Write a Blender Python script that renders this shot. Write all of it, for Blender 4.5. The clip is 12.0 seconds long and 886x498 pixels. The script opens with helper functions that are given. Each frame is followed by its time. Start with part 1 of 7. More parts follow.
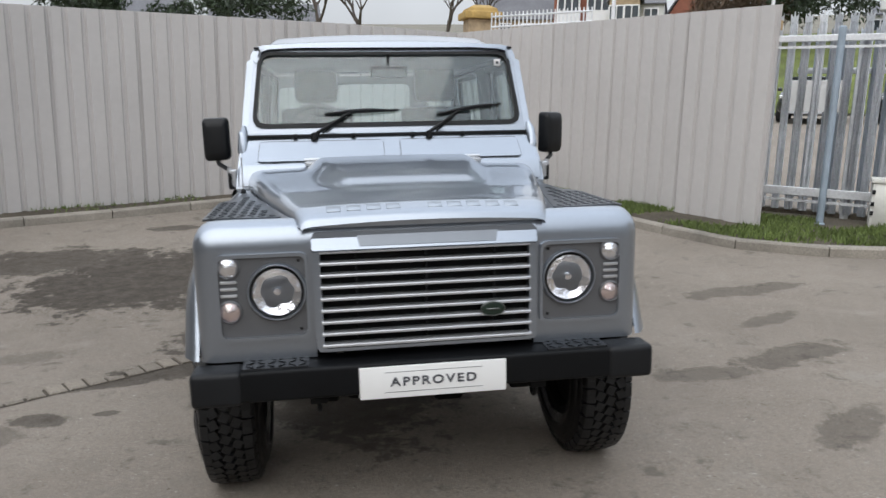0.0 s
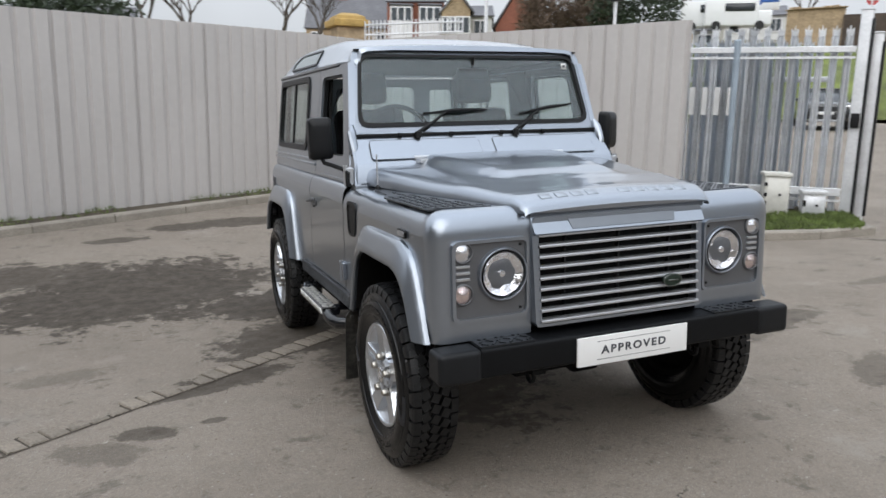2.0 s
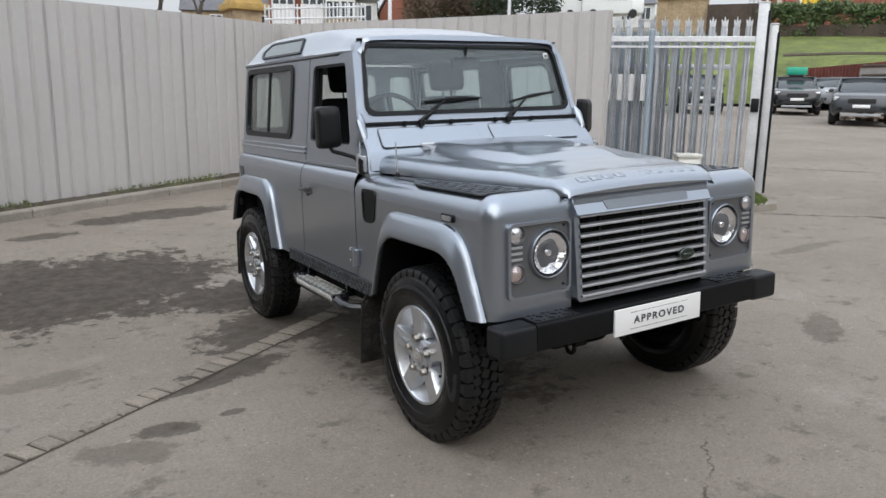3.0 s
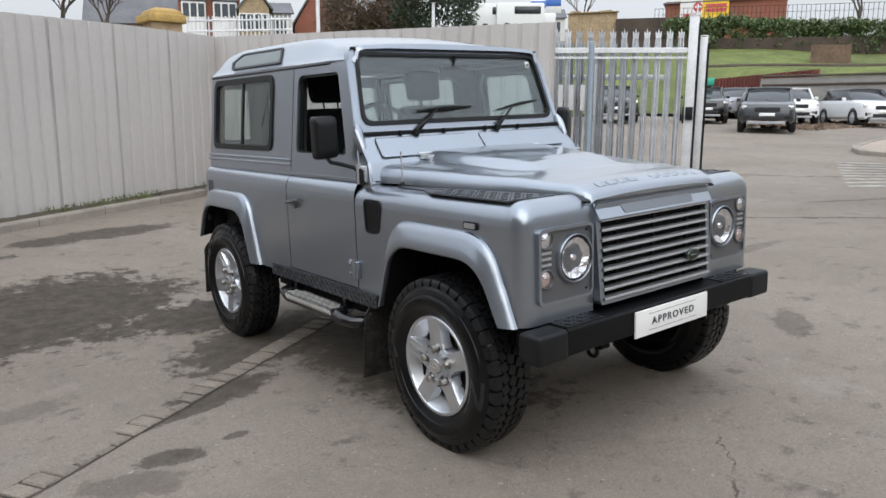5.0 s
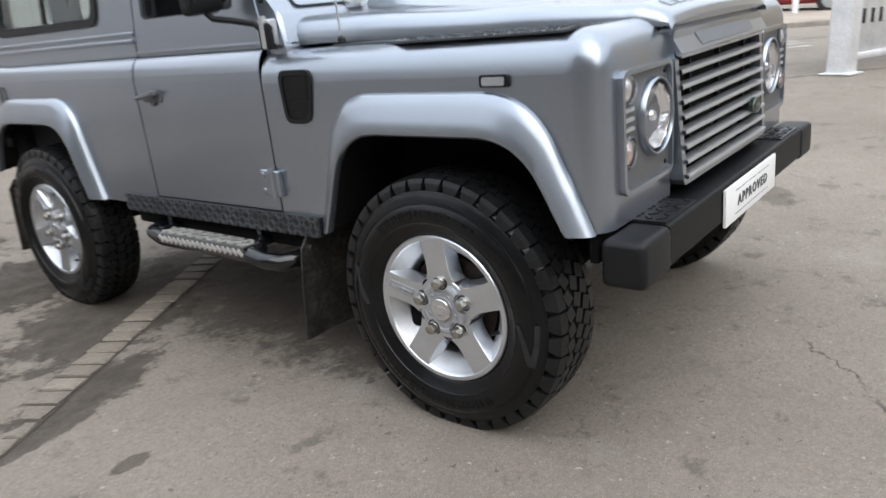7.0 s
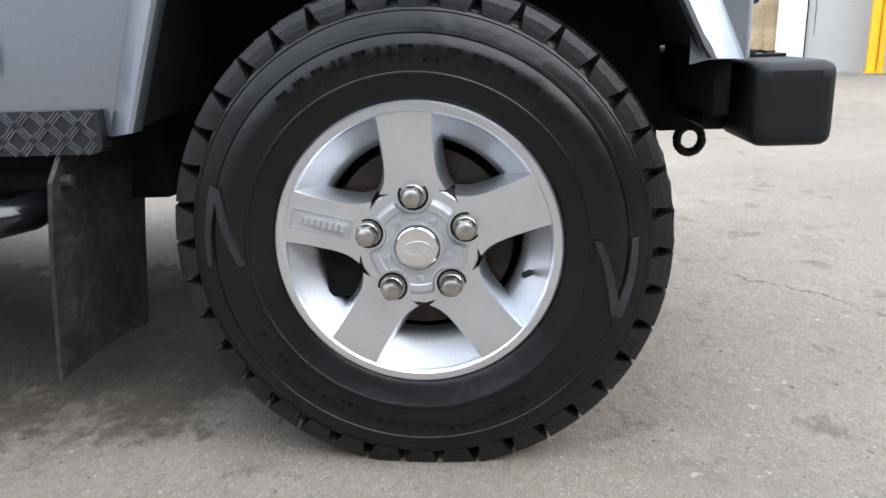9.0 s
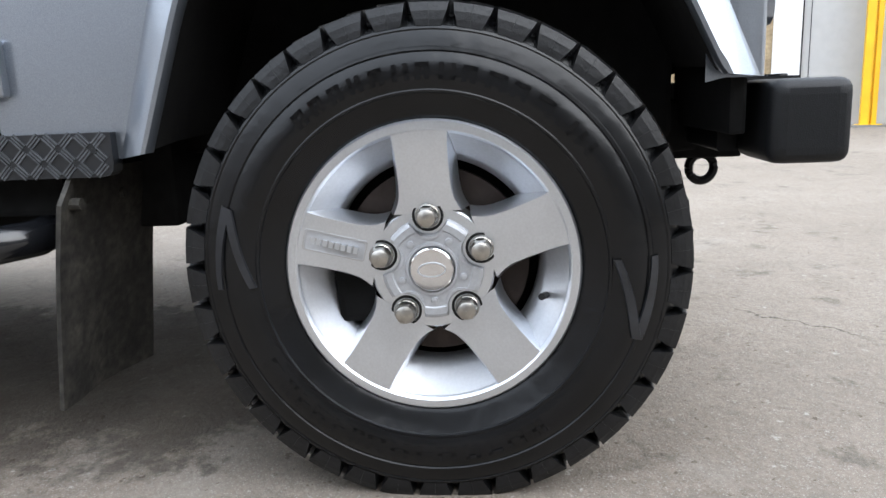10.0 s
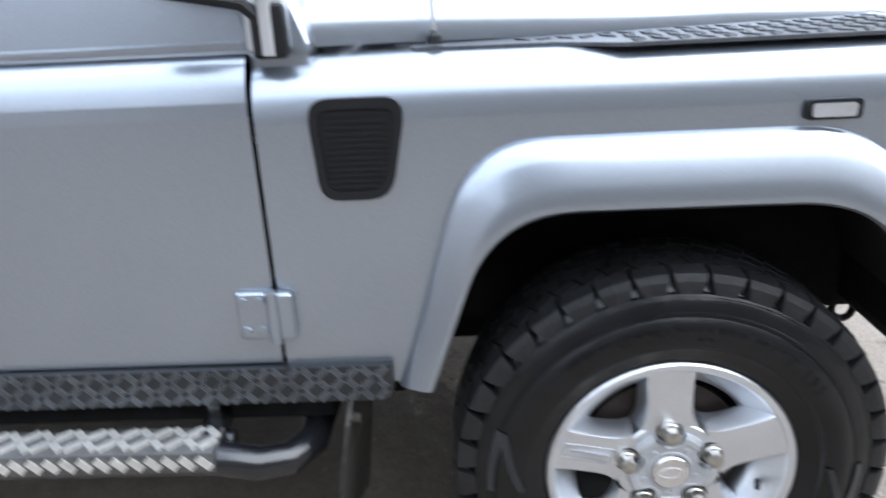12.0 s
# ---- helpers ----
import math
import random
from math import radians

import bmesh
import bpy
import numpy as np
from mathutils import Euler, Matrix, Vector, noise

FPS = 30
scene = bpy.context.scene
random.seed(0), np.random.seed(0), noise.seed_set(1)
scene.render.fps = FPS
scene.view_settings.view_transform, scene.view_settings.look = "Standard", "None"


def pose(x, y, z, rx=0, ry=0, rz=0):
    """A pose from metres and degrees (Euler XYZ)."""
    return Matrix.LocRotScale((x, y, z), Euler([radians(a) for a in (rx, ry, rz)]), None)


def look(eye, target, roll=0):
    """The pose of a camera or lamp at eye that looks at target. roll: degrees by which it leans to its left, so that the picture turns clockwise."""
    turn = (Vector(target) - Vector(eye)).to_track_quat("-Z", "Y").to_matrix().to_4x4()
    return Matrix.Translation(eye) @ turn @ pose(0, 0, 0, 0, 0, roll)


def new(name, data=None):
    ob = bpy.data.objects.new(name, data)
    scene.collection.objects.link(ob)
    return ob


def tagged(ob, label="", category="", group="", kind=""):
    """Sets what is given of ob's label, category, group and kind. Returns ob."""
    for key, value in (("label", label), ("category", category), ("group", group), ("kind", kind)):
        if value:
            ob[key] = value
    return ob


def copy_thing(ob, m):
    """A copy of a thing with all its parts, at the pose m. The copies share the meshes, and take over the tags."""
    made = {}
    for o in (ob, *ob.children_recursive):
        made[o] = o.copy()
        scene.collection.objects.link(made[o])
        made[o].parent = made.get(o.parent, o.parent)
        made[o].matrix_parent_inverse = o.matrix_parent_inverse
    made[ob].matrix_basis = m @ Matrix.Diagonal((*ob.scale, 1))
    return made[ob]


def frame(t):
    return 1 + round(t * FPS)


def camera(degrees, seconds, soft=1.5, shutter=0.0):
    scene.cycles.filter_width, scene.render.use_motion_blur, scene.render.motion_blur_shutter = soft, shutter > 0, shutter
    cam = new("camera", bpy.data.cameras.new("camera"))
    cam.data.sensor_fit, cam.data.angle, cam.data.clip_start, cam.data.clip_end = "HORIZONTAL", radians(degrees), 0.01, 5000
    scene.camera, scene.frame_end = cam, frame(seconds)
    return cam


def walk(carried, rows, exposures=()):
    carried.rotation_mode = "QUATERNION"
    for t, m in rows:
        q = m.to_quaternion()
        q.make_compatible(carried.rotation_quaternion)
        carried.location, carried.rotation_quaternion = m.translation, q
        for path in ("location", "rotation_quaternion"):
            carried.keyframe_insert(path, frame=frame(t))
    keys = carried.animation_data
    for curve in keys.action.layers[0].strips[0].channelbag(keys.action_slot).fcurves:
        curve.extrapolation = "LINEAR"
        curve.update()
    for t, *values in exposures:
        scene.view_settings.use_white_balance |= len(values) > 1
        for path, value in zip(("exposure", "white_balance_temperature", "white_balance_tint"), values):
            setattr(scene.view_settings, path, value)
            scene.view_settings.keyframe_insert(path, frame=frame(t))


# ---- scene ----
cam = camera(61.4, 12.0, shutter=0.4)
PATH = [
    (0, (-0.355, -3.011, 1.561), (0.008, -1.084, 1.166), 1.2),
    (0.5, (-0.677, -2.985, 1.540), (-0.263, -1.063, 1.171), 1.2),
    (1, (-1.053, -2.963, 1.533), (-0.548, -1.058, 1.194), 2.5),
    (1.5, (-1.444, -2.945, 1.530), (-0.810, -1.088, 1.146), 0.5),
    (2, (-1.776, -2.848, 1.488), (-0.976, -1.051, 1.124), 1.1),
    (2.5, (-2.112, -2.775, 1.484), (-1.128, -1.080, 1.088), 0.3),
    (2.7, (-2.245, -2.734, 1.495), (-1.224, -1.061, 1.097), 0.6),
    (4.3, (-2.711, -2.429, 1.470), (-1.477, -0.897, 1.103), -0.4),
    (4.5, (-2.719, -2.424, 1.476), (-1.473, -0.900, 1.124), -0.5),
    (5, (-2.744, -2.388, 1.466), (-1.496, -0.866, 1.105), 0.3),
    (5.5, (-2.758, -2.268, 1.434), (-1.501, -0.778, 0.990), 0.1),
    (6, (-2.656, -1.932, 1.359), (-1.370, -0.486, 0.855), -2.1),
    (6.5, (-2.537, -1.566, 1.276), (-1.129, -0.259, 0.718), -3.0),
    (7, (-2.366, -1.162, 1.169), (-0.846, -0.005, 0.579), -3.8),
    (7.2, (-2.317, -1.005, 1.118), (-0.736, 0.054, 0.500), -3.6),
    (8.8, (-1.901, -0.065, 0.706), (0.003, 0.124, 0.122), -1.4),
    (9, (-1.877, -0.034, 0.638), (0.057, 0.103, 0.145), -1.0),
    (9.5, (-1.860, -0.001, 0.572), (0.100, 0.132, 0.197), -0.6),
    (10, (-1.869, -0.007, 0.581), (0.097, 0.126, 0.235), -1.2),
    (10.5, (-1.874, -0.007, 0.580), (0.093, 0.127, 0.241), -1.0),
    (11, (-1.878, 0.019, 0.705), (0.050, 0.124, 0.185), 0.1),
    (11.5, (-1.946, 0.127, 1.043), (-0.076, 0.257, 0.346), 0.4),
    (12, (-1.910, 0.481, 1.208), (-0.025, 0.499, 0.541), -1.7),
]
walk(cam, [(t, look(eye, target, roll)) for t, eye, target, roll in PATH],
     exposures=[(0, 0.0, 6500, 10), (2.5, 0.04, 6500, 10), (4.5, 0.07, 6500, 10), (5.5, 0.14, 6500, 10), (6.5, 0.30, 6500, 10), (7.2, 0.56, 6500, 10), (8.8, 1.18, 6250, 10), (10.5, 1.15, 6250, 10), (11.0, 1.15, 6200, 10), (11.5, 1.27, 6050, 10), (12, 1.27, 6000, 10)])

# ---------- light ----------
world = bpy.data.worlds.new("overcast_sky")
scene.world = world
world.use_nodes = True
wn, wl = world.node_tree.nodes, world.node_tree.links
wn.clear()
sky = wn.new("ShaderNodeTexSky")
sky.sky_type = "NISHITA"
sky.sun_disc = False
sky.sun_elevation, sky.sun_rotation = radians(38), radians(200)
sky.air_density, sky.dust_density = 1.0, 3.0
hs = wn.new("ShaderNodeHueSaturation")
hs.inputs["Saturation"].default_value = 0.35
hs.inputs["Value"].default_value = 0.09
cloud = wn.new("ShaderNodeTexNoise")
cloud.inputs["Scale"].default_value = 2.2
cloud.inputs["Detail"].default_value = 4.0
cl_ramp = wn.new("ShaderNodeMapRange")
cl_ramp.inputs["From Min"].default_value, cl_ramp.inputs["From Max"].default_value = 0.3, 0.7
cl_ramp.inputs["To Min"].default_value, cl_ramp.inputs["To Max"].default_value = 0.86, 1.12
cl_col = wn.new("ShaderNodeMix")
cl_col.data_type, cl_col.blend_type = "RGBA", "MULTIPLY"
cl_col.inputs[0].default_value = 1.0
tc = wn.new("ShaderNodeTexCoord")
sep = wn.new("ShaderNodeSeparateXYZ")
grad = wn.new("ShaderNodeValToRGB")
grad.color_ramp.elements[0].position, grad.color_ramp.elements[0].color = 0.02, (0.66, 0.69, 0.73, 1)
low_sky = grad.color_ramp.elements.new(0.30)
low_sky.color = (1.72, 1.84, 2.02, 1)
grad.color_ramp.elements[1].position, grad.color_ramp.elements[1].color = 1.0, (2.05, 2.22, 2.46, 1)
wl.new(tc.outputs["Generated"], sep.inputs[0])
wl.new(tc.outputs["Generated"], cloud.inputs["Vector"])
wl.new(sep.outputs[2], grad.inputs[0])
wl.new(grad.outputs[0], cl_col.inputs[6])
mixw = wn.new("ShaderNodeMix")
mixw.data_type = "RGBA"
mixw.inputs[0].default_value = 0.78
bg = wn.new("ShaderNodeBackground")
bg.inputs["Strength"].default_value = 1.0
wo = wn.new("ShaderNodeOutputWorld")
wl.new(sky.outputs[0], hs.inputs["Color"])
wl.new(cloud.outputs[0], cl_ramp.inputs[0])
wl.new(cl_ramp.outputs[0], cl_col.inputs[7])
wl.new(hs.outputs[0], mixw.inputs[6])
wl.new(cl_col.outputs[2], mixw.inputs[7])
wl.new(mixw.outputs[2], bg.inputs["Color"])
wl.new(bg.outputs[0], wo.inputs["Surface"])

sun = new("sun", bpy.data.lights.new("sun", "SUN"))
sun.data.energy, sun.data.angle, sun.data.color = 1.2, radians(70), (1.0, 0.96, 0.9)
sun.matrix_world = look((-9, -12, 14), (0, 0, 0))


# ---------- materials ----------
def mat(name, color, rough=0.5, metal=0.0, grain=(0, 0.0), blotch=(0, 0.0), bump=(0, 0.0), coat=0.0, spec=0.5, vary=0.0, island=False):
    """A surface: base colour, with fine grain, large blotches (scale per metre, strength) and relief (scale, height in metres)."""
    m = bpy.data.materials.new(name)
    m.use_nodes = True
    n, l = m.node_tree.nodes, m.node_tree.links
    b = n["Principled BSDF"]
    b.inputs["Base Color"].default_value = (*color, 1)
    b.inputs["Roughness"].default_value = rough
    b.inputs["Metallic"].default_value = metal
    b.inputs["Specular IOR Level"].default_value = spec
    if coat:
        b.inputs["Coat Weight"].default_value, b.inputs["Coat Roughness"].default_value = coat, 0.06
    co = n.new("ShaderNodeTexCoord")
    last = None
    for scale, amount in (grain, blotch):
        if not amount:
            continue
        t = n.new("ShaderNodeTexNoise")
        t.inputs["Scale"].default_value, t.inputs["Detail"].default_value = scale, 5.0
        l.new(co.outputs["Object"], t.inputs["Vector"])
        r = n.new("ShaderNodeMapRange")
        r.inputs["From Min"].default_value, r.inputs["From Max"].default_value = 0.25, 0.75
        r.inputs["To Min"].default_value, r.inputs["To Max"].default_value = 1 - amount, 1 + amount
        l.new(t.outputs[0], r.inputs[0])
        x = n.new("ShaderNodeMix")
        x.data_type, x.blend_type = "RGBA", "MULTIPLY"
        x.inputs[0].default_value = 1.0
        if last is None:
            x.inputs[6].default_value = (*color, 1)
        else:
            l.new(last, x.inputs[6])
        l.new(r.outputs[0], x.inputs[7])
        last = x.outputs[2]
    if vary:
        if island:
            o = n.new("ShaderNodeNewGeometry").outputs["Random Per Island"]
        else:
            o = n.new("ShaderNodeObjectInfo").outputs["Random"]
        r = n.new("ShaderNodeMapRange")
        r.inputs["To Min"].default_value, r.inputs["To Max"].default_value = 1 - vary, 1 + vary
        l.new(o, r.inputs[0])
        x = n.new("ShaderNodeMix")
        x.data_type, x.blend_type = "RGBA", "MULTIPLY"
        x.inputs[0].default_value = 1.0
        if last is None:
            x.inputs[6].default_value = (*color, 1)
        else:
            l.new(last, x.inputs[6])
        l.new(r.outputs[0], x.inputs[7])
        last = x.outputs[2]
    if last is not None:
        l.new(last, b.inputs["Base Color"])
    if bump[1]:
        t = n.new("ShaderNodeTexNoise")
        t.inputs["Scale"].default_value, t.inputs["Detail"].default_value = bump[0], 4.0
        l.new(co.outputs["Object"], t.inputs["Vector"])
        u = n.new("ShaderNodeBump")
        u.inputs["Distance"].default_value = bump[1]
        l.new(t.outputs[0], u.inputs["Height"])
        l.new(u.outputs[0], b.inputs["Normal"])
    return m


def glass_mat(name, color, alpha, rough=0.02):
    m = bpy.data.materials.new(name)
    m.use_nodes = True
    n, l = m.node_tree.nodes, m.node_tree.links
    b = n["Principled BSDF"]
    b.inputs["Base Color"].default_value = (*color, 1)
    b.inputs["Roughness"].default_value = rough
    b.inputs["IOR"].default_value = 1.5
    tr = n.new("ShaderNodeBsdfTransparent")
    tr.inputs[0].default_value = (*[0.55 + 0.45 * c for c in color], 1)
    gl = n.new("ShaderNodeBsdfGlossy")
    gl.inputs["Roughness"].default_value = rough
    lw = n.new("ShaderNodeLayerWeight")
    lw.inputs["Blend"].default_value = 0.5
    pw = n.new("ShaderNodeMath")
    pw.operation = "POWER"
    pw.inputs[1].default_value = 4.0
    fr = n.new("ShaderNodeMapRange")
    fr.inputs["To Min"].default_value, fr.inputs["To Max"].default_value = 0.072, 0.75
    l.new(lw.outputs["Facing"], pw.inputs[0])
    l.new(pw.outputs[0], fr.inputs[0])
    mx = n.new("ShaderNodeMixShader")
    l.new(fr.outputs[0], mx.inputs[0])
    l.new(tr.outputs[0], mx.inputs[1])
    l.new(gl.outputs[0], mx.inputs[2])
    my = n.new("ShaderNodeMixShader")
    my.inputs[0].default_value = alpha
    l.new(mx.outputs[0], my.inputs[1])
    l.new(b.outputs[0], my.inputs[2])
    l.new(my.outputs[0], n["Material Output"].inputs["Surface"])
    return m


PAINT = mat("grey_metallic_paint", (0.315, 0.348, 0.396), 0.29, 0.88, grain=(700, 0.16), blotch=(3, 0.03), coat=0.8, bump=(2.2, 0.0006))
PAINT_DARK = mat("dark_grey_satin_paint", (0.125, 0.127, 0.133), 0.45, 0.4, grain=(300, 0.06), blotch=(9, 0.05))
LETTER = mat("grey_raised_lettering", (0.36, 0.39, 0.43), 0.40, 0.8, blotch=(9, 0.05))
SILVER = mat("silver_paint", (0.54, 0.55, 0.57), 0.35, 0.75, grain=(300, 0.05), blotch=(8, 0.05))
BLACK = mat("black_plastic", (0.007, 0.0075, 0.0085), 0.42, 0.0, spec=0.28, grain=(160, 0.15), blotch=(7, 0.15), bump=(500, 0.0004))
BUMPER = mat("black_bumper_coat", (0.005, 0.0054, 0.0062), 0.44, 0.0, spec=0.15, grain=(120, 0.12), blotch=(5, 0.18), bump=(350, 0.0006))
RUBBER = mat("tyre_rubber", (0.0030, 0.0033, 0.0040), 0.27, 0.0, grain=(90, 0.25), blotch=(14, 0.5), bump=(16, 0.0030), spec=0.34)
LUG = mat("tread_rubber", (0.0085, 0.0088, 0.0096), 0.40, 0.0, grain=(90, 0.3), blotch=(16, 0.5), bump=(120, 0.001), spec=0.34)
MARK = mat("paler_raised_rubber", (0.015, 0.0163, 0.0195), 0.34, 0.0, grain=(90, 0.3), blotch=(20, 0.4), spec=0.5)
STEP_BLACK = mat("gloss_black_tube", (0.006, 0.0065, 0.008), 0.2, 0.0, blotch=(9, 0.2), coat=0.3)
CAP = mat("grey_black_plastic", (0.0085, 0.0092, 0.0105), 0.46, 0.0, grain=(160, 0.15), blotch=(7, 0.2), bump=(500, 0.0004), spec=0.26)
FLAP = mat("dirty_rubber_flap", (0.020, 0.0185, 0.0155), 0.7, 0.0, grain=(60, 0.95), blotch=(14, 0.9), bump=(70, 0.002))
ALLOY = mat("machined_alloy", (0.66, 0.69, 0.735), 0.30, 0.95, grain=(260, 0.05), blotch=(10, 0.07), bump=(300, 0.00015))
ALLOY_DISH = mat("brushed_alloy_dish", (0.52, 0.53, 0.55), 0.42, 0.85, grain=(200, 0.06), blotch=(12, 0.1))
ALLOY_DULL = mat("cast_alloy", (0.42, 0.43, 0.45), 0.52, 0.55, grain=(160, 0.08), blotch=(10, 0.08))
STEEL = mat("nut_steel", (0.44, 0.42, 0.385), 0.30, 1.0, blotch=(60, 0.25))
TREAD_BASE = mat("dark_step_plate", (0.10, 0.10, 0.10), 0.45, 0.5, grain=(80, 0.2), blotch=(9, 0.2))
CHROME = mat("bright_metal", (0.75, 0.75, 0.76), 0.16, 1.0, blotch=(20, 0.05))
TREAD = mat("bright_step_tread", (0.72, 0.71, 0.68), 0.34, 0.75, grain=(80, 0.12), blotch=(9, 0.1))
TOP_PLATE = mat("wing_top_chequer", (0.085, 0.092, 0.102), 0.36, 0.5, grain=(120, 0.2), blotch=(8, 0.2))
CHEQUER_BAR = mat("pale_chequer_bar", (0.11, 0.118, 0.13), 0.34, 0.6, grain=(120, 0.3), blotch=(20, 0.4))
CHEQUER = mat("black_chequer_plate", (0.013, 0.0145, 0.017), 0.36, 0.1, grain=(120, 0.2), blotch=(8, 0.2))
DARK = mat("underside_black", (0.008, 0.008, 0.008), 0.9, 0.0, spec=0.1, grain=(40, 0.3), blotch=(6, 0.3))
BRAKE = mat("rusty_brake_disc", (0.040, 0.030, 0.026), 0.6, 0.5, grain=(50, 0.3), blotch=(12, 0.3))
TRIM = mat("dark_interior_trim", (0.014, 0.014, 0.015), 0.8, 0.0, grain=(80, 0.2), blotch=(5, 0.2))
CLOTH = mat("dark_seat_cloth", (0.014, 0.014, 0.016), 0.9, 0.0, spec=0.15, grain=(50, 0.2), blotch=(6, 0.2))
SCREEN = glass_mat("windscreen_glass", (0.68, 0.83, 0.85), 0.012)
TINT = glass_mat("side_window_glass", (0.78, 0.87, 0.85), 0.015)
LENS = glass_mat("lamp_lens", (0.9, 0.9, 0.92), 0.02)
REFLECT = mat("lamp_reflector", (0.93, 0.93, 0.95), 0.10, 1.0, blotch=(40, 0.08), bump=(22, 0.010))
AMBER = mat("pale_amber_bulb", (0.80, 0.66, 0.63), 0.2, 0.9, blotch=(60, 0.2))
MIRROR = mat("mirror_silver", (0.85, 0.86, 0.87), 0.03, 1.0)
PLATE = mat("white_plate", (0.80, 0.80, 0.79), 0.38, 0.0, blotch=(6, 0.03))
INK = mat("plate_lettering", (0.06, 0.065, 0.075), 0.5)
GREEN = mat("oval_badge_green", (0.008, 0.02, 0.013), 0.3)
BADGE_RIM = mat("oval_badge_rim", (0.16, 0.17, 0.16), 0.3, 0.8)


# ---------- mesh tools ----------
def part(name, bm, material, parent=None, label="", smooth=True):
    me = bpy.data.meshes.new(name)
    bm.normal_update()
    if smooth:
        for f in bm.faces:
            f.smooth = not (abs(f.normal.x) > 0.99995 or abs(f.normal.x) > 0.995 and f.calc_area() > 0.0004)
        for e in bm.edges:
            if len(e.link_faces) == 2 and e.calc_face_angle(0) > 0.6:
                e.smooth = False
    bm.to_mesh(me)
    bm.free()
    me.materials.append(material)
    ob = new(name, me)
    if parent is not None:
        ob.parent = parent
    if label:
        ob["label"] = label
    return ob


def thing(name, at, label, category, group="", kind="", rz=0.0):
    ob = new(name)
    ob.empty_display_size = 0.1
    ob.matrix_world = pose(*at, 0, 0, rz)
    return tagged(ob, label, category, group, kind)


def add_box(bm, lo, hi, bev=0.0, seg=2, m=None):
    g = bmesh.ops.create_cube(bm, size=1.0)
    vs = g["verts"]
    for v in vs:
        v.co = Vector([lo[k] + (v.co[k] + 0.5) * (hi[k] - lo[k]) for k in range(3)])
    if m is not None:
        for v in vs:
            v.co = m @ v.co
    if bev:
        es = list({e for v in vs for e in v.link_edges})
        bmesh.ops.bevel(bm, geom=es, offset=bev, segments=seg, profile=0.6, affect="EDGES")
    return bm


def box(lo, hi, bev=0.0, seg=2, m=None):
    return add_box(bmesh.new(), lo, hi, bev, seg, m)


def grid(bm, rows, close_u=False, close_v=False):
    """Skins rows of points, each row of equal length."""
    vs = [[bm.verts.new(p) for p in r] for r in rows]
    nu, nv = len(vs), len(vs[0])
    for i in range(nu if close_u else nu - 1):
        for j in range(nv if close_v else nv - 1):
            q = [vs[i][j], vs[i][(j + 1) % nv], vs[(i + 1) % nu][(j + 1) % nv], vs[(i + 1) % nu][j]]
            q = list(dict.fromkeys(q))
            if len(q) > 2:
                try:
                    bm.faces.new(q)
                except ValueError:
                    pass
    return vs


def face(bm, pts):
    return bm.faces.new([bm.verts.new(p) for p in pts])


def thicken(bm, d):
    """Gives a sheet the depth d along minus its normals."""
    bm.normal_update()
    bmesh.ops.solidify(bm, geom=bm.faces[:], thickness=d)
    return bm


def lathe(profile, n=48, axis="x", bm=None, at=(0, 0, 0)):
    """Turns (along the axis, radius) points round it."""
    bm = bm or bmesh.new()
    rows = []
    for a, r in profile:
        row = []
        for k in range(n):
            c, s = math.cos(2 * math.pi * k / n) * r, math.sin(2 * math.pi * k / n) * r
            p = {"x": (a, c, s), "y": (c, a, s), "z": (c, s, a)}[axis]
            row.append(Vector(p) + Vector(at))
        rows.append(row)
    grid(bm, rows, close_v=True)
    return bm


def tube(pts, r, n=10, bm=None, caps=True):
    bm = bm or bmesh.new()
    pts = [Vector(p) for p in pts]
    rows = []
    up = Vector((0.12, 0.31, 0.94)).normalized()
    for i, p in enumerate(pts):
        d = (pts[min(i + 1, len(pts) - 1)] - pts[max(i - 1, 0)]).normalized()
        u = d.cross(up).normalized()
        w = u.cross(d)
        rr = r[i] if isinstance(r, (list, tuple)) else r
        rows.append([p + rr * (math.cos(2 * math.pi * k / n) * u + math.sin(2 * math.pi * k / n) * w) for k in range(n)])
    vs = grid(bm, rows, close_v=True)
    if caps:
        bm.faces.new(vs[0][::-1])
        bm.faces.new(vs[-1])
    return bm


def rounded(pts, r, seg=5, closed=True):
    """A polygon or line in 2D with its corners rounded; r: one radius or one for each corner."""
    out = []
    n = len(pts)
    for i, p in enumerate(pts):
        rr = r[i] if isinstance(r, (list, tuple)) else r
        if rr <= 0 or (not closed and i in (0, n - 1)):
            out.append(tuple(p))
            continue
        p = Vector(p)
        a, b = Vector(pts[i - 1]) - p, Vector(pts[(i + 1) % n]) - p
        la, lb = a.length, b.length
        a.normalize(), b.normalize()
        ang = math.acos(max(-1, min(1, a.dot(b))))
        t = min(rr / math.tan(ang / 2), 0.49 * la, 0.49 * lb)
        p0, p1 = p + a * t, p + b * t
        for k in range(seg + 1):
            s = k / seg
            out.append(tuple((1 - s) ** 2 * p0 + 2 * s * (1 - s) * p + s * s * p1))
    return out


def resample(pts, n, closed=True):
    pts = [Vector(p) for p in pts]
    if closed:
        pts.append(pts[0])
    ds = [0.0]
    for a, b in zip(pts, pts[1:]):
        ds.append(ds[-1] + (b - a).length)
    out = []
    for k in range(n):
        s = ds[-1] * k / (n if closed else n - 1)
        i = max(j for j in range(len(ds)) if ds[j] <= s + 1e-9)
        i = min(i, len(pts) - 2)
        f = (s - ds[i]) / max(ds[i + 1] - ds[i], 1e-9)
        out.append(pts[i].lerp(pts[i + 1], f))
    return out


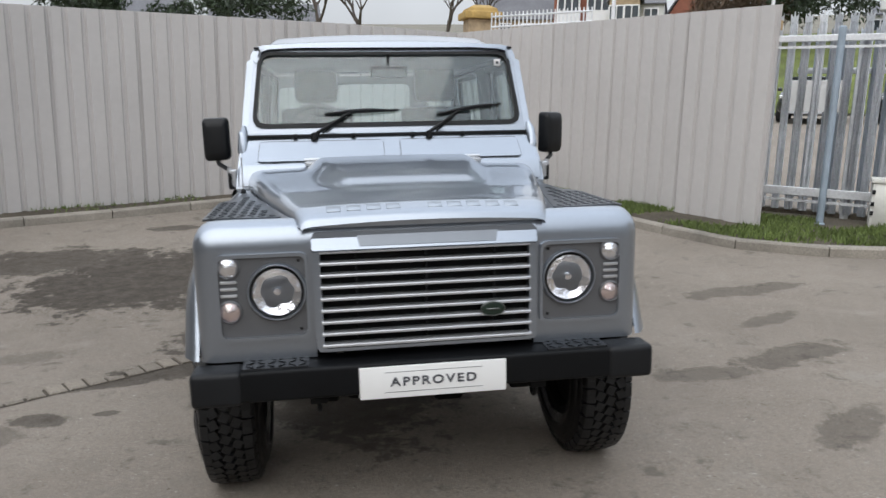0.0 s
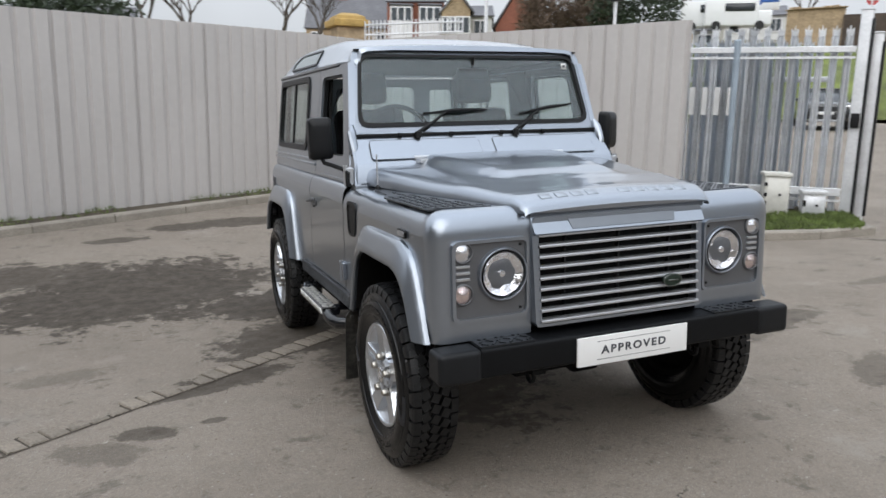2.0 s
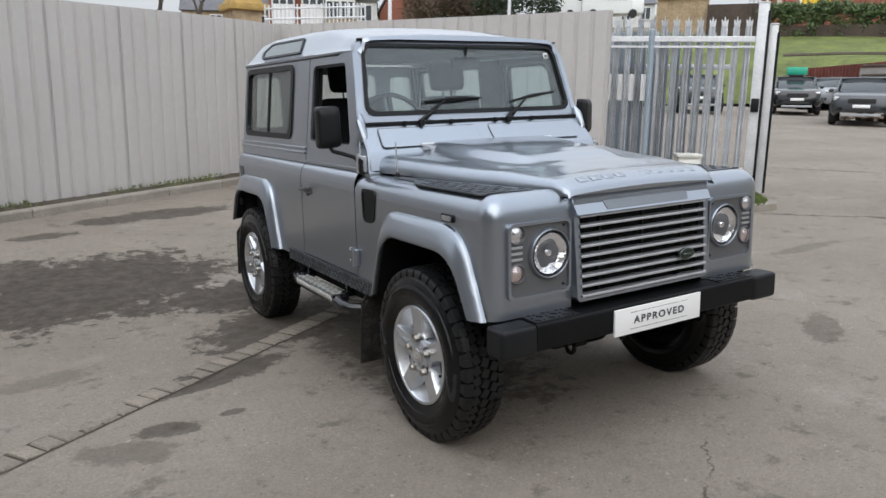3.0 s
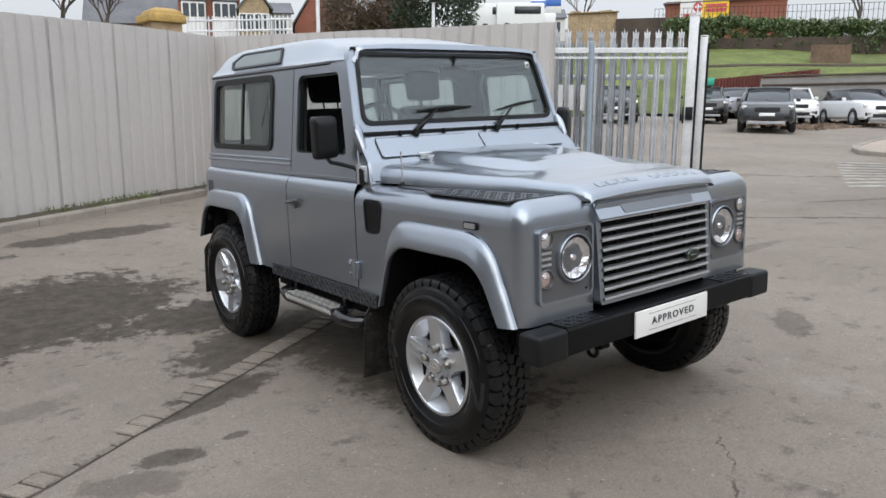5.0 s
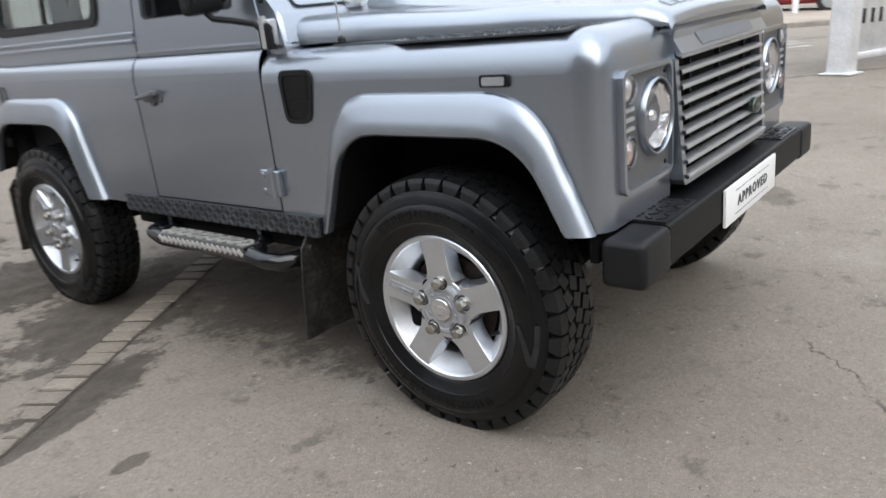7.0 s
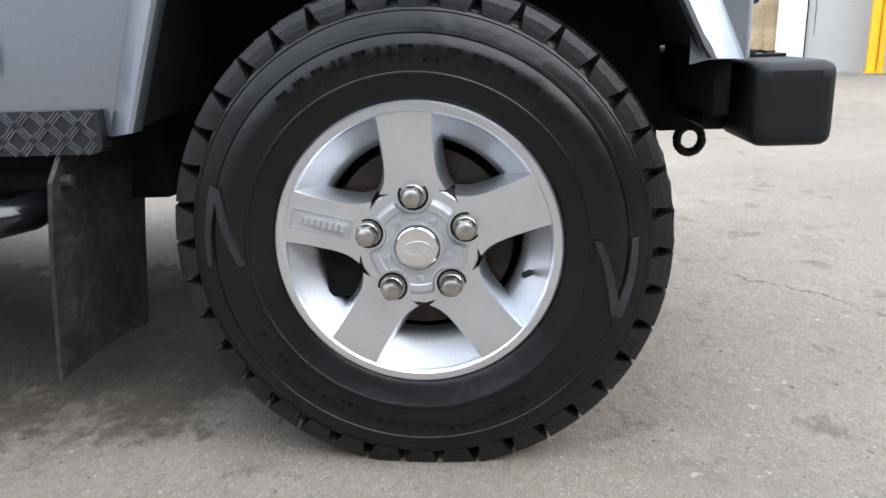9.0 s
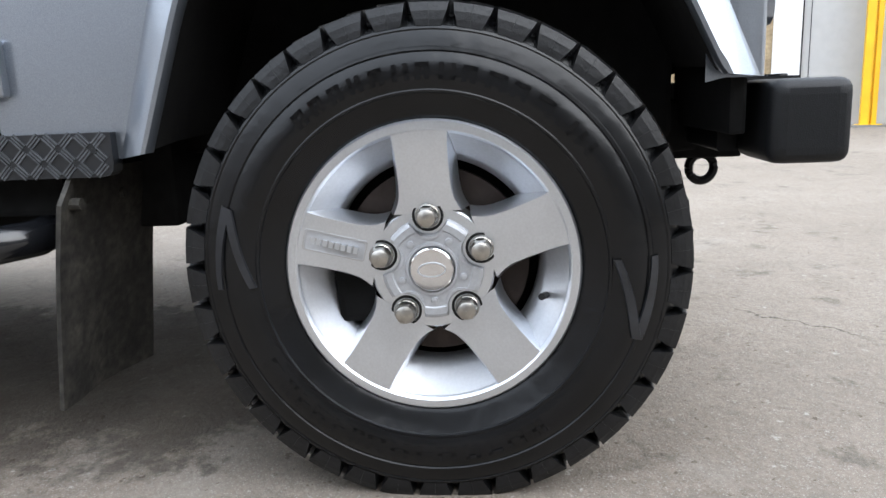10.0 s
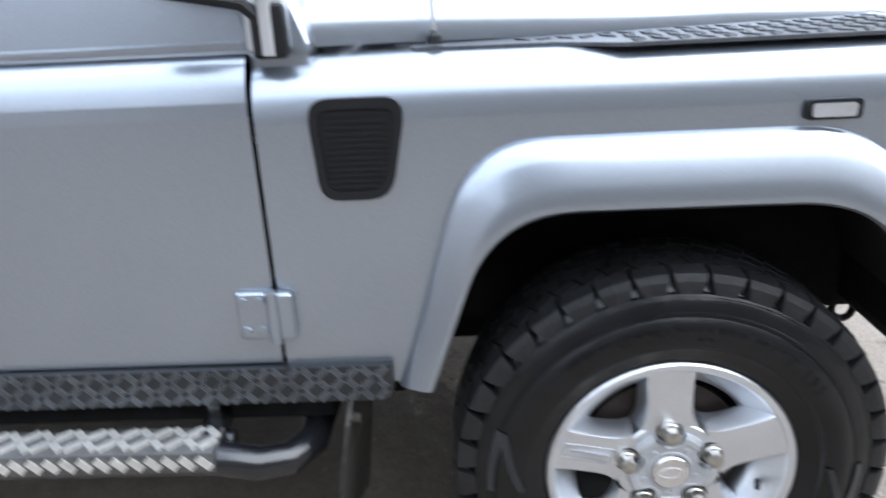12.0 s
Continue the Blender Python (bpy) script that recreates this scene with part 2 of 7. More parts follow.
def ring(outer, inner, place, depth, n=96):
    """A plate with a hole: outlines in 2D, place(u, v, d) puts them in space, d from 0 in front to depth behind."""
    bm = bmesh.new()
    o, i = resample(outer, n), resample(inner, n)
    # start both outlines at the same bearing
    c = sum(i, Vector((0, 0))) / n
    best = min(range(n), key=lambda k: (o[0] - i[k]).length)
    i = i[best:] + i[:best]
    rows = [[place(*p, depth) for p in o], [place(*p, 0) for p in o], [place(*p, 0) for p in i], [place(*p, depth) for p in i]]
    grid(bm, rows, close_u=True, close_v=True)
    bmesh.ops.recalc_face_normals(bm, faces=bm.faces[:])
    return bm


def slab(outline, place, depth):
    """A plate: an outline in 2D given depth."""
    bm = bmesh.new()
    a = [bm.verts.new(place(*p, 0)) for p in outline]
    b = [bm.verts.new(place(*p, depth)) for p in outline]
    bm.faces.new(a)
    bm.faces.new(b[::-1])
    n = len(a)
    for k in range(n):
        bm.faces.new([a[k], b[k], b[(k + 1) % n], a[(k + 1) % n]])
    bmesh.ops.recalc_face_normals(bm, faces=bm.faces[:])
    bmesh.ops.triangulate(bm, faces=[f for f in bm.faces if len(f.verts) > 4])
    return bm


def mirror_x(bm):
    for v in bm.verts:
        v.co.x = -v.co.x
    bmesh.ops.reverse_faces(bm, faces=bm.faces[:])
    return bm


def lerp_table(table, y):
    for (a, va), (b, vb) in zip(table, table[1:]):
        if y <= b:
            s = max(0.0, min(1.0, (y - a) / (b - a)))
            s = s * s * (3 - 2 * s)
            return va + (vb - va) * s
    return table[-1][1]


# ---------- the parked off-road car ----------
HUB, WB, HALF = 0.383, 2.36, 0.812
car = thing("off_road_car", (0, 0, 0), "grey metallic short off-road car parked on the worn tarmac yard", "car")
car.matrix_world = pose(0.115, 0.060, 0, -1.05, -1.96, -1.25)  # the yard falls a little towards the back and the right-hand side


def side_x(z):
    """Half width of the upper body at a height."""
    return 0.772 - 0.115 * (z - 1.14)


def up_side(y, z, d):
    return Vector((side_x(z) - d, y, z))


def both(name, make, material, parent=car, label="", smooth=True):
    obs = []
    for s in (-1, 1):
        bm = make()
        if s < 0:
            mirror_x(bm)
        obs.append(part(name, bm, material, parent[0 if s < 0 else 1] if isinstance(parent, (list, tuple)) else parent, label, smooth))
    return obs


def arch_line(yc, inner):
    """The line of a wheel arch in the car's side, from the rear foot over the top to the front foot."""
    if inner:
        pts, r = [(0.425, 0.575), (0.312, 0.893), (-0.302, 0.893), (-0.425, 0.650)], [0, 0.19, 0.23, 0]
    else:
        pts, r = [(0.490, 0.565), (0.352, 1.008), (-0.325, 1.008), (-0.486, 0.645)], [0, 0.18, 0.23, 0]
    return [(yc + y, z) for y, z in rounded(pts, r, 9, closed=False)]


def around_wheel(bm, x, line, y_rear, y_front, z_top):
    """The flat side between a wheel arch and the panel's edges."""
    kept = [(y, z) for y, z in line if min(y_front, y_rear) < y < max(y_front, y_rear)]
    low = [(x, y_rear, kept[0][1])] + [(x, y, z) for y, z in kept] + [(x, y_front, kept[-1][1])]
    grid(bm, [low, [(x, y, z_top) for _, y, _ in low]])


# front wings
def wing():
    bm = bmesh.new()
    arch = resample(arch_line(0, False), 48, closed=False)
    # plan line from the door forwards, round the front corner and inwards
    plan = rounded([(HALF, 0.692), (HALF, -0.512), (0.40, -0.512)], [0, 0.075, 0], 8, closed=False)
    plan = [(HALF, 0.692 - 0.12 * k) for k in range(9)] + [(HALF, -0.39), (HALF, -0.41)] + plan[1:]
    def lift(z, inset):
        row = []
        for k, (x, y) in enumerate(plan):
            w = max(0.0, min(1.0, (y + 0.512) / 0.10))
            row.append((max(x - inset, 0.40), y + inset * (1 - min(1, w)), z))
        return row
    rows = [lift(1.03, 0.0), lift(1.045, 0.0)]
    for k in range(1, 7):
        a = k / 6 * math.pi / 2
        rows.append(lift(1.045 + 0.075 * math.sin(a), 0.075 * (1 - math.cos(a))))
    rows.append([(0.40, max(y, -0.44), 1.12) for x, y in plan])
    grid(bm, rows)
    # the front corner below the shoulder
    low = [p for p in plan if p[1] < -0.41]
    low = [(HALF, -0.41)] + low
    flat_from = low[-2][0]
    low = low[:-1]
    grid(bm, [[(x, y, 1.03) for x, y in low], [(x, y, 0.83) for x, y in low], [(x, y, 0.645) for x, y in low]])
    for s, z_end in ((1, 1.03), (-1, 0.645)):
        hole = [(0.527 + 0.092 * math.cos(a * math.pi / 20), -0.512, 0.893 + s * 0.092 * math.sin(a * math.pi / 20)) for a in range(21)]
        f = face(bm, hole + [(0.40, -0.512, 0.893), (0.40, -0.512, z_end), (flat_from, -0.512, z_end), (flat_from, -0.512, 0.893)])
        bmesh.ops.triangulate(bm, faces=[f])
    # the flat side round the wheel
    around_wheel(bm, HALF, arch, 0.692, -0.41, 1.03)
    bmesh.ops.remove_doubles(bm, verts=bm.verts[:], dist=0.0005)
    bmesh.ops.recalc_face_normals(bm, faces=bm.faces[:])
    return bm


wings = both("front_wing", wing, PAINT)


def arch(yc, flip=False):
    """The flared moulding over a wheel."""
    bm = bmesh.new()
    o = resample(arch_line(yc, False), 56, closed=False)
    i = resample(arch_line(yc, True), 56, closed=False)
    rows = []
    prof = [(0.0, 0.0), (0.02, 0.012), (0.06, 0.019), (0.30, 0.033), (0.60, 0.047), (0.84, 0.056), (0.95, 0.055), (1.0, 0.048), (1.0, 0.034), (0.985, 0.030)]
    for s, d in prof:
        rows.append([(HALF + d, (2 * yc - q if flip else q), a.y + (b.y - a.y) * s) for a, b in zip(o, i) for q in (a.x + (b.x - a.x) * s,)])
    grid(bm, rows)
    for end in (0, -1):
        loop = [Vector(r[end]) for r in rows]
        face(bm, loop if end else loop[::-1])
    bmesh.ops.recalc_face_normals(bm, faces=bm.faces[:])
    return bm


def arch_back(yc, flip=False):
    """The dark inner side of a wheel arch, from the moulding inwards."""
    bm = bmesh.new()
    line = resample(arch_line(yc, True), 56, closed=False)
    grid(bm, [[(x, 2 * yc - p.x if flip else p.x, p.y + lift) for p in line] for x, lift in ((HALF + 0.031, 0.004), (HALF - 0.06, 0.012), (HALF - 0.30, 0.02))])
    bmesh.ops.recalc_face_normals(bm, faces=bm.faces[:])
    return bm


for axle in (0.0, WB):
    arches = both("wheel_arch", lambda: arch(axle, axle > 1), PAINT)
    both("arch_lining", lambda: arch_back(axle, axle > 1), DARK, arches, "black lining inside the arch")

# air vent behind each front wheel, with louvres, and the side repeater
VENT = rounded([(0.446, 1.075), (0.606, 1.075), (0.595, 0.915), (0.478, 0.915)], [0.03, 0.03, 0.035, 0.045], 4)
VENT_IN = rounded([(0.460, 1.062), (0.592, 1.062), (0.582, 0.930), (0.490, 0.930)], [0.022, 0.022, 0.026, 0.034], 4)
flat = lambda y, z, d: Vector((HALF + 0.006 - d, y, z))
vents = both("wing_vent", lambda: ring(VENT, VENT_IN, flat, 0.012, 64), BLACK, wings, "black moulded air vent")


def louvres():
    bm = slab(VENT_IN, lambda y, z, d: Vector((HALF + 0.001 - d, y, z)), 0.004)
    for k in range(13):
        add_box(bm, (HALF - 0.002, 0.479, 0.936 + k * 0.0098), (HALF + 0.004, 0.580, 0.940 + k * 0.0098))
    return bm


both("louvre_mesh", louvres, BLACK, vents, "black louvred mesh")
IND = rounded([(-0.264, 1.018), (-0.176, 1.018), (-0.176, 1.049), (-0.264, 1.049)], 0.008, 3)
reps = both("side_repeater", lambda: slab(IND, lambda y, z, d: Vector((HALF + 0.010 - d, y, z)), 0.012), BLACK, wings, "black side repeater lamp")
IND2 = rounded([(-0.254, 1.023), (-0.186, 1.023), (-0.186, 1.044), (-0.254, 1.044)], 0.006, 3)
both("repeater_lens", lambda: slab(IND2, lambda y, z, d: Vector((HALF + 0.014 - d, y, z)), 0.005), ALLOY_DISH, reps, "clear lens")


# chequered plates on the wing tops
def bonnet_half(y):
    return 0.432 + 0.280 * max(0.0, (y + 0.53) / 1.15) ** 0.85


def top_plate():
    pts = [(bonnet_half(-0.40) + 0.03, -0.405), (0.745, -0.428), (0.780, -0.40), (0.785, 0.10), (0.735, 0.20), (0.725, 0.44), (bonnet_half(0.44) + 0.010, 0.44), (bonnet_half(0.2) + 0.012, 0.2), (bonnet_half(0) + 0.012, 0.0)]
    bm = slab(rounded(pts, 0.02, 3), lambda x, y, d: Vector((x, y, 1.1245 - d)), 0.005)
    k = 0
    for i in range(9):
        for j in range(24):
            x, y = 0.47 + i * 0.036, -0.395 + j * 0.036
            if x < bonnet_half(y) + 0.045 or x > (0.765 if y < 0.10 else 0.70) or y > 0.40:
                continue
            m = Matrix.Translation((x, y, 1.1255)) @ Matrix.Rotation(radians(45 if (i + j) % 2 else -45), 4, "Z")
            add_box(bm, (-0.014, -0.0035, -0.003), (0.014, 0.0035, 0.0013), m=m)
    return bm


both("wing_top_plate", top_plate, TOP_PLATE, wings, "black chequered tread plate", smooth=False)


# bonnet
def bonnet_z(x, y):
    """Height of the bonnet's skin."""
    hw = bonnet_half(y)
    base = lerp_table([(-0.53, 1.121), (-0.515, 1.135), (-0.49, 1.148), (-0.45, 1.161), (-0.40, 1.171), (-0.1, 1.188), (0.62, 1.222)], y)
    bulge = lerp_table([(-0.20, 0.0), (-0.12, 0.006), (0.02, 0.034), (0.10, 0.040), (0.62, 0.044)], y)
    bw = lerp_table([(-0.3, 0.27), (0.62, 0.40)], y)
    s = max(0.0, min(1.0, (bw + 0.06 - abs(x)) / 0.12))
    s = s * s * (3 - 2 * s)
    return base + bulge * s - 0.012 * (x / hw) ** 2


def bonnet():
    bm = bmesh.new()
    rows = []
    us = [-1 + 2 * k / 100 for k in range(101)]
    for k in range(57):
        y = -0.525 + 1.145 * (k / 56) ** 1.3
        hw = bonnet_half(y)
        foot = lerp_table([(-0.53, 1.098), (-0.3, 1.112), (0.62, 1.13)], y)
        row = [(-hw, y, foot)]
        for u in us:
            e = 1 - abs(u)
            r = 0.10
            drop = 0.0
            z = bonnet_z(u * hw, y)
            if e < r:
                q = 1 - e / r
                drop = (z - foot) * 0.62 * (1 - math.sqrt(max(0, 1 - q * q)))
            row.append((u * hw, y, z - drop))
        row.append((hw, y, foot))
        rows.append(row)
    # rolled front lip
    f0 = rows[0]
    lip = [[(x * 1.0, -0.532, z - 0.012) for x, _, z in f0], [(x, -0.527, min(z - 0.012, 1.098)) for x, _, z in f0], [(x, -0.50, min(z - 0.012, 1.093)) for x, _, z in f0]]
    rows = lip[::-1] + rows
    back = [(x, 0.622, z - 0.03) for x, _, z in rows[-1]]
    rows.append(back)
    grid(bm, rows)
    bmesh.ops.recalc_face_normals(bm, faces=bm.faces[:])
    return bm


bonnet_ob = part("bonnet", bonnet(), PAINT, car)
# raised letters on the nose, drawn as plain bars
for k, x in enumerate([-0.305, -0.235, -0.165, -0.095, 0.055, 0.125, 0.195, 0.265, 0.335]):
    w = 0.0245
    m = Matrix.Translation((x - 0.015, -0.478, bonnet_z(x, -0.478) + 0.001)) @ Matrix.Rotation(radians(20), 4, "X")
    part("letter_bar", box((-w, -0.019, -0.004), (w, 0.019, 0.0022), 0.0018, 1, m), LETTER, bonnet_ob, "grey raised bar")
for x in (-0.40, 0.40):
    bm = box((x - 0.035, 0.565, 1.225), (x + 0.035, 0.66, 1.246), 0.008)
    tube([(x - 0.04, 0.64, 1.25), (x + 0.04, 0.64, 1.25)], 0.010, 8, bm)
    part("bonnet_hinge", bm, SILVER, bonnet_ob, "silver cast hinge")

# front panel behind the grille and the grille itself
part("radiator_panel", box((-0.40, -0.50, 0.66), (0.40, -0.40, 1.09), 0.01), DARK, car, "black panel behind the grille")
GF = rounded([(-0.398, 0.672), (0.398, 0.672), (0.405, 1.086), (-0.405, 1.086)], 0.018, 4)
GH = rounded([(-0.372, 0.684), (0.372, 0.684), (0.376, 1.032), (-0.376, 1.032)], 0.012, 4)
grille = part("grille", ring(GF, GH, lambda x, z, d: Vector((x, -0.552 + 0.028 * (z - 0.67) / 0.41 + d, z)), 0.05, 120), PAINT, car, "grey grille surround")
lean = lambda x, z, d: Vector((x, -0.548 + (z - 1.036) * 0.72 + d * 0.8, z - d * 0.6))
top_band = part("grille_top", slab(rounded([(-0.402, 1.036), (0.402, 1.036), (0.405, 1.094), (-0.405, 1.094)], 0.008, 3), lean, 0.014), PAINT, grille, "slanted grey band over the slats")
part("badge_strip", slab(rounded([(-0.235, 1.044), (0.25, 1.044), (0.265, 1.086), (-0.25, 1.086)], 0.006, 3), lambda x, z, d: lean(x, z, d - 0.003), 0.004), mat("satin_strip", (0.20, 0.215, 0.235), 0.42, 0.7, blotch=(9, 0.05)), grille, "darker strip over the slats")
for k in range(9):
    z = 0.692 + k * 0.0415
    y = -0.560 + 0.028 * (z - 0.67) / 0.41
    bm = bmesh.new()
    prof = rounded([(y + 0.034, z + 0.011), (y, z + 0.008), (y - 0.002, z - 0.003), (y + 0.010, z - 0.005), (y + 0.036, z + 0.003)], 0.004, 2)
    xs = [-0.378, -0.376] + [-0.36 + 0.08 * j for j in range(10)] + [0.376, 0.378]
    grid(bm, [[(x, p[0], p[1]) for p in prof] for x in xs], close_v=True)
    bmesh.ops.recalc_face_normals(bm, faces=bm.faces[:])
    part("grille_slat", bm, SILVER, grille, "silver grille slat")
for x in (-0.25, 0.0, 0.25):
    part("grille_rib", box((x - 0.004, -0.515, 0.69), (x + 0.004, -0.49, 1.03)), BLACK, grille, "black rib behind the slats")
bm = lathe([(-0.004, 0.001), (-0.004, 0.030), (0.0, 0.036), (0.012, 0.036)], 28, "y", at=(0, 0, 0))
for v in bm.verts:
    v.co.x, v.co.z = v.co.x * 1.22, v.co.z * 0.70
    v.co += Vector((0.232, -0.566, 0.800))
badge = part("oval_badge", bm, GREEN, grille, "dark green oval badge")
bm = bmesh.new()
tube([(0.232 + 0.044 * math.cos(a * math.pi / 12), -0.568, 0.800 + 0.0255 * math.sin(a * math.pi / 12)) for a in range(25)], 0.0022, 6, bm)
part("badge_rim", bm, BADGE_RIM, badge, "pale rim")
part("badge_bar", box((0.208, -0.573, 0.797), (0.256, -0.569, 0.803)), BADGE_RIM, badge)


# headlamp panels
def lamp_face(x, z, d):
    return Vector((x, -0.517 + d, z))


LP = rounded([(0.418, 0.722), (0.735, 0.722), (0.735, 1.030), (0.418, 1.030)], 0.03, 5)
LP_IN = rounded([(0.428, 0.734), (0.722, 0.734), (0.722, 1.018), (0.428, 1.018)], 0.024, 5)
rims = both("lamp_panel_rim", lambda: ring(LP, LP_IN, lambda x, z, d: Vector((x, -0.530 + d, z)), 0.020, 72), PAINT, car, "grey moulded rim round the lamps")
panels = both("lamp_panel", lambda: ring(LP_IN, [(0.527 + 0.089 * math.cos(a * math.pi / 24), 0.893 + 0.089 * math.sin(a * math.pi / 24)) for a in range(48)], lamp_face, 0.006), PAINT_DARK, rims, "dark grey lamp panel")
LX, LZ = 0.527, 0.893


def headlamp_bowl():
    return lathe([(0.022, 0.004), (0.021, 0.016), (0.0175, 0.034), (0.012, 0.052), (0.004, 0.069), (-0.005, 0.083), (-0.008, 0.084)], 40, "y", at=(LX, -0.522, LZ))


lamps = both("headlamp", lambda: lathe([(0.006, 0.0830), (-0.008, 0.0835), (-0.011, 0.0850), (-0.010, 0.0865), (0.004, 0.0875), (0.010, 0.0960)], 48, "y", at=(LX, -0.520, LZ)), BLACK, rims, "round headlamp in a black bezel")
both("headlamp_surround", lambda: lathe([(0.008, 0.0905), (-0.012, 0.0925), (-0.0165, 0.0950), (-0.0165, 0.0985), (-0.012, 0.1020), (0.004, 0.1035)], 56, "y", at=(LX, -0.520, LZ)), PAINT, lamps, "raised grey ring round the lamp")


def bowl():
    bm = headlamp_bowl()
    for v in bm.verts:
        v.co.y += 0.007 * noise.noise(v.co * 30.0)
    lathe([(-0.016, 0.0005), (-0.014, 0.012), (-0.004, 0.016), (0.012, 0.012)], 20, "y", bm, at=(LX, -0.508, LZ))
    return bm


def lens():
    return lathe([(-0.026, 0.0005), (-0.024, 0.035), (-0.019, 0.063), (-0.010, 0.0835)], 40, "y", at=(LX, -0.522, LZ))


# parts one level below the panels
for s, rim in zip((-1, 1), rims):
    for z, material, label in ((0.985, REFLECT, "round clear side lamp"), (0.828, AMBER, "round pale amber indicator")):
        bm = lathe([(0.0, 0.042), (-0.007, 0.042), (-0.011, 0.037), (-0.006, 0.034)], 32, "y", at=(s * 0.690, -0.517, z))
        part("lamp_seat", bm, PAINT_DARK, rim)
        bm = lathe([(-0.013, 0.001), (-0.011, 0.012), (-0.004, 0.026), (-0.002, 0.034)], 28, "y", at=(s * 0.690, -0.517, z))
        part("small_lamp", bm, material, rim, label)
        ob = part("small_lens", lathe([(-0.026, 0.0005), (-0.023, 0.015), (-0.014, 0.030), (-0.004, 0.035)], 28, "y", at=(s * 0.690, -0.517, z)), LENS, rim, "clear domed lens")
        ob.visible_shadow = False
    for k in range(3):
        part("slot_bar", box((s * 0.690 - 0.028, -0.527, 0.880 + k * 0.024), (s * 0.690 + 0.028, -0.515, 0.891 + k * 0.024), 0.004, 2), SILVER, rim, "silver slot bar")
    for x, z in ((0.45, 1.0), (0.45, 0.755)):
        part("panel_screw", lathe([(-0.004, 0.0005), (-0.004, 0.005), (0, 0.006)], 10, "y", at=(s * x, -0.517, z)), BLACK, rim)
both("reflector_bowl", bowl, REFLECT, lamps, "bright reflector bowl")
for ob in both("headlamp_lens", lens, LENS, lamps, "clear glass lens"):
    ob.visible_shadow = False

# bumper and plate
bm = bmesh.new()
prof = rounded([(-0.614, 0.526), (-0.614, 0.639), (-0.470, 0.641), (-0.470, 0.524)], [0.012, 0.016, 0.008, 0.008], 4)
xs = [-0.66, -0.4, -0.2, 0, 0.2, 0.4, 0.66]
vs = grid(bm, [[(x, p[0], p[1]) for p in prof] for x in xs], close_v=True)
bm.faces.new(vs[0]), bm.faces.new(vs[-1][::-1])
bmesh.ops.recalc_face_normals(bm, faces=bm.faces[:])
bumper = part("front_bumper", bm, BUMPER, car, "black steel front bumper")
both("bumper_end", lambda: box((0.655, -0.618, 0.516), (0.830, -0.500, 0.640), 0.024, 4), CAP, bumper, "grey-black plastic bumper end cap")


def bumper_tread():
    bm = box((0.43, -0.60, 0.638), (0.655, -0.485, 0.6445))
    for i in range(6):
        for j in range(3):
            m = Matrix.Translation((0.45 + i * 0.036, -0.580 + j * 0.036, 0.646)) @ Matrix.Rotation(radians(45 if (i + j) % 2 else -45), 4, "Z")
            add_box(bm, (-0.014, -0.004, -0.002), (0.014, 0.004, 0.0022), m=m)
    return bm


both("bumper_tread", bumper_tread, CHEQUER, bumper, "black chequered tread on the bumper", smooth=False)
plate = part("number_plate", box((-0.258, -0.626, 0.512), (0.266, -0.616, 0.628), 0.003, 2), PLATE, bumper, "white plate reading APPROVED")
txt = bpy.data.curves.new("approved", "FONT")
txt.body, txt.size, txt.align_x, txt.align_y, txt.extrude, txt.space_character = "APPROVED", 0.044, "CENTER", "CENTER", 0.0008, 1.30
txt.offset = 0.0012
tmp = bpy.data.objects.new("lettering_tmp", txt)
dg = bpy.context.evaluated_depsgraph_get()
bmt = bmesh.new()
bmt.from_mesh(tmp.to_mesh())
bpy.data.objects.remove(tmp)
for v in bmt.verts:
    v.co = Vector((v.co.x * 1.16 + 0.004, -0.6272 - v.co.z, v.co.y + 0.570))
part("lettering", bmt, INK, plate, "dark grey lettering", smooth=False)
for z in (0.534, 0.607):
    part("plate_line", box((-0.17, -0.6268, z - 0.0008), (0.18, -0.625, z + 0.0008)), INK, plate)
for x in (-0.40, 0.40):
    bm = tube([(x, -0.510 + 0.025 * math.cos(k * math.pi / 10), 0.470 + 0.027 * math.sin(k * math.pi / 10)) for k in range(21)], 0.009, 8)
    part("tow_eye", bm, BUMPER, bumper, "black towing eye")
    bm = box((x - 0.03, -0.580, 0.492), (x + 0.03, -0.44, 0.520), 0.005)
    add_box(bm, (x - 0.045, -0.49, 0.51), (x + 0.045, -0.40, 0.61), 0.006)
    part("tow_bracket", bm, DARK, bumper, "black bracket behind the bumper")


# doors and rear sides below the waist
def lower_side(y0, y1, holes, z0=0.612):
    bm = bmesh.new()
    n = 10
    prof = [(HALF, 1.055)] + [(HALF - 0.046 * (1 - math.cos(a)), 1.055 + 0.075 * math.sin(a)) for a in [k / 6 * math.pi / 2 for k in range(1, 7)]]
    prof += [(0.770, 1.131), (0.768, 1.142)]
    ys = [y0 + (y1 - y0) * k / n for k in range(n + 1)]
    grid(bm, [[(x, y, z) for x, z in prof] for y in ys])
    out = [(HALF, y1, 1.055), (HALF, y1, z0)] + holes + [(HALF, y0, z0), (HALF, y0, 1.055)]
    f = face(bm, out)
    bmesh.ops.triangulate(bm, faces=[f])
    # turned-in edges, so that the shut lines read as gaps
    for y, sgn in ((y0, 1), (y1, -1)):
        grid(bm, [[(HALF, y, z0), (HALF, y, 1.055)], [(HALF - 0.02, y + sgn * 0.002, z0), (HALF - 0.02, y + sgn * 0.002, 1.055)]])
    bmesh.ops.remove_doubles(bm, verts=bm.verts[:], dist=0.0004)
    bmesh.ops.recalc_face_normals(bm, faces=bm.faces[:])
    return bm


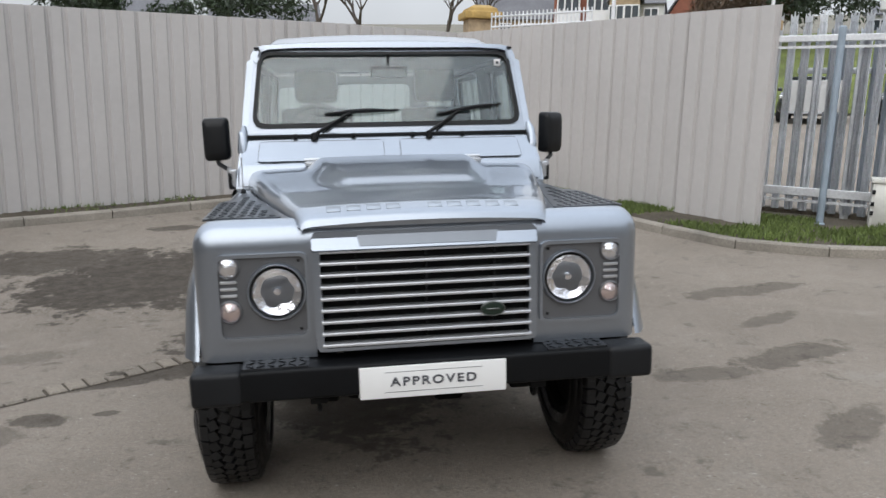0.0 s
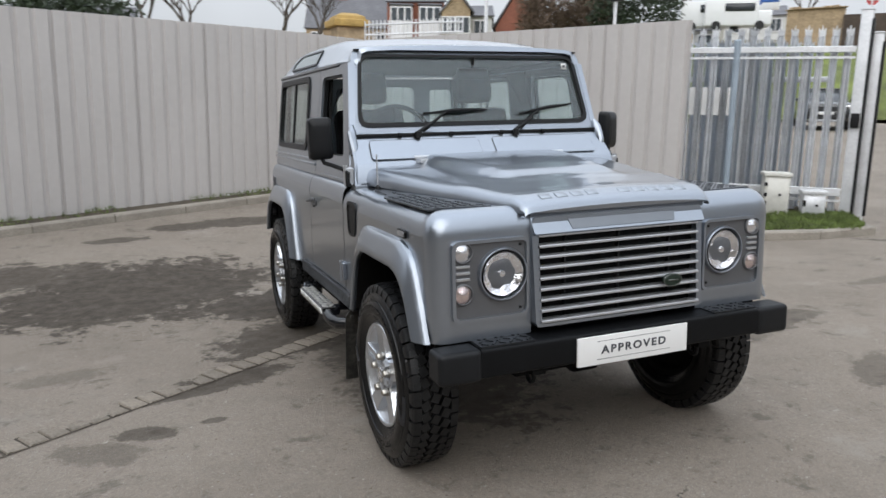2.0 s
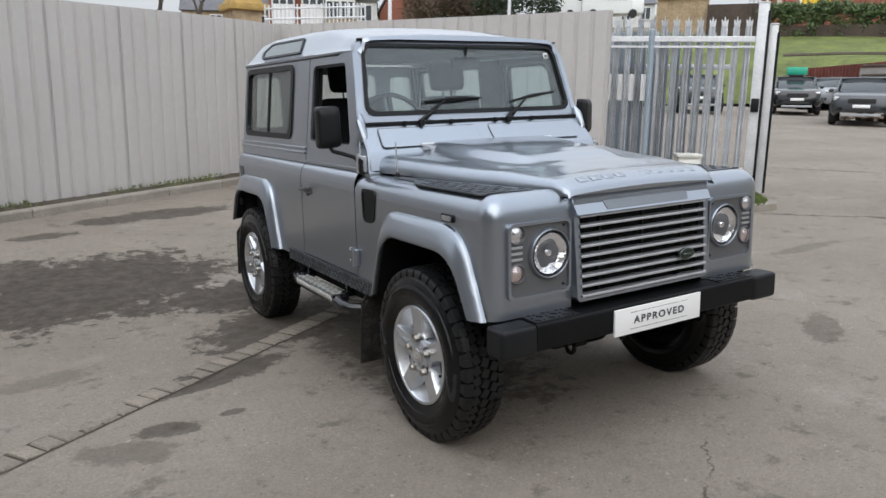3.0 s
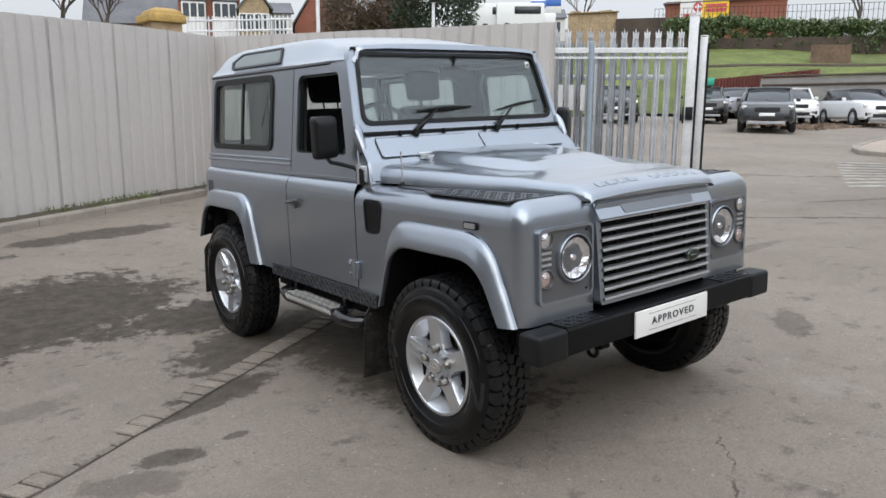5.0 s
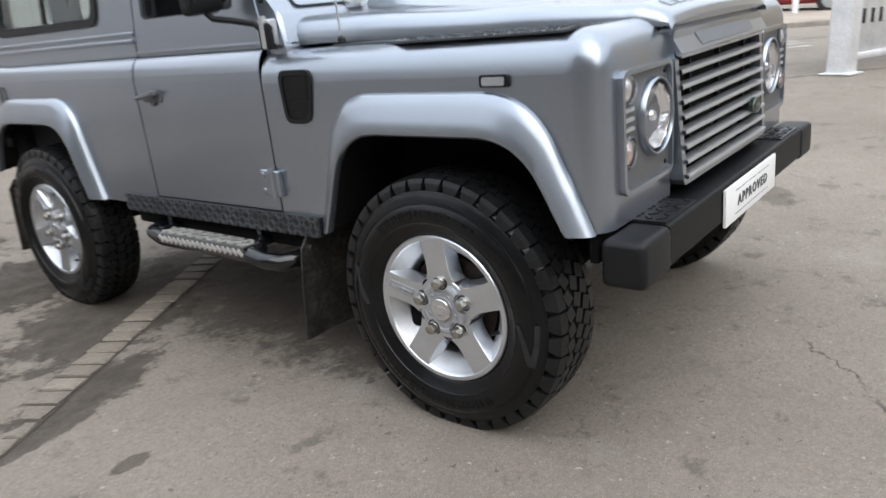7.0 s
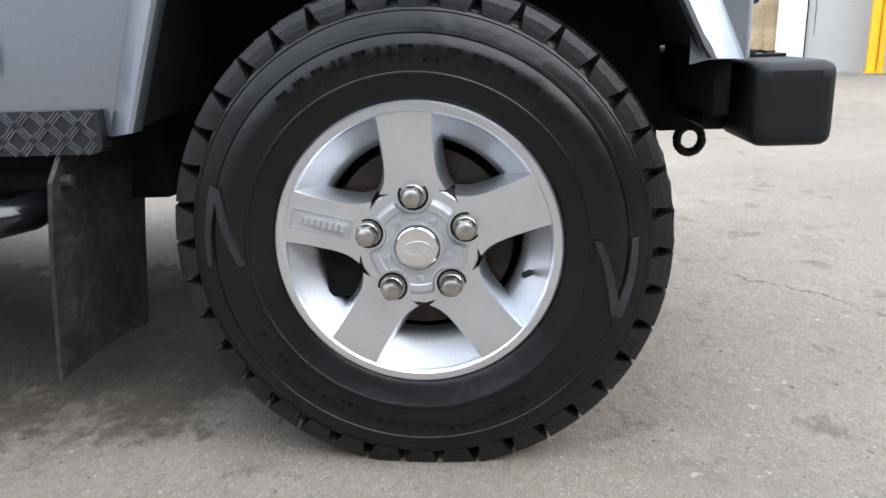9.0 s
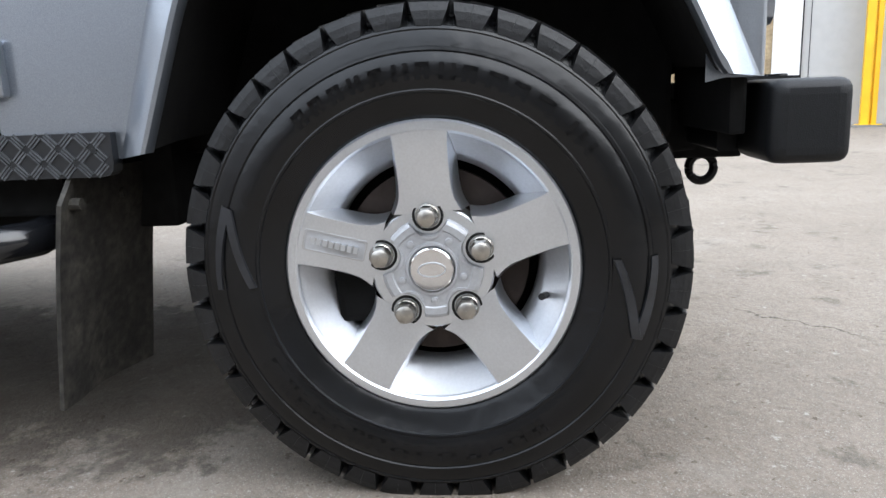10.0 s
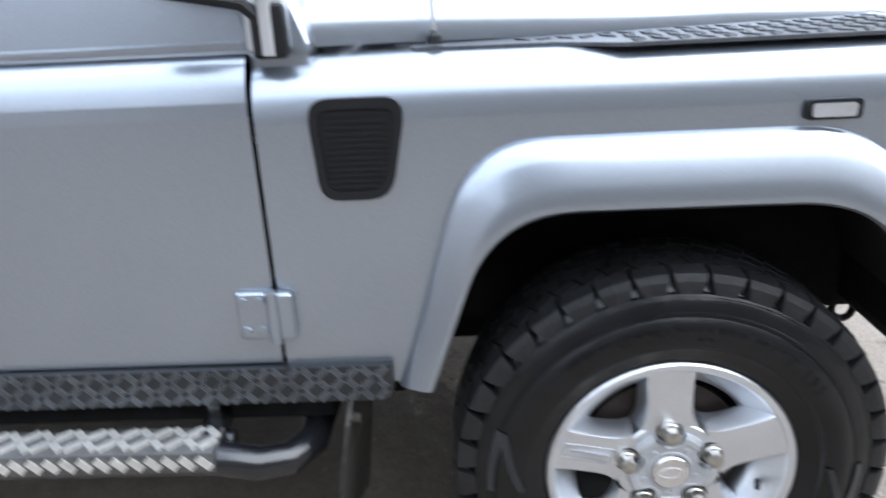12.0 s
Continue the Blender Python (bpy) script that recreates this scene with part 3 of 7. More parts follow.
DY0, DY1 = 0.700, 1.452
doors = both("side_door", lambda: lower_side(DY0, DY1, []), PAINT, car)


def rear_side():
    bm = lower_side(1.460, 2.715, [], 1.0)
    for f in [f for f in bm.faces if f.calc_center_median().z < 1.05]:
        bm.faces.remove(f)
    line = [Vector((WB - p.x, p.y)) for p in resample(arch_line(0, False), 48, closed=False)]
    around_wheel(bm, HALF, line[::1], 1.460, 2.715, 1.055)
    grid(bm, [[(HALF, 1.46, 0.612), (HALF, 1.46, 1.055)], [(HALF - 0.02, 1.462, 0.612), (HALF - 0.02, 1.462, 1.055)]])
    bmesh.ops.remove_doubles(bm, verts=bm.verts[:], dist=0.0004)
    bmesh.ops.recalc_face_normals(bm, faces=bm.faces[:])
    return bm


rears = both("rear_side_panel", rear_side, PAINT, car)

# upper door frames and rear side windows
DW = rounded([(0.838, 1.258), (1.402, 1.258), (1.402, 1.668), (0.955, 1.668)], [0.02, 0.02, 0.05, 0.03], 4)
DO = [(0.690, 1.136), (1.452, 1.136), (1.452, 1.715), (0.872, 1.715)]
frames = both("window_frame", lambda: ring(DO, DW, up_side, 0.035), PAINT, doors, "grey door window frame")
DWI = rounded([(0.865, 1.262), (1.385, 1.262), (1.385, 1.655), (0.955, 1.655)], 0.02, 3)
both("window_channel", lambda: ring(DW, DWI, lambda y, z, d: up_side(y, z, d + 0.012), 0.02, 64), BLACK, doors, "black window channel")
part("door_window", mirror_x(mirror_x(slab(DW, lambda y, z, d: up_side(y, z, d + 0.018), 0.004))), TINT, doors[1], "tinted door window").visible_shadow = False
RO = [(1.460, 1.136), (2.715, 1.136), (2.700, 1.715), (1.460, 1.715)]
RW = rounded([(1.725, 1.268), (2.628, 1.268), (2.628, 1.682), (1.725, 1.682)], 0.055, 5)
RW1 = rounded([(1.748, 1.288), (2.605, 1.288), (2.605, 1.662), (1.748, 1.662)], 0.045, 5)
both("upper_side", lambda: ring(RO, RW, up_side, 0.035), PAINT, rears)
seals = both("window_seal", lambda: ring(rounded([(1.712, 1.256), (2.641, 1.256), (2.641, 1.694), (1.712, 1.694)], 0.06, 5), RW1, lambda y, z, d: up_side(y, z, d - 0.009), 0.03), BLACK, rears, "black rubber window seal")
for ob in both("rear_side_window", lambda: slab(RW1, lambda y, z, d: up_side(y, z, d + 0.006), 0.004), TINT, rears, "tinted sliding side window"):
    ob.visible_shadow = False
both("window_divider", lambda: slab([(2.165, 1.29), (2.190, 1.29), (2.190, 1.66), (2.165, 1.66)], lambda y, z, d: up_side(y, z, d - 0.001), 0.012), BLACK, rears)
both("waist_trim", lambda: add_box(box((0.760, 1.462, 1.182), (0.7785, 2.715, 1.196), 0.005, 3), (0.758, 1.462, 1.208), (0.7755, 2.715, 1.222), 0.005, 3), PAINT, rears, "double raised waist capping")
both("waist_capping", lambda: box((0.762, 0.70, 1.138), (0.7775, 1.452, 1.150), 0.003, 2), PAINT, doors)
both("fuel_flap", lambda: box((HALF - 0.004, 2.60, 0.90), (HALF + 0.004, 2.655, 1.06), 0.012, 3), PAINT_DARK, rears, "dark slim side vent")
both("rear_lamp", lambda: lathe([(0, 0.03), (0.02, 0.028), (0.026, 0.001)], 20, "x", at=(HALF - 0.004, 2.69, 0.80)), BLACK, rears, "small round side lamp")


# door furniture
def handle():
    bm = box((HALF - 0.004, 1.285, 0.985), (HALF + 0.008, 1.405, 1.022), 0.006)
    add_box(bm, (HALF + 0.006, 1.29, 1.012), (HALF + 0.032, 1.33, 1.030), 0.006)
    tube([(HALF + 0.026, 1.31, 1.02), (HALF + 0.032, 1.35, 1.012), (HALF + 0.030, 1.415, 1.004)], [0.009, 0.010, 0.007], 8, bm)
    lathe([(0.0, 0.014), (0.012, 0.013), (0.014, 0.001)], 14, "x", bm, at=(HALF, 1.34, 0.985))
    return bm


both("door_handle", handle, PAINT_DARK, doors, "dark grey lever handle")


def hinge(z):
    bm = box((HALF - 0.002, 0.704, z - 0.045), (HALF + 0.016, 0.764, z + 0.045), 0.007, 3)
    add_box(bm, (HALF - 0.002, 0.664, z - 0.045), (HALF + 0.022, 0.694, z + 0.045), 0.008, 3)
    tube([(HALF + 0.02, 0.699, z - 0.05), (HALF + 0.02, 0.699, z + 0.05)], 0.011, 12, bm)
    for yy in (0.720, 0.750):
        for zz in (-0.028, 0.028):
            lathe([(0.016, 0.010), (0.021, 0.009), (0.022, 0.0005)], 10, "x", bm, at=(HALF, yy, z + zz))
    return bm


both("door_hinge", lambda: hinge(0.712), PAINT, doors, "grey cast door hinge")


def upper_hinge():
    bm = box((0.765, 0.625, 1.135), (0.800, 0.690, 1.215), 0.008, 3)
    tube([(0.80, 0.655, 1.13), (0.80, 0.655, 1.225)], 0.012, 12, bm)
    return bm


both("upper_hinge", upper_hinge, SILVER, doors, "silver upper door hinge")


# mirrors on the doors
MO = rounded([(-0.064, -0.100), (0.062, -0.106), (0.066, 0.102), (-0.060, 0.104)], 0.026, 4)
for sx, turn in ((-1, 4), (1, 30)):
    bm = bmesh.new()
    add_box(bm, (0.776, 0.625, 1.125), (0.806, 0.680, 1.205), 0.01, 3)
    tube([(0.795, 0.66, 1.178), (0.802, 0.69, 1.205), (0.838, 0.76, 1.222), (0.868, 0.81, 1.232), (0.876, 0.835, 1.255)], 0.0105, 10, bm)
    if sx < 0:
        mirror_x(bm)
    mir = part("door_mirror", bm, BLACK, car, "black mirror on a bent arm")
    mm = Matrix.Translation((sx * 0.876, 0.838, 1.350)) @ Matrix.Rotation(radians(sx * turn), 4, "Z")
    bm = bmesh.new()
    rows = []
    for q, y in ((0.0, -0.036), (0.55, -0.038), (0.82, -0.033), (0.95, -0.022), (1.0, -0.003), (1.0, 0.032), (0.94, 0.034)):
        rows.append([mm @ Vector((sx * p[0] * max(q, 0.01), y, p[1] * max(q, 0.01))) for p in MO])
    grid(bm, rows, close_v=True)
    bmesh.ops.recalc_face_normals(bm, faces=bm.faces[:])
    part("mirror_housing", bm, BLACK, mir, "black plastic housing")
    part("mirror_glass", slab([(p[0] * 0.93, p[1] * 0.95) for p in MO], lambda x, z, d: mm @ Vector((sx * x, 0.036 - d, z)), 0.004), MIRROR, mir, "mirror glass")

# scuttle and windscreen
WS0, WS1, WT, WSL = 1.372, 1.798, 0.762, 0.33


def screen(x, z, d):
    return Vector((x, WT + WSL * (z - WS0) + d, z))


bm = bmesh.new()
rows = []
for y, z, hw in ((0.600, 1.14, 0.760), (0.618, 1.215, 0.742), (0.640, 1.236, 0.738), (0.742, 1.345, 0.732), (0.764, 1.372, 0.730), (0.82, 1.374, 0.73)):
    sd = side_x(z) - 0.005
    rows.append([(-sd, y + 0.05, z - 0.004), (-sd, y + 0.012, z - 0.003), (-sd + 0.012, y, z), (0, y - 0.006, z), (sd - 0.012, y, z), (sd, y + 0.012, z - 0.003), (sd, y + 0.05, z - 0.004)])
grid(bm, rows)
bmesh.ops.recalc_face_normals(bm, faces=bm.faces[:])
scuttle = part("scuttle", bm, PAINT, car)
for s in (-1, 1):
    o = rounded([(0.04, 1.245), (0.665, 1.245), (0.655, 1.338), (0.04, 1.338)], 0.015, 3)
    i = rounded([(0.0435, 1.248), (0.6615, 1.248), (0.6515, 1.335), (0.0435, 1.335)], 0.013, 3)
    slope = lambda x, z, d: Vector((s * x, 0.633 + (z - 1.236) * 0.935 - 0.0065 + d, z))
    flap = part("vent_flap", slab(i, slope, 0.01), PAINT, scuttle, "grey vent flap")
    part("flap_gap", ring(o, i, lambda x, z, d: slope(x, z, d + 0.004), 0.003, 64), PAINT_DARK, flap, "dark shut line")
    part("cab_side", slab([(0.60, 1.13), (0.70, 1.13), (0.79, 1.30), (0.90, 1.72), (0.872, 1.72), (0.750, 1.345), (0.64, 1.236)], lambda y, z, d: Vector((s * (side_x(z) - 0.004 - d), y, z)), 0.03), PAINT, scuttle)
FO = rounded([(-0.735, WS0), (0.735, WS0), (0.680, WS1 - 0.004), (-0.680, WS1 - 0.004)], [0.01, 0.01, 0.07, 0.07], 5)
FI = rounded([(-0.685, 1.408), (0.685, 1.408), (0.643, 1.758), (-0.643, 1.758)], [0.05, 0.05, 0.06, 0.06], 5)
wframe = part("windscreen_frame", ring(FO, FI, screen, 0.045, 120), PAINT, car)
FS = rounded([(-0.672, 1.420), (0.672, 1.420), (0.631, 1.746), (-0.631, 1.746)], [0.045, 0.045, 0.055, 0.055], 5)
part("windscreen_seal", ring(rounded([(-0.694, 1.399), (0.694, 1.399), (0.648, 1.761), (-0.648, 1.761)], [0.055, 0.055, 0.065, 0.065], 5), FS, lambda x, z, d: screen(x, z, d - 0.008), 0.03, 120), BLACK, wframe, "black rubber seal")
part("windscreen", slab(FS, lambda x, z, d: screen(x, z, d + 0.008), 0.005), SCREEN, wframe, "clear laminated windscreen").visible_shadow = False
part("lower_seal", box((-0.725, 0.736, 1.352), (0.725, 0.757, 1.368), 0.004), BLACK, wframe, "black strip under the windscreen")
part("top_seal", box((-0.67, 0.880, 1.776), (0.67, 0.897, 1.784), 0.003), BLACK, wframe, "black strip over the windscreen")
st = part("windscreen_sticker", slab([(0.572, 1.688), (0.605, 1.688), (0.605, 1.722), (0.572, 1.722)], lambda x, z, d: screen(x, z, d + 0.004), 0.003), PLATE, wframe, "small white sticker")
part("sticker_mark", slab([(0.581, 1.698), (0.596, 1.698), (0.596, 1.712), (0.581, 1.712)], lambda x, z, d: screen(x, z, d + 0.002), 0.002), INK, st)
for s in (-1, 1):
    bm = bmesh.new()
    tube([(s * 0.735, 0.70, 1.265), (s * 0.738, 0.716, 1.30), (s * 0.735, 0.748, 1.375), (s * 0.728, 0.766, 1.41)], [0.017, 0.026, 0.024, 0.010], 10, bm)
    part("screen_bracket", bm, PAINT, wframe, "grey hinge bracket")
    part("bracket_cap", box((s * 0.735 - 0.02, 0.69, 1.262), (s * 0.735 + 0.02, 0.715, 1.275), 0.004), BLACK, wframe)
for x in (-0.48, -0.19, 0.11, 0.37):
    part("strip_clip", box((x - 0.010, 0.726, 1.345), (x + 0.010, 0.745, 1.37), 0.004), BLACK, wframe)


def wiper(x0, x1, flip):
    bm = bmesh.new()
    lathe([(-0.02, 0.018), (0.01, 0.016), (0.016, 0.0005)], 14, "z", bm, at=(x0, 0.726, 1.362))
    a = screen(x0, 1.365, -0.025)
    b = screen(x1, 1.470, -0.022)
    tube([a, a.lerp(b, 0.5) + Vector((0, -0.012, 0)), b], [0.010, 0.008, 0.006], 8, bm)
    c = screen(x0 + 0.04, 1.37, -0.02)
    tube([c, c.lerp(b, 0.6), b], 0.0045, 6, bm)
    return bm, b


for x0, x1, b0, b1 in ((-0.385, -0.20, -0.33, 0.05), (0.195, 0.36, 0.245, 0.59)):
    bm, b = wiper(x0, x1, 1)
    w = part("windscreen_wiper", bm, BLACK, wframe, "black wiper arm")
    bm = bmesh.new()
    z0, z1 = (1.462, 1.476) if x0 < 0 else (1.452, 1.500)
    p0, p1 = screen(b0, z0, -0.006), screen(b1, z1, -0.006)
    tube([p0, p1], 0.006, 6, bm)
    tube([p0.lerp(p1, 0.15) + Vector((0, -0.008, 0.003)), p0.lerp(p1, 0.4) + Vector((0, -0.016, 0.006)), p0.lerp(p1, 0.6) + Vector((0, -0.016, 0.006)), p0.lerp(p1, 0.85) + Vector((0, -0.008, 0.003))], [0.004, 0.010, 0.010, 0.004], 6, bm)
    part("wiper_blade", bm, BLACK, w, "black rubber blade")
part("aerial_base", lathe([(1.128, 0.014), (1.14, 0.012), (1.148, 0.004)], 12, "z", at=(-0.715, 0.40, 0)), BLACK, car)
part("aerial", tube([(-0.715, 0.40, 1.14), (-0.715, 0.405, 1.285)], 0.0035, 6), SILVER, car, "short aerial on the wing")

# roof
SEC = 14


def roof_row(y):
    top = lerp_table([(0.86, 1.808), (1.04, 1.824), (1.42, 1.890), (1.7, 1.908), (2.40, 1.906), (2.62, 1.894), (2.70, 1.872), (2.745, 1.82)], y)
    sh = lerp_table([(0.86, 1.782), (1.04, 1.795), (1.42, 1.852), (2.45, 1.860), (2.64, 1.845), (2.70, 1.825), (2.745, 1.785)], y)
    hw = lerp_table([(0.86, 0.640), (1.42, 0.600), (2.735, 0.600)], y)
    base = lerp_table([(0.86, 0.655), (0.93, 0.672), (1.02, 0.698), (2.60, 0.700), (2.70, 0.697), (2.745, 0.685)], y)
    row = [(base + 0.014, y, 1.716), (base + 0.016, y, 1.726), (base + 0.004, y, 1.732), (base - 0.006, y, 1.738)]
    for k in range(1, 5):
        s = k / 5
        row.append((base - 0.006 + (hw - base + 0.006) * s, y, 1.738 + (sh - 1.738) * s))
    row.append((hw, y, sh))
    row.append((hw - 0.035, y, sh + 0.6 * (top - sh) * 0.7))
    for k in range(1, 5):
        x = (hw - 0.035) * (1 - k / 4)
        z = sh + 0.42 * (top - sh) + (top - sh) * 0.58 * (1 - (x / (hw - 0.035)) ** 2)
        row.append((x, y, z))
    return row


bm = bmesh.new()
ys = [0.878, 0.888, 0.91, 0.95, 1.02, 1.1, 1.18, 1.26, 1.34, 1.42, 1.55, 1.7, 1.9, 2.1, 2.3, 2.42, 2.50, 2.56, 2.62, 2.66, 2.70, 2.725, 2.745]
rows = []
for y in ys:
    r = roof_row(y)
    rows.append([(-x, yy, z) for x, yy, z in r] + r[::-1][1:])
first = rows[0]
rows = [[(x * 0.985, yy - 0.01, min(z, 1.80) - 0.02) for x, yy, z in first]] + rows
last = rows[-1]
rows.append([(x * 0.995, yy + 0.006, min(z, 1.735)) for x, yy, z in last])
grid(bm, rows)
bmesh.ops.recalc_face_normals(bm, faces=bm.faces[:])
roof = part("roof", bm, PAINT, car)
both("rain_gutter", lambda: box((0.690, 1.04, 1.708), (0.7125, 2.70, 1.7165), 0.003), BLACK, roof, "dark line under the rain gutter")


def alpine(y, s, d):
    """A point on the slanted side of the roof."""
    a = roof_row(y)
    p, q = Vector(a[3]), Vector(a[8])
    v = p.lerp(q, s)
    nrm = Vector((q.z - p.z, 0, p.x - q.x)).normalized()
    return v - nrm * d


AO = rounded([(1.66, 0.10), (2.40, 0.10), (2.46, 0.5), (2.36, 0.93), (1.76, 0.93)], [0.02, 0.08, 0.1, 0.08, 0.03], 4)
AI = rounded([(1.695, 0.20), (2.38, 0.20), (2.42, 0.5), (2.34, 0.84), (1.775, 0.84)], [0.02, 0.06, 0.08, 0.06, 0.03], 4)
alp = both("roof_window_seal", lambda: ring(AO, AI, lambda y, s, d: alpine(y, s, d - 0.007), 0.012), BLACK, roof, "black seal of the roof side window")
both("roof_window", lambda: slab(AI, lambda y, s, d: alpine(y, s, d - 0.003), 0.004), mat("roof_side_glass", (0.10, 0.13, 0.13), 0.04, 0.0, blotch=(5, 0.1)), alp, "dark roof side window")

# back of the car, floor, underside
BO = rounded([(-0.765, 0.60), (0.765, 0.60), (0.765, 1.16), (0.695, 1.72), (-0.695, 1.72), (-0.765, 1.16)], 0.02, 3)
BI = rounded([(-0.30, 1.28), (0.33, 1.28), (0.33, 1.66), (-0.30, 1.66)], 0.05, 4)
BO = rounded([(-0.37, 0.60), (0.40, 0.60), (0.40, 1.72), (-0.37, 1.72)], 0.01, 2)
back = part("rear_panel", ring(BO, BI, lambda x, z, d: Vector((x, 2.715 - d, z)), 0.03, 160), PAINT, car)
part("rear_window", slab(BI, lambda x, z, d: Vector((x, 2.70 - d, z)), 0.004), TINT, back, "tinted rear window").visible_shadow = False
for s in (-1, 1):
    x0 = 0.37 if s < 0 else 0.40
    co = [(s * x0, 0.60), (s * 0.765, 0.60), (s * 0.765, 1.16), (s * 0.695, 1.72), (s * x0, 1.72)]
    ci = rounded([(s * 0.46, 1.30), (s * 0.67, 1.30), (s * 0.64, 1.64), (s * 0.46, 1.64)], 0.03, 4)
    corner = part("rear_corner", ring(co, ci, lambda x, z, d: Vector((x, 2.715 - d, z)), 0.03, 120), PAINT, car)
    part("corner_window", slab(ci, lambda x, z, d: Vector((x, 2.70 - d, z)), 0.004), TINT, corner, "small tinted corner window").visible_shadow = False
for s in (-1, 1):
    part("cowl_corner", box((min(s * 0.62, s * 0.768), 0.60, 1.06), (max(s * 0.62, s * 0.768), 0.70, 1.136), 0.008, 2), PAINT, car)
    part("outrigger", box((min(s * 0.36, s * 0.62), 0.50, 0.42), (max(s * 0.36, s * 0.62), 1.0, 0.60), 0.01), DARK, car, "black chassis outrigger")
part("floor_pan", box((-0.76, 0.60, 0.60), (0.76, 2.70, 0.66)), DARK, car, "black floor pan")
for s in (-1, 1):
    part("chassis_rail", box((s * 0.38 - 0.05, -0.44, 0.44), (s * 0.38 + 0.05, 2.70, 0.60), 0.01), DARK, car, "black chassis rail")
    part("inner_wing", box((s * 0.52 - 0.02, -0.42, 0.55), (s * 0.52 + 0.02, 0.60, 1.06), 0.01), DARK, car, "black inner wing")
    part("wheel_box", box((s * 0.56 - 0.02, 1.80, 0.60), (s * 0.56 + 0.02, 2.70, 1.0), 0.01), DARK, car)
    part("arch_liner", box((min(s * 0.52, s * 0.80), -0.40, 1.015), (max(s * 0.52, s * 0.80), 0.60, 1.03)), DARK, car)
    part("arch_back", box((min(s * 0.5, s * 0.80), 0.52, 0.58), (max(s * 0.5, s * 0.80), 0.60, 1.02)), DARK, car)
    part("rear_corner_back", box((min(s * 0.5, s * 0.79), 2.655, 0.48), (max(s * 0.5, s * 0.79), 2.70, 1.02)), DARK, car)
    part("rear_arch_back", box((min(s * 0.5, s * 0.80), 1.74, 0.60), (max(s * 0.5, s * 0.80), 1.80, 1.0)), DARK, car)
    part("rear_arch_liner", box((min(s * 0.5, s * 0.80), 1.78, 1.012), (max(s * 0.5, s * 0.80), 2.70, 1.03)), DARK, car)
for s in (-1, 1):
    part("front_valance", box((min(s * 0.40, s * 0.79), -0.478, 0.560), (max(s * 0.40, s * 0.76), -0.452, 0.80), 0.006), DARK, car, "black panel behind the bumper")
part("engine_block", box((-0.30, -0.38, 0.42), (0.30, 0.55, 1.0), 0.03), DARK, car)
for y in (0.0, WB):
    bm = tube([(-0.62, y, HUB), (0.62, y, HUB)], 0.045, 12)
    lathe([(-0.12, 0.05), (-0.05, 0.13), (0.05, 0.13), (0.12, 0.05)], 20, "x", bm, at=(0.15, y, HUB))
    part("axle", bm, DARK, car, "black axle")
part("steering_bar", tube([(-0.55, -0.22, 0.42), (0.55, -0.22, 0.42)], 0.02, 8), DARK, car)

# sill plates, side steps and mud flaps


def sill(want_bars=False):
    y0, y1 = 0.500, 1.672
    bars = bmesh.new()
    bm = slab(rounded([(y0, 0.538), (y1, 0.538), (y1, 0.608), (y0, 0.608)], [0.02, 0.004, 0.002, 0.002], 3), lambda y, z, d: Vector((HALF + 0.018 - d, y, z)), 0.03)
    for i in range(44):
        for j in range(3):
            m = Matrix.Translation((HALF + 0.0185, y0 + 0.02 + i * 0.0268, 0.550 + j * 0.0235)) @ Matrix.Rotation(radians(45 if (i + j) % 2 else -45), 4, "X")
            for q in (-1, 0, 1):
                add_box(bars, (-0.001, -0.0125, q * 0.0048 - 0.0014), (0.0018, 0.0125, q * 0.0048 + 0.0014), m=m)
    lathe([(0.0, 0.006), (0.003, 0.005), (0.003, 0.0005)], 10, "x", bm, at=(HALF + 0.018, 0.529, 0.580))
    return bars if want_bars else bm


sills = both("sill_plate", sill, CHEQUER, car, "black chequered sill plate", smooth=False)
for ob in both("chequer_pattern", lambda: sill(True), CHEQUER_BAR, sills, "paler raised chequer bars", smooth=False):
    tagged(ob, kind="stuff")
for s in (-1, 1):
    part("sill_box", box((min(s * 0.50, s * 0.78), 0.62, 0.47), (max(s * 0.50, s * 0.78), 1.70, 0.60), 0.01), DARK, car)


def step():
    bm = bmesh.new()
    tube([(0.52, 0.66, 0.51), (0.68, 0.655, 0.485), (0.80, 0.665, 0.468), (0.855, 0.70, 0.466), (0.878, 0.75, 0.476), (0.882, 0.82, 0.493), (0.882, 1.36, 0.495), (0.86, 1.46, 0.50), (0.70, 1.52, 0.52), (0.52, 1.53, 0.55)], 0.031, 14, bm)
    tube([(0.835, 0.80, 0.50), (0.835, 1.36, 0.50)], 0.018, 10, bm)
    for y in (0.84, 1.40):
        add_box(bm, (0.5, y - 0.02, 0.50), (0.86, y + 0.02, 0.53), 0.006)
        add_box(bm, (0.795, y - 0.012, 0.50), (0.815, y + 0.012, 0.58), 0.004)
    return bm


def lowered(bm):
    for v in bm.verts:
        v.co.z -= 0.030
        v.co.x += 0.006
    return bm


steps = both("side_step", lambda: lowered(step()), STEP_BLACK, car, "black tubular side step")


def step_tread():
    bm = box((0.836, 0.815, 0.521), (0.908, 1.335, 0.527), 0.003)
    add_box(bm, (0.906, 0.815, 0.486), (0.913, 1.335, 0.527), 0.003)
    return bm


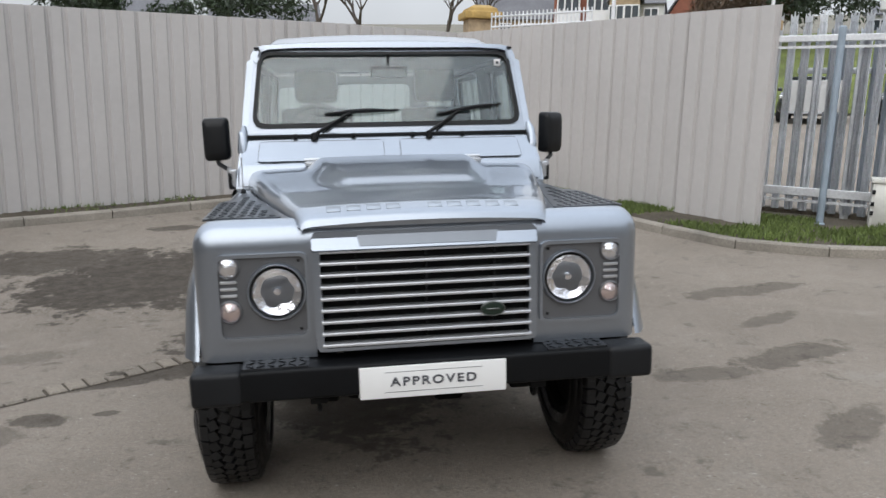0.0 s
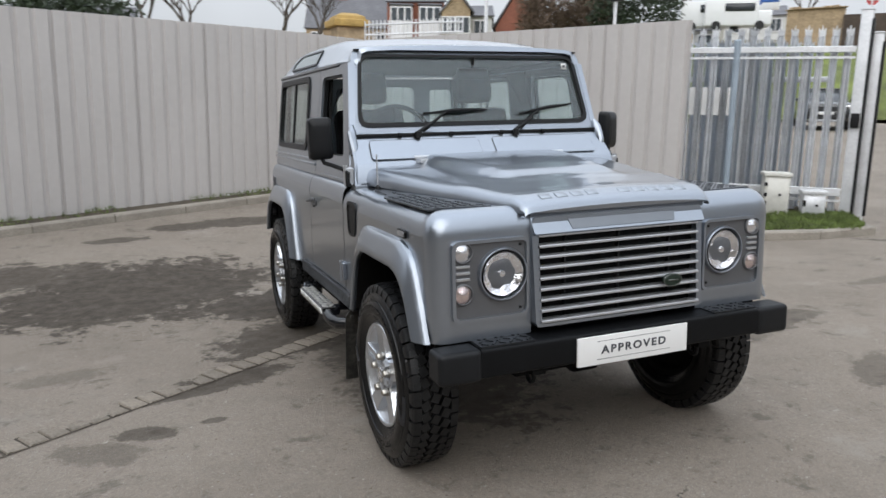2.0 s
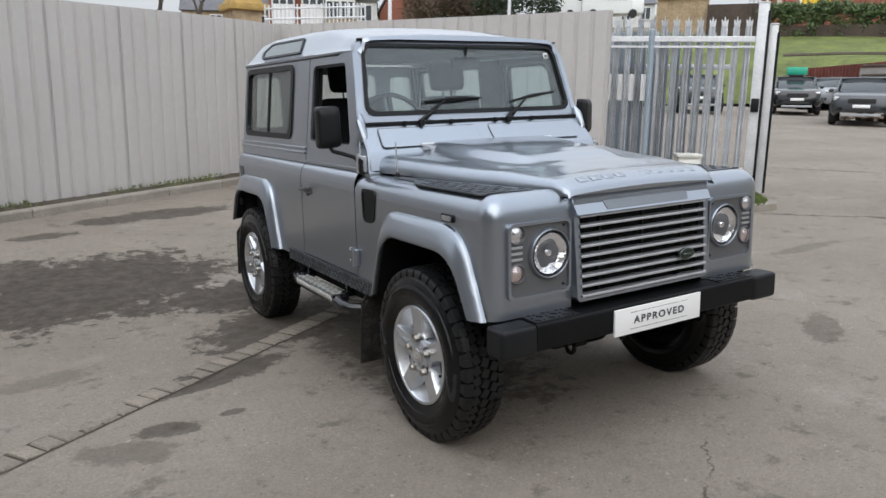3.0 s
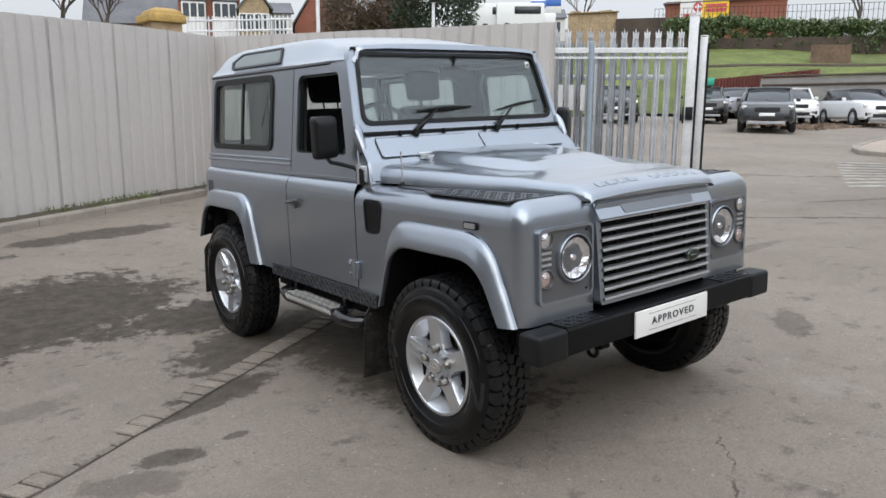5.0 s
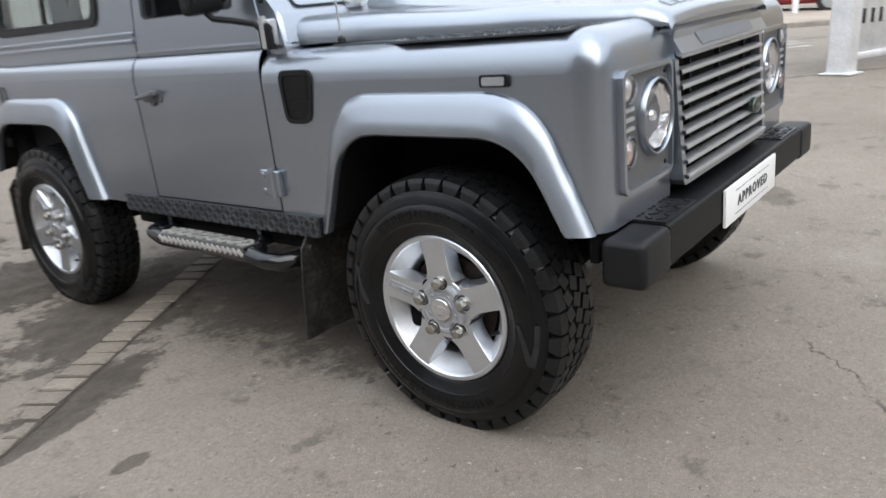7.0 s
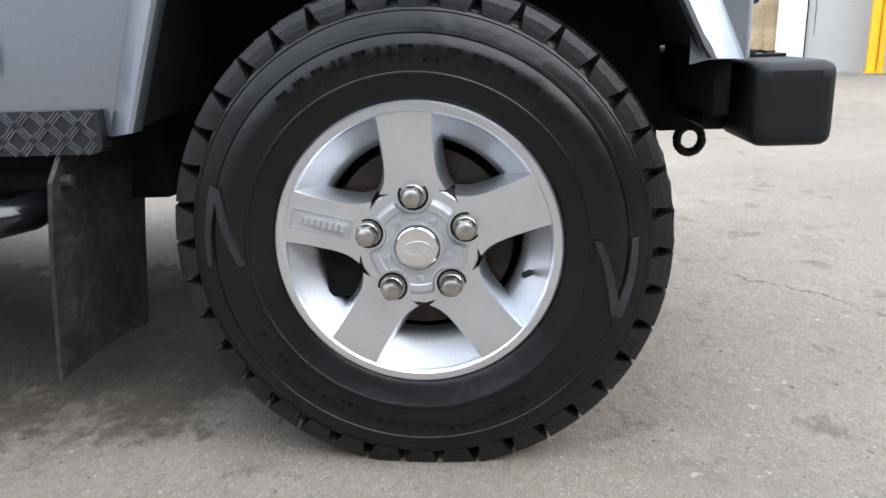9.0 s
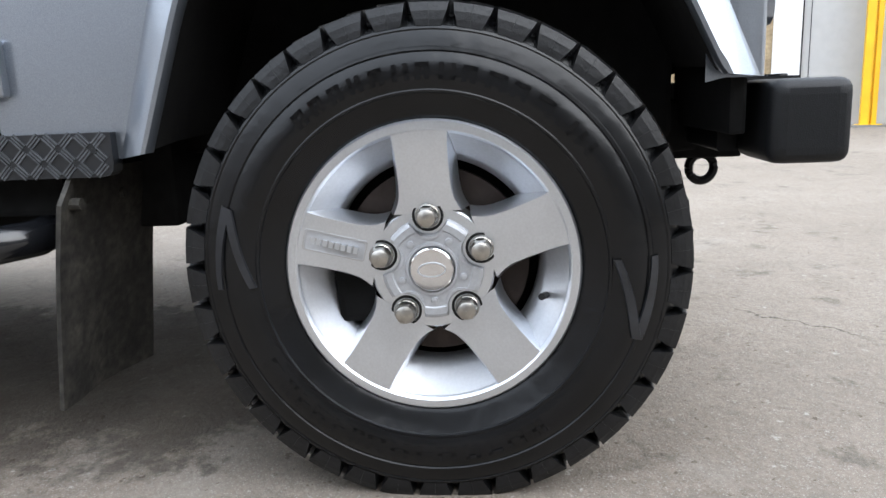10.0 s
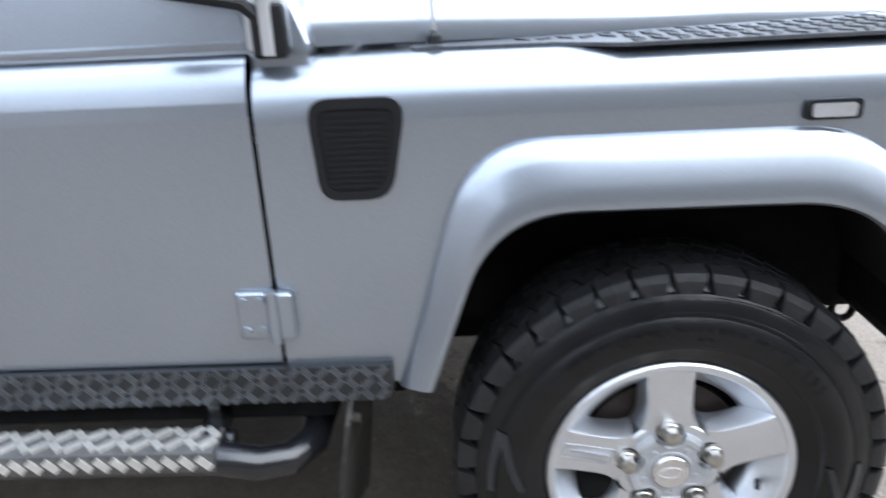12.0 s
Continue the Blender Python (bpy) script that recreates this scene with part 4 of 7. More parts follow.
def tread_ribs():
    bm = bmesh.new()
    for i in range(17):
        for j in range(2):
            m = Matrix.Translation((0.855 + j * 0.033, 0.832 + i * 0.0305, 0.528)) @ Matrix.Rotation(radians(45 if (i + j) % 2 else -45), 4, "Z")
            add_box(bm, (-0.016, -0.0065, -0.002), (0.016, 0.0065, 0.005), m=m)
        m = Matrix.Translation((0.9135, 0.832 + i * 0.0305, 0.507)) @ Matrix.Rotation(radians(45), 4, "X")
        add_box(bm, (-0.002, -0.015, -0.007), (0.0035, 0.015, 0.007), m=m)
    return bm


treads = both("step_tread", lambda: lowered(step_tread()), TREAD_BASE, steps, "ribbed aluminium tread", smooth=False)
for ob in both("tread_relief", lambda: lowered(tread_ribs()), TREAD, treads, "bright raised ribs", smooth=False):
    tagged(ob, kind="stuff")


def flap(y, z0, z1, w):
    bm = bmesh.new()
    rows = []
    for k in range(9):
        z = z1 + (z0 - z1) * k / 8
        bow = 0.06 * k / 8
        out = 0.850 - (0.030 if k == 0 else 0.0)
        rows.append([(out - w * j / 6, y + bow - 0.025 * max(0, j - 3) / 3 + 0.004 * math.sin(j * 1.1 + k * 0.5), z) for j in range(7)])
    grid(bm, rows)
    thicken(bm, 0.008)
    for z in (z1 - 0.05,):
        for x in (0.82, 0.68):
            lathe([(-0.006, 0.0005), (-0.006, 0.010), (0.014, 0.010)], 10, "y", bm, at=(x, y - 0.002, z))
    bmesh.ops.recalc_face_normals(bm, faces=bm.faces[:])
    return bm


both("mud_flap", lambda: flap(0.575, 0.150, 0.545, 0.27), FLAP, car, "dirty black rubber mud flap")
both("mud_flap", lambda: flap(WB + 0.405, 0.22, 0.600, 0.26), FLAP, car, "dirty black rubber mud flap")


# seats, steering wheel and dashboard
def seat(x, y):
    ob = part("seat", box((x - 0.24, y - 0.24, 0.80), (x + 0.24, y + 0.26, 0.95), 0.05, 3), CLOTH, car, "dark cloth seat")
    m = Matrix.Translation((x, y + 0.27, 0.90)) @ Matrix.Rotation(radians(-12), 4, "X")
    part("backrest", box((-0.22, -0.06, 0.0), (0.22, 0.07, 0.60), 0.05, 3, m), CLOTH, ob, "dark cloth backrest")
    m2 = m @ Matrix.Translation((0, 0, 0.62))
    part("headrest", box((-0.13, -0.04, 0.02), (0.13, 0.05, 0.21), 0.045, 3, m2), CLOTH, ob, "dark padded headrest")
    bm = bmesh.new()
    for dx in (-0.05, 0.05):
        tube([m2 @ Vector((dx, 0, -0.05)), m2 @ Vector((dx, 0, 0.06))], 0.006, 6, bm)
    part("headrest_post", bm, CHROME, ob)
    return ob


seat(-0.37, 1.25), seat(0.37, 1.25)
part("dashboard", box((-0.70, 0.72, 1.02), (0.70, 1.0, 1.30), 0.05, 3), TRIM, car, "dark moulded dashboard")
part("instrument_hood", box((-0.55, 0.84, 1.28), (-0.20, 1.0, 1.345), 0.025, 3), TRIM, car)
bm = bmesh.new()
m = Matrix.Translation((-0.37, 1.04, 1.335)) @ Matrix.Rotation(radians(62), 4, "X")
ringpts = [m @ Vector((0.19 * math.cos(a * math.pi / 18), 0.19 * math.sin(a * math.pi / 18), 0)) for a in range(37)]
tube(ringpts, 0.014, 8, bm)
wheelrim = part("steering_wheel", bm, BLACK, car, "black steering wheel")
bm = bmesh.new()
for a in (90, 210, 330):
    tube([m @ Vector((0, 0, -0.02)), m @ Vector((0.19 * math.cos(radians(a)), 0.19 * math.sin(radians(a)), 0))], 0.014, 8, bm)
lathe([(-0.02, 0.0005), (-0.02, 0.05), (0.02, 0.06)], 20, "z", bm)
for v in bm.verts:
    if v.co.length < 0.1:
        v.co = m @ v.co
part("steering_spokes", bm, BLACK, wheelrim)
part("roof_lining", box((-0.66, 0.90, 1.745), (0.66, 2.66, 1.752)), mat("grey_headliner", (0.12, 0.124, 0.13), 0.9, 0.0, spec=0.1, grain=(40, 0.1), blotch=(5, 0.08)), car, "grey roof lining")
bm = box((-0.085, 0.875, 1.635), (0.105, 0.90, 1.695), 0.018, 3)
tube([(0.01, 0.89, 1.69), (0.01, 0.875, 1.75)], 0.009, 8, bm)
part("rear_view_mirror", bm, BLACK, car, "black rear-view mirror")
both("door_lining", lambda: ring([(0.72, 0.70), (1.44, 0.70), (1.44, 1.71), (0.87, 1.71)], [(0.86, 1.25), (1.41, 1.25), (1.41, 1.67), (0.95, 1.67)], lambda y, z, d: Vector((0.715 - max(0, 0.09 * (z - 1.14)) - d, y, z)), 0.02), TRIM, car)
both("side_lining", lambda: ring([(1.45, 0.70), (2.69, 0.70), (2.69, 1.71), (1.45, 1.71)], [(1.70, 1.26), (2.64, 1.26), (2.64, 1.69), (1.70, 1.69)], lambda y, z, d: Vector((0.715 - max(0, 0.09 * (z - 1.14)) - d, y, z)), 0.02), TRIM, car)


# proportions of the upper body: shoulders, glass and roof
def stretch(z):
    if z < 1.045:
        return 0.0
    if z < 1.13:
        return 0.022 * (z - 1.045) / 0.085
    return 0.022 + 0.036 * (z - 1.13) / 0.78


done = set()
for ob in car.children_recursive:
    if ob.type == "MESH" and ob.data.name not in done:
        done.add(ob.data.name)
        for v in ob.data.vertices:
            v.co.z += stretch(v.co.z) + (0.006 if v.co.y < -0.42 else 0.0)


# wheels

def tyre():
    prof = [(-0.078, 0.220), (-0.090, 0.2235), (-0.0965, 0.2290), (-0.1010, 0.2370), (-0.1065, 0.2480), (-0.1115, 0.2580), (-0.1150, 0.2640), (-0.1182, 0.2655), (-0.1190, 0.2685), (-0.1180, 0.2705), (-0.1205, 0.2780), (-0.1222, 0.2860), (-0.1226, 0.2940), (-0.1215, 0.3030), (-0.1185, 0.3120), (-0.1140, 0.3210), (-0.1130, 0.3225), (-0.1146, 0.3245), (-0.1132, 0.3290), (-0.1090, 0.3305), (-0.1058, 0.3400), (-0.1020, 0.3500), (-0.1000, 0.3530), (-0.1010, 0.3550), (-0.0985, 0.3590), (-0.0900, 0.3605), (-0.0840, 0.3680), (-0.0720, 0.3760), (-0.050, 0.3840), (0.0, 0.3860)]
    full = prof + [(-a * 1.1, r) for a, r in prof[::-1][1:]]
    bm = lathe(full, 128, "x")
    bmesh.ops.recalc_face_normals(bm, faces=bm.faces[:])
    return bm


def sidewall_x(r):
    return lerp_table([(0.264, -0.1150), (0.278, -0.1205), (0.286, -0.1222), (0.294, -0.1226), (0.303, -0.1215), (0.312, -0.1185), (0.321, -0.1140), (0.340, -0.1058), (0.350, -0.1020)], r)


def sidewall_arrow(a0):
    """A raised arrow head moulded on the sidewall: two strokes from one point."""
    bm = bmesh.new()
    for r1 in (0.332, 0.276):
        rows = []
        for q in range(11):
            t = q / 10
            a = a0 + 0.40 * t
            r = 0.326 + (r1 - 0.326) * t ** 0.8
            w = 0.0105 - 0.0040 * t
            row = []
            for off, up in ((w, -0.002), (w * 0.75, 0.0042), (-w * 0.75, 0.0042), (-w, -0.002)):
                row.append((sidewall_x(r + off) - up, (r + off) * math.sin(a), (r + off) * math.cos(a)))
            rows.append(row)
        grid(bm, rows)
    bmesh.ops.recalc_face_normals(bm, faces=bm.faces[:])
    return bm


def tread():
    """Shoulder lugs and tread blocks."""
    bm = bmesh.new()
    n = 76
    for k in range(n):
        for side in (-1, 1):
            # pairs of lugs: a narrow slot between the two, a notch that opens inwards beside them
            pair = 1 if k % 2 else -1
            a = 2 * math.pi * (k + 0.09 * -pair + (0.5 if side > 0 else 0)) / n
            m = Matrix.Rotation(a, 4, "X")
            pts = [(-0.0995, 0.3585), (-0.0985, 0.3680), (-0.0960, 0.3800), (-0.0900, 0.3925), (-0.060, 0.3980), (-0.058, 0.376), (-0.078, 0.3600)]
            slot = [0.0120, 0.0124, 0.0128, 0.0132, 0.0132, 0.0132, 0.0124]
            notch = [0.0058, 0.0090, 0.0130, 0.0158, 0.0148, 0.0148, 0.0095]
            low_y, high_y = (slot, notch) if pair < 0 else (notch, slot)
            vv = [[bm.verts.new(m @ Vector((side * x * (1.0 if side > 0 else 1.08), t[i] * sgn, z))) for i, (x, z) in enumerate(pts)] for t, sgn in ((low_y, -1), (high_y, 1))]
            for j in range(len(pts)):
                jj = (j + 1) % len(pts)
                bm.faces.new([vv[0][j], vv[0][jj], vv[1][jj], vv[1][j]])
            bm.faces.new(vv[0][::-1]), bm.faces.new(vv[1])
            if pair < 0:
                # the small wedge at the bottom of each notch
                mm = Matrix.Rotation(2 * math.pi * (k + 0.5 + (0.5 if side > 0 else 0)) / n, 4, "X")
                q = side * (1.0 if side > 0 else 1.08)
                base = [bm.verts.new(mm @ Vector(p)) for p in ((-0.0965 * q, -0.0070, 0.3590), (-0.0965 * q, 0.0070, 0.3590), (-0.0925 * q, 0.0, 0.3770), (-0.080 * q, -0.0070, 0.3590), (-0.080 * q, 0.0070, 0.3590), (-0.078 * q, 0.0, 0.3720))]
                for f in ((0, 1, 2), (0, 2, 5, 3), (1, 4, 5, 2), (0, 3, 4, 1)):
                    bm.faces.new([base[i] for i in f])
        for c, off in ((-0.043, 0.2), (0.0, 0.6), (0.043, 0.1)):
            if k >= 54:
                continue
            a = 2 * math.pi * (k + off) / 54
            m = Matrix.Rotation(a, 4, "X") @ Matrix.Translation((c, 0, 0)) @ Matrix.Rotation(radians(25 if c < 0 else -25), 4, "Z")
            add_box(bm, (-0.017, -0.019, 0.380), (0.017, 0.019, 0.399), m=m)
    bmesh.ops.recalc_face_normals(bm, faces=bm.faces[:])
    return bm


def sidewall_marks():
    """Moulded writing on the sidewall, as plain bars."""
    bm = bmesh.new()
    rng = random.Random(5)
    for a0, a1 in ((-0.95, 0.62), (2.05, 3.75)):
        a = a0
        while a < a1:
            wide = rng.choice((0.020, 0.024, 0.028))
            r = 0.2955
            m = Matrix.Rotation(-a, 4, "X") @ Matrix.Translation((sidewall_x(r), 0, r))
            strokes = [(-wide / 2, -wide / 2 + 0.007, -0.012, 0.012)]
            if rng.random() < 0.8:
                strokes.append((wide / 2 - 0.007, wide / 2, -0.012, 0.012))
            strokes.append((-wide / 2, wide / 2, *rng.choice(((0.006, 0.012), (-0.003, 0.003), (-0.012, -0.006)))))
            for y0, y1, z0, z1 in strokes:
                add_box(bm, (-0.0008, y0, z0), (0.004, y1, z1), 0.0, 1, m)
            a += (wide + 0.012) / r
    return bm


def rim_lip():
    return lathe([(-0.088, 0.2285), (-0.0990, 0.2275), (-0.1020, 0.2245), (-0.1020, 0.2135), (-0.1000, 0.2110), (-0.094, 0.2080)], 96, "x")


def rim_dish():
    return lathe([(-0.0945, 0.2082), (-0.092, 0.2065), (-0.074, 0.193), (-0.056, 0.178), (-0.044, 0.1675), (-0.032, 0.165), (-0.010, 0.165)], 96, "x")


NUT_R = 0.0813


def spoke_x(r):
    """Depth of the flat spoke face: dished a little towards the hub."""
    return -0.0870 - 0.0125 * max(0.0, min(1.0, (r - 0.085) / 0.12))


def rim_face():
    """Five flat spokes that widen into the hub and the lip, with sharp machined edges."""
    bm = bmesh.new()
    lathe([(-0.080, 0.030), (-0.0865, 0.034), (-0.0865, 0.094), (-0.0840, 0.0965), (-0.040, 0.098)], 60, "x", bm)
    for k in range(5):
        m = Matrix.Rotation(2 * math.pi * k / 5, 4, "X")
        st = [(0.086, 0.0530), (0.096, 0.0475), (0.106, 0.0435), (0.118, 0.0412), (0.135, 0.0402), (0.160, 0.0402), (0.185, 0.0410), (0.203, 0.0425), (0.2115, 0.0450)]
        rows = []
        for r, w in st:
            x = spoke_x(r)
            rows.append([m @ Vector(p) for p in ((x + 0.045, -w - 0.010, r), (x + 0.004, -w - 0.0010, r), (x, -w + 0.0012, r), (x, -w * 0.5, r), (x, 0, r), (x, w * 0.5, r), (x, w - 0.0012, r), (x + 0.004, w + 0.0010, r), (x + 0.045, w + 0.010, r))])
        grid(bm, rows)
    bmesh.ops.recalc_face_normals(bm, faces=bm.faces[:])
    return bm


def scallop(a, full):
    """Outline of the hub boss: a circle bitten out round each nut."""
    r = full
    for k in range(5):
        b = (a - 2 * math.pi * k / 5 + math.pi) % (2 * math.pi) - math.pi
        cut = 0.0285
        if abs(math.sin(b)) * NUT_R < cut and abs(b) < 1.0:
            r = min(r, NUT_R * math.cos(b) - math.sqrt(cut * cut - (NUT_R * math.sin(b)) ** 2))
    return r


def hub_boss():
    bm = bmesh.new()
    n = 160
    rows = []
    for x, full, inset in ((-0.084, 0.0800, 0.0), (-0.0955, 0.0785, 0.0005), (-0.0985, 0.0755, 0.0030), (-0.0985, 0.0700, 0.0075), (-0.0968, 0.0690, 0.0085), (-0.0968, 0.0, 0.0)):
        row = []
        for k in range(n):
            a = 2 * math.pi * k / n
            r = max(0.036, scallop(a, full) - inset) if full else 0.036
            row.append((x, r * math.sin(a), r * math.cos(a)))
        rows.append(row)
    grid(bm, rows, close_v=True)
    for k in range(5):
        a = 2 * math.pi * (k + 0.5) / 5
        lathe([(-0.0965, 0.0062), (-0.0995, 0.0052), (-0.1002, 0.0005)], 14, "x", bm, at=(0, 0.0500 * math.sin(a), 0.0500 * math.cos(a)))
    lathe([(-0.0965, 0.0415), (-0.0995, 0.0405), (-0.0995, 0.0365), (-0.0970, 0.0355)], 48, "x", bm)
    bmesh.ops.recalc_face_normals(bm, faces=bm.faces[:])
    return bm


def nut_seat(a):
    at = (0, NUT_R * math.sin(a), NUT_R * math.cos(a))
    return lathe([(-0.0860, 0.0245), (-0.0880, 0.0240), (-0.0880, 0.0205), (-0.084, 0.0190)], 32, "x", at=at)


def wheel_nut(a):
    bm = bmesh.new()
    at = (0, NUT_R * math.sin(a), NUT_R * math.cos(a))
    lathe([(-0.084, 0.0188), (-0.094, 0.0188), (-0.096, 0.0170)], 30, "x", bm, at=at)
    lathe([(-0.094, 0.0168), (-0.109, 0.0168), (-0.112, 0.0150)], 6, "x", bm, at=at)
    lathe([(-0.109, 0.0150), (-0.1145, 0.0135), (-0.1175, 0.008), (-0.1182, 0.0005)], 24, "x", bm, at=at)
    return bm


def wheel():
    """A wheel that faces the car's right, with its tyre and rim."""
    w = part("wheel", tyre(), RUBBER, car, "chunky black tyre on a five-spoke alloy rim")
    tagged(part("tread", tread(), LUG, w, "chunky shoulder lugs and tread blocks", smooth=False), kind="stuff")
    tagged(part("sidewall_lettering", sidewall_marks(), RUBBER, w, "moulded bars on the sidewall", smooth=False), kind="stuff")
    part("arrow_mark", sidewall_arrow(radians(68)), MARK, w, "moulded arrow mark")
    part("arrow_mark", sidewall_arrow(radians(247)), MARK, w, "moulded arrow mark")
    part("rim", rim_lip(), ALLOY, w, "bright machined rim lip")
    part("rim_dish", rim_dish(), ALLOY_DISH, w, "dished inner rim")
    part("rim_spokes", rim_face(), ALLOY, w, "five flat machined spokes")
    part("hub_boss", hub_boss(), ALLOY_DULL, w, "grey scalloped hub boss")
    part("hub_cap", lathe([(-0.096, 0.0350), (-0.1030, 0.0340), (-0.1050, 0.0320), (-0.1040, 0.0260), (-0.1035, 0.0005)], 48, "x"), CHROME, w, "round bright hub cap")
    bm = bmesh.new()
    tube([(-0.1036, 0.021 * math.cos(a * math.pi / 10), 0.011 * math.sin(a * math.pi / 10)) for a in range(21)], 0.0013, 5, bm)
    part("cap_oval", bm, ALLOY_DULL, w, "engraved oval")
    for k in range(5):
        part("wheel_nut", wheel_nut(2 * math.pi * k / 5), STEEL, w, "domed steel wheel nut")
        part("nut_seat", nut_seat(2 * math.pi * k / 5), BLACK, w, "black ring round the nut")
    m = Matrix.Rotation(radians(-72), 4, "X")
    px = spoke_x(0.160)
    part("spoke_panel", ring(rounded([(-0.0165, 0.106), (0.0165, 0.106), (0.0165, 0.204), (-0.0165, 0.204)], 0.003, 2), rounded([(-0.0140, 0.109), (0.0140, 0.109), (0.0140, 0.201), (-0.0140, 0.201)], 0.003, 2), lambda u, v, d: m @ Vector((spoke_x(v) - 0.0012 + d, u, v)), 0.003, 64), ALLOY_DISH, w, "fine frame of a lettered panel")
    part("panel_field", slab(rounded([(-0.0140, 0.109), (0.0140, 0.109), (0.0140, 0.201), (-0.0140, 0.201)], 0.003, 2), lambda u, v, d: m @ Vector((spoke_x(v) - 0.0004 + d, u, v)), 0.002), ALLOY_DULL, w, "dull panel field")
    bm = bmesh.new()
    for q in range(8):
        add_box(bm, (px - 0.0042, -0.0050, 0.1180 + q * 0.0098), (px + 0.003, 0.0050, 0.1245 + q * 0.0098), 0.0, 1, m)
    tagged(part("spoke_relief", bm, ALLOY, w, smooth=False), kind="stuff")
    part("valve", tube([(-0.066, -0.172, -0.062), (-0.090, -0.163, -0.058)], 0.0055, 8), BLACK, w, "black valve")
    part("brake_disc", lathe([(-0.03, 0.06), (-0.03, 0.150), (-0.012, 0.150), (-0.012, 0.06)], 48, "x"), BRAKE, w, "rusty brake disc")
    part("brake_caliper", box((-0.060, 0.06, -0.09), (0.01, 0.165, 0.07), 0.015), DARK, w)
    part("wheel_back", lathe([(-0.012, 0.165), (0.02, 0.166), (0.02, 0.05), (0.06, 0.05), (0.06, 0.19), (0.10, 0.205), (0.105, 0.228)], 48, "x"), DARK, w, "black inner side of the rim")
    return w


OFF = 0.757
w0 = wheel()
w0.matrix_basis = pose(-OFF, 0, HUB, -3, 0, 0)
for m in (pose(OFF, 0, HUB, 0, 0, 180), pose(-OFF, WB, HUB, 37, 0, 0), pose(OFF, WB, HUB, 0, 0, 180)):
    copy_thing(w0, m)


# ---------- ground ----------
def soft(v, k=0.6):
    return k * math.log1p(math.exp(max(-40.0, min(40.0, v / k))))


def tilt(b):
    """How the far ground leans, by its bearing in degrees."""
    return -0.01475 + 0.000354 * b


def ground_z(x, y):
    """The yard falls a little under the car and rises gently away from it."""
    near = max(0.0, min(1.0, (5.5 - y) / 4.0))
    near = near * near * (3 - 2 * near)
    cx, cy = max(-8.0, min(12.0, x)), max(-6.0, min(6.0, y))
    slope = 0.0338 * (cx - 0.115) - 0.0191 * (cy - 0.06)
    d = min(60.0, math.hypot(x + 2.72, y + 2.42))
    b = max(0.0, min(90.0, math.degrees(math.atan2(x + 2.72, y + 2.42))))
    away = 0.045 * soft(min(y, 24) - 2.2) + 0.006 * soft(x - 2) + 0.013 + tilt(b) * d
    return near * slope + (1 - near) * away


def axis_steps(lo, hi, near_lo, near_hi, fine, grow=1.25):
    out = [near_lo + fine * k for k in range(int((near_hi - near_lo) / fine) + 1)]
    s = fine
    while out[-1] < hi:
        s *= grow
        out.append(out[-1] + s)
    s = fine
    while out[0] > lo:
        s *= grow
        out.insert(0, out[0] - s)
    return out


GROUND = bpy.data.materials.new("worn_tarmac")
GROUND.use_nodes = True
gn, gl = GROUND.node_tree.nodes, GROUND.node_tree.links
gb = gn["Principled BSDF"]
gco = gn.new("ShaderNodeTexCoord")


def g_noise(scale, detail=5.0, rough=0.55, off=(0, 0, 0)):
    t = gn.new("ShaderNodeTexNoise")
    t.inputs["Scale"].default_value, t.inputs["Detail"].default_value, t.inputs["Roughness"].default_value = scale, detail, rough
    mp = gn.new("ShaderNodeMapping")
    mp.inputs["Location"].default_value = off
    gl.new(gco.outputs["Object"], mp.inputs["Vector"])
    gl.new(mp.outputs[0], t.inputs["Vector"])
    return t.outputs[0]


def g_range(src, a, b, c, d):
    r = gn.new("ShaderNodeMapRange")
    for key, v in (("From Min", a), ("From Max", b), ("To Min", c), ("To Max", d)):
        r.inputs[key].default_value = v
    gl.new(src, r.inputs[0])
    return r.outputs[0]


def g_math(op, a, b=None):
    m = gn.new("ShaderNodeMath")
    m.operation = op
    for k, v in enumerate((a, b)):
        if v is None:
            continue
        if isinstance(v, (int, float)):
            m.inputs[k].default_value = v
        else:
            gl.new(v, m.inputs[k])
    return m.outputs[0]


def g_mix(fac, a, b, mode="MIX"):
    m = gn.new("ShaderNodeMix")
    m.data_type, m.blend_type = "RGBA", mode
    for k, v in ((0, fac), (6, a), (7, b)):
        if isinstance(v, (int, float)):
            m.inputs[k].default_value = v
        elif isinstance(v, tuple):
            m.inputs[k].default_value = (*v, 1)
        else:
            gl.new(v, m.inputs[k])
    return m.outputs[2]


gsep = gn.new("ShaderNodeSeparateXYZ")
gl.new(gco.outputs["Object"], gsep.inputs[0])
GX, GY = gsep.outputs[0], gsep.outputs[1]
warp = g_math("MULTIPLY", g_math("SUBTRACT", g_noise(2.3, 6.0, 0.65), 0.5), 1.9)
warp2 = g_math("MULTIPLY", g_math("SUBTRACT", g_noise(9.0, 5.0, 0.65, (3, 1, 0)), 0.5), 1.5)


warp3 = g_math("MULTIPLY", g_math("SUBTRACT", g_noise(38.0, 5.0, 0.7, (8, 2, 0)), 0.5), 0.7)


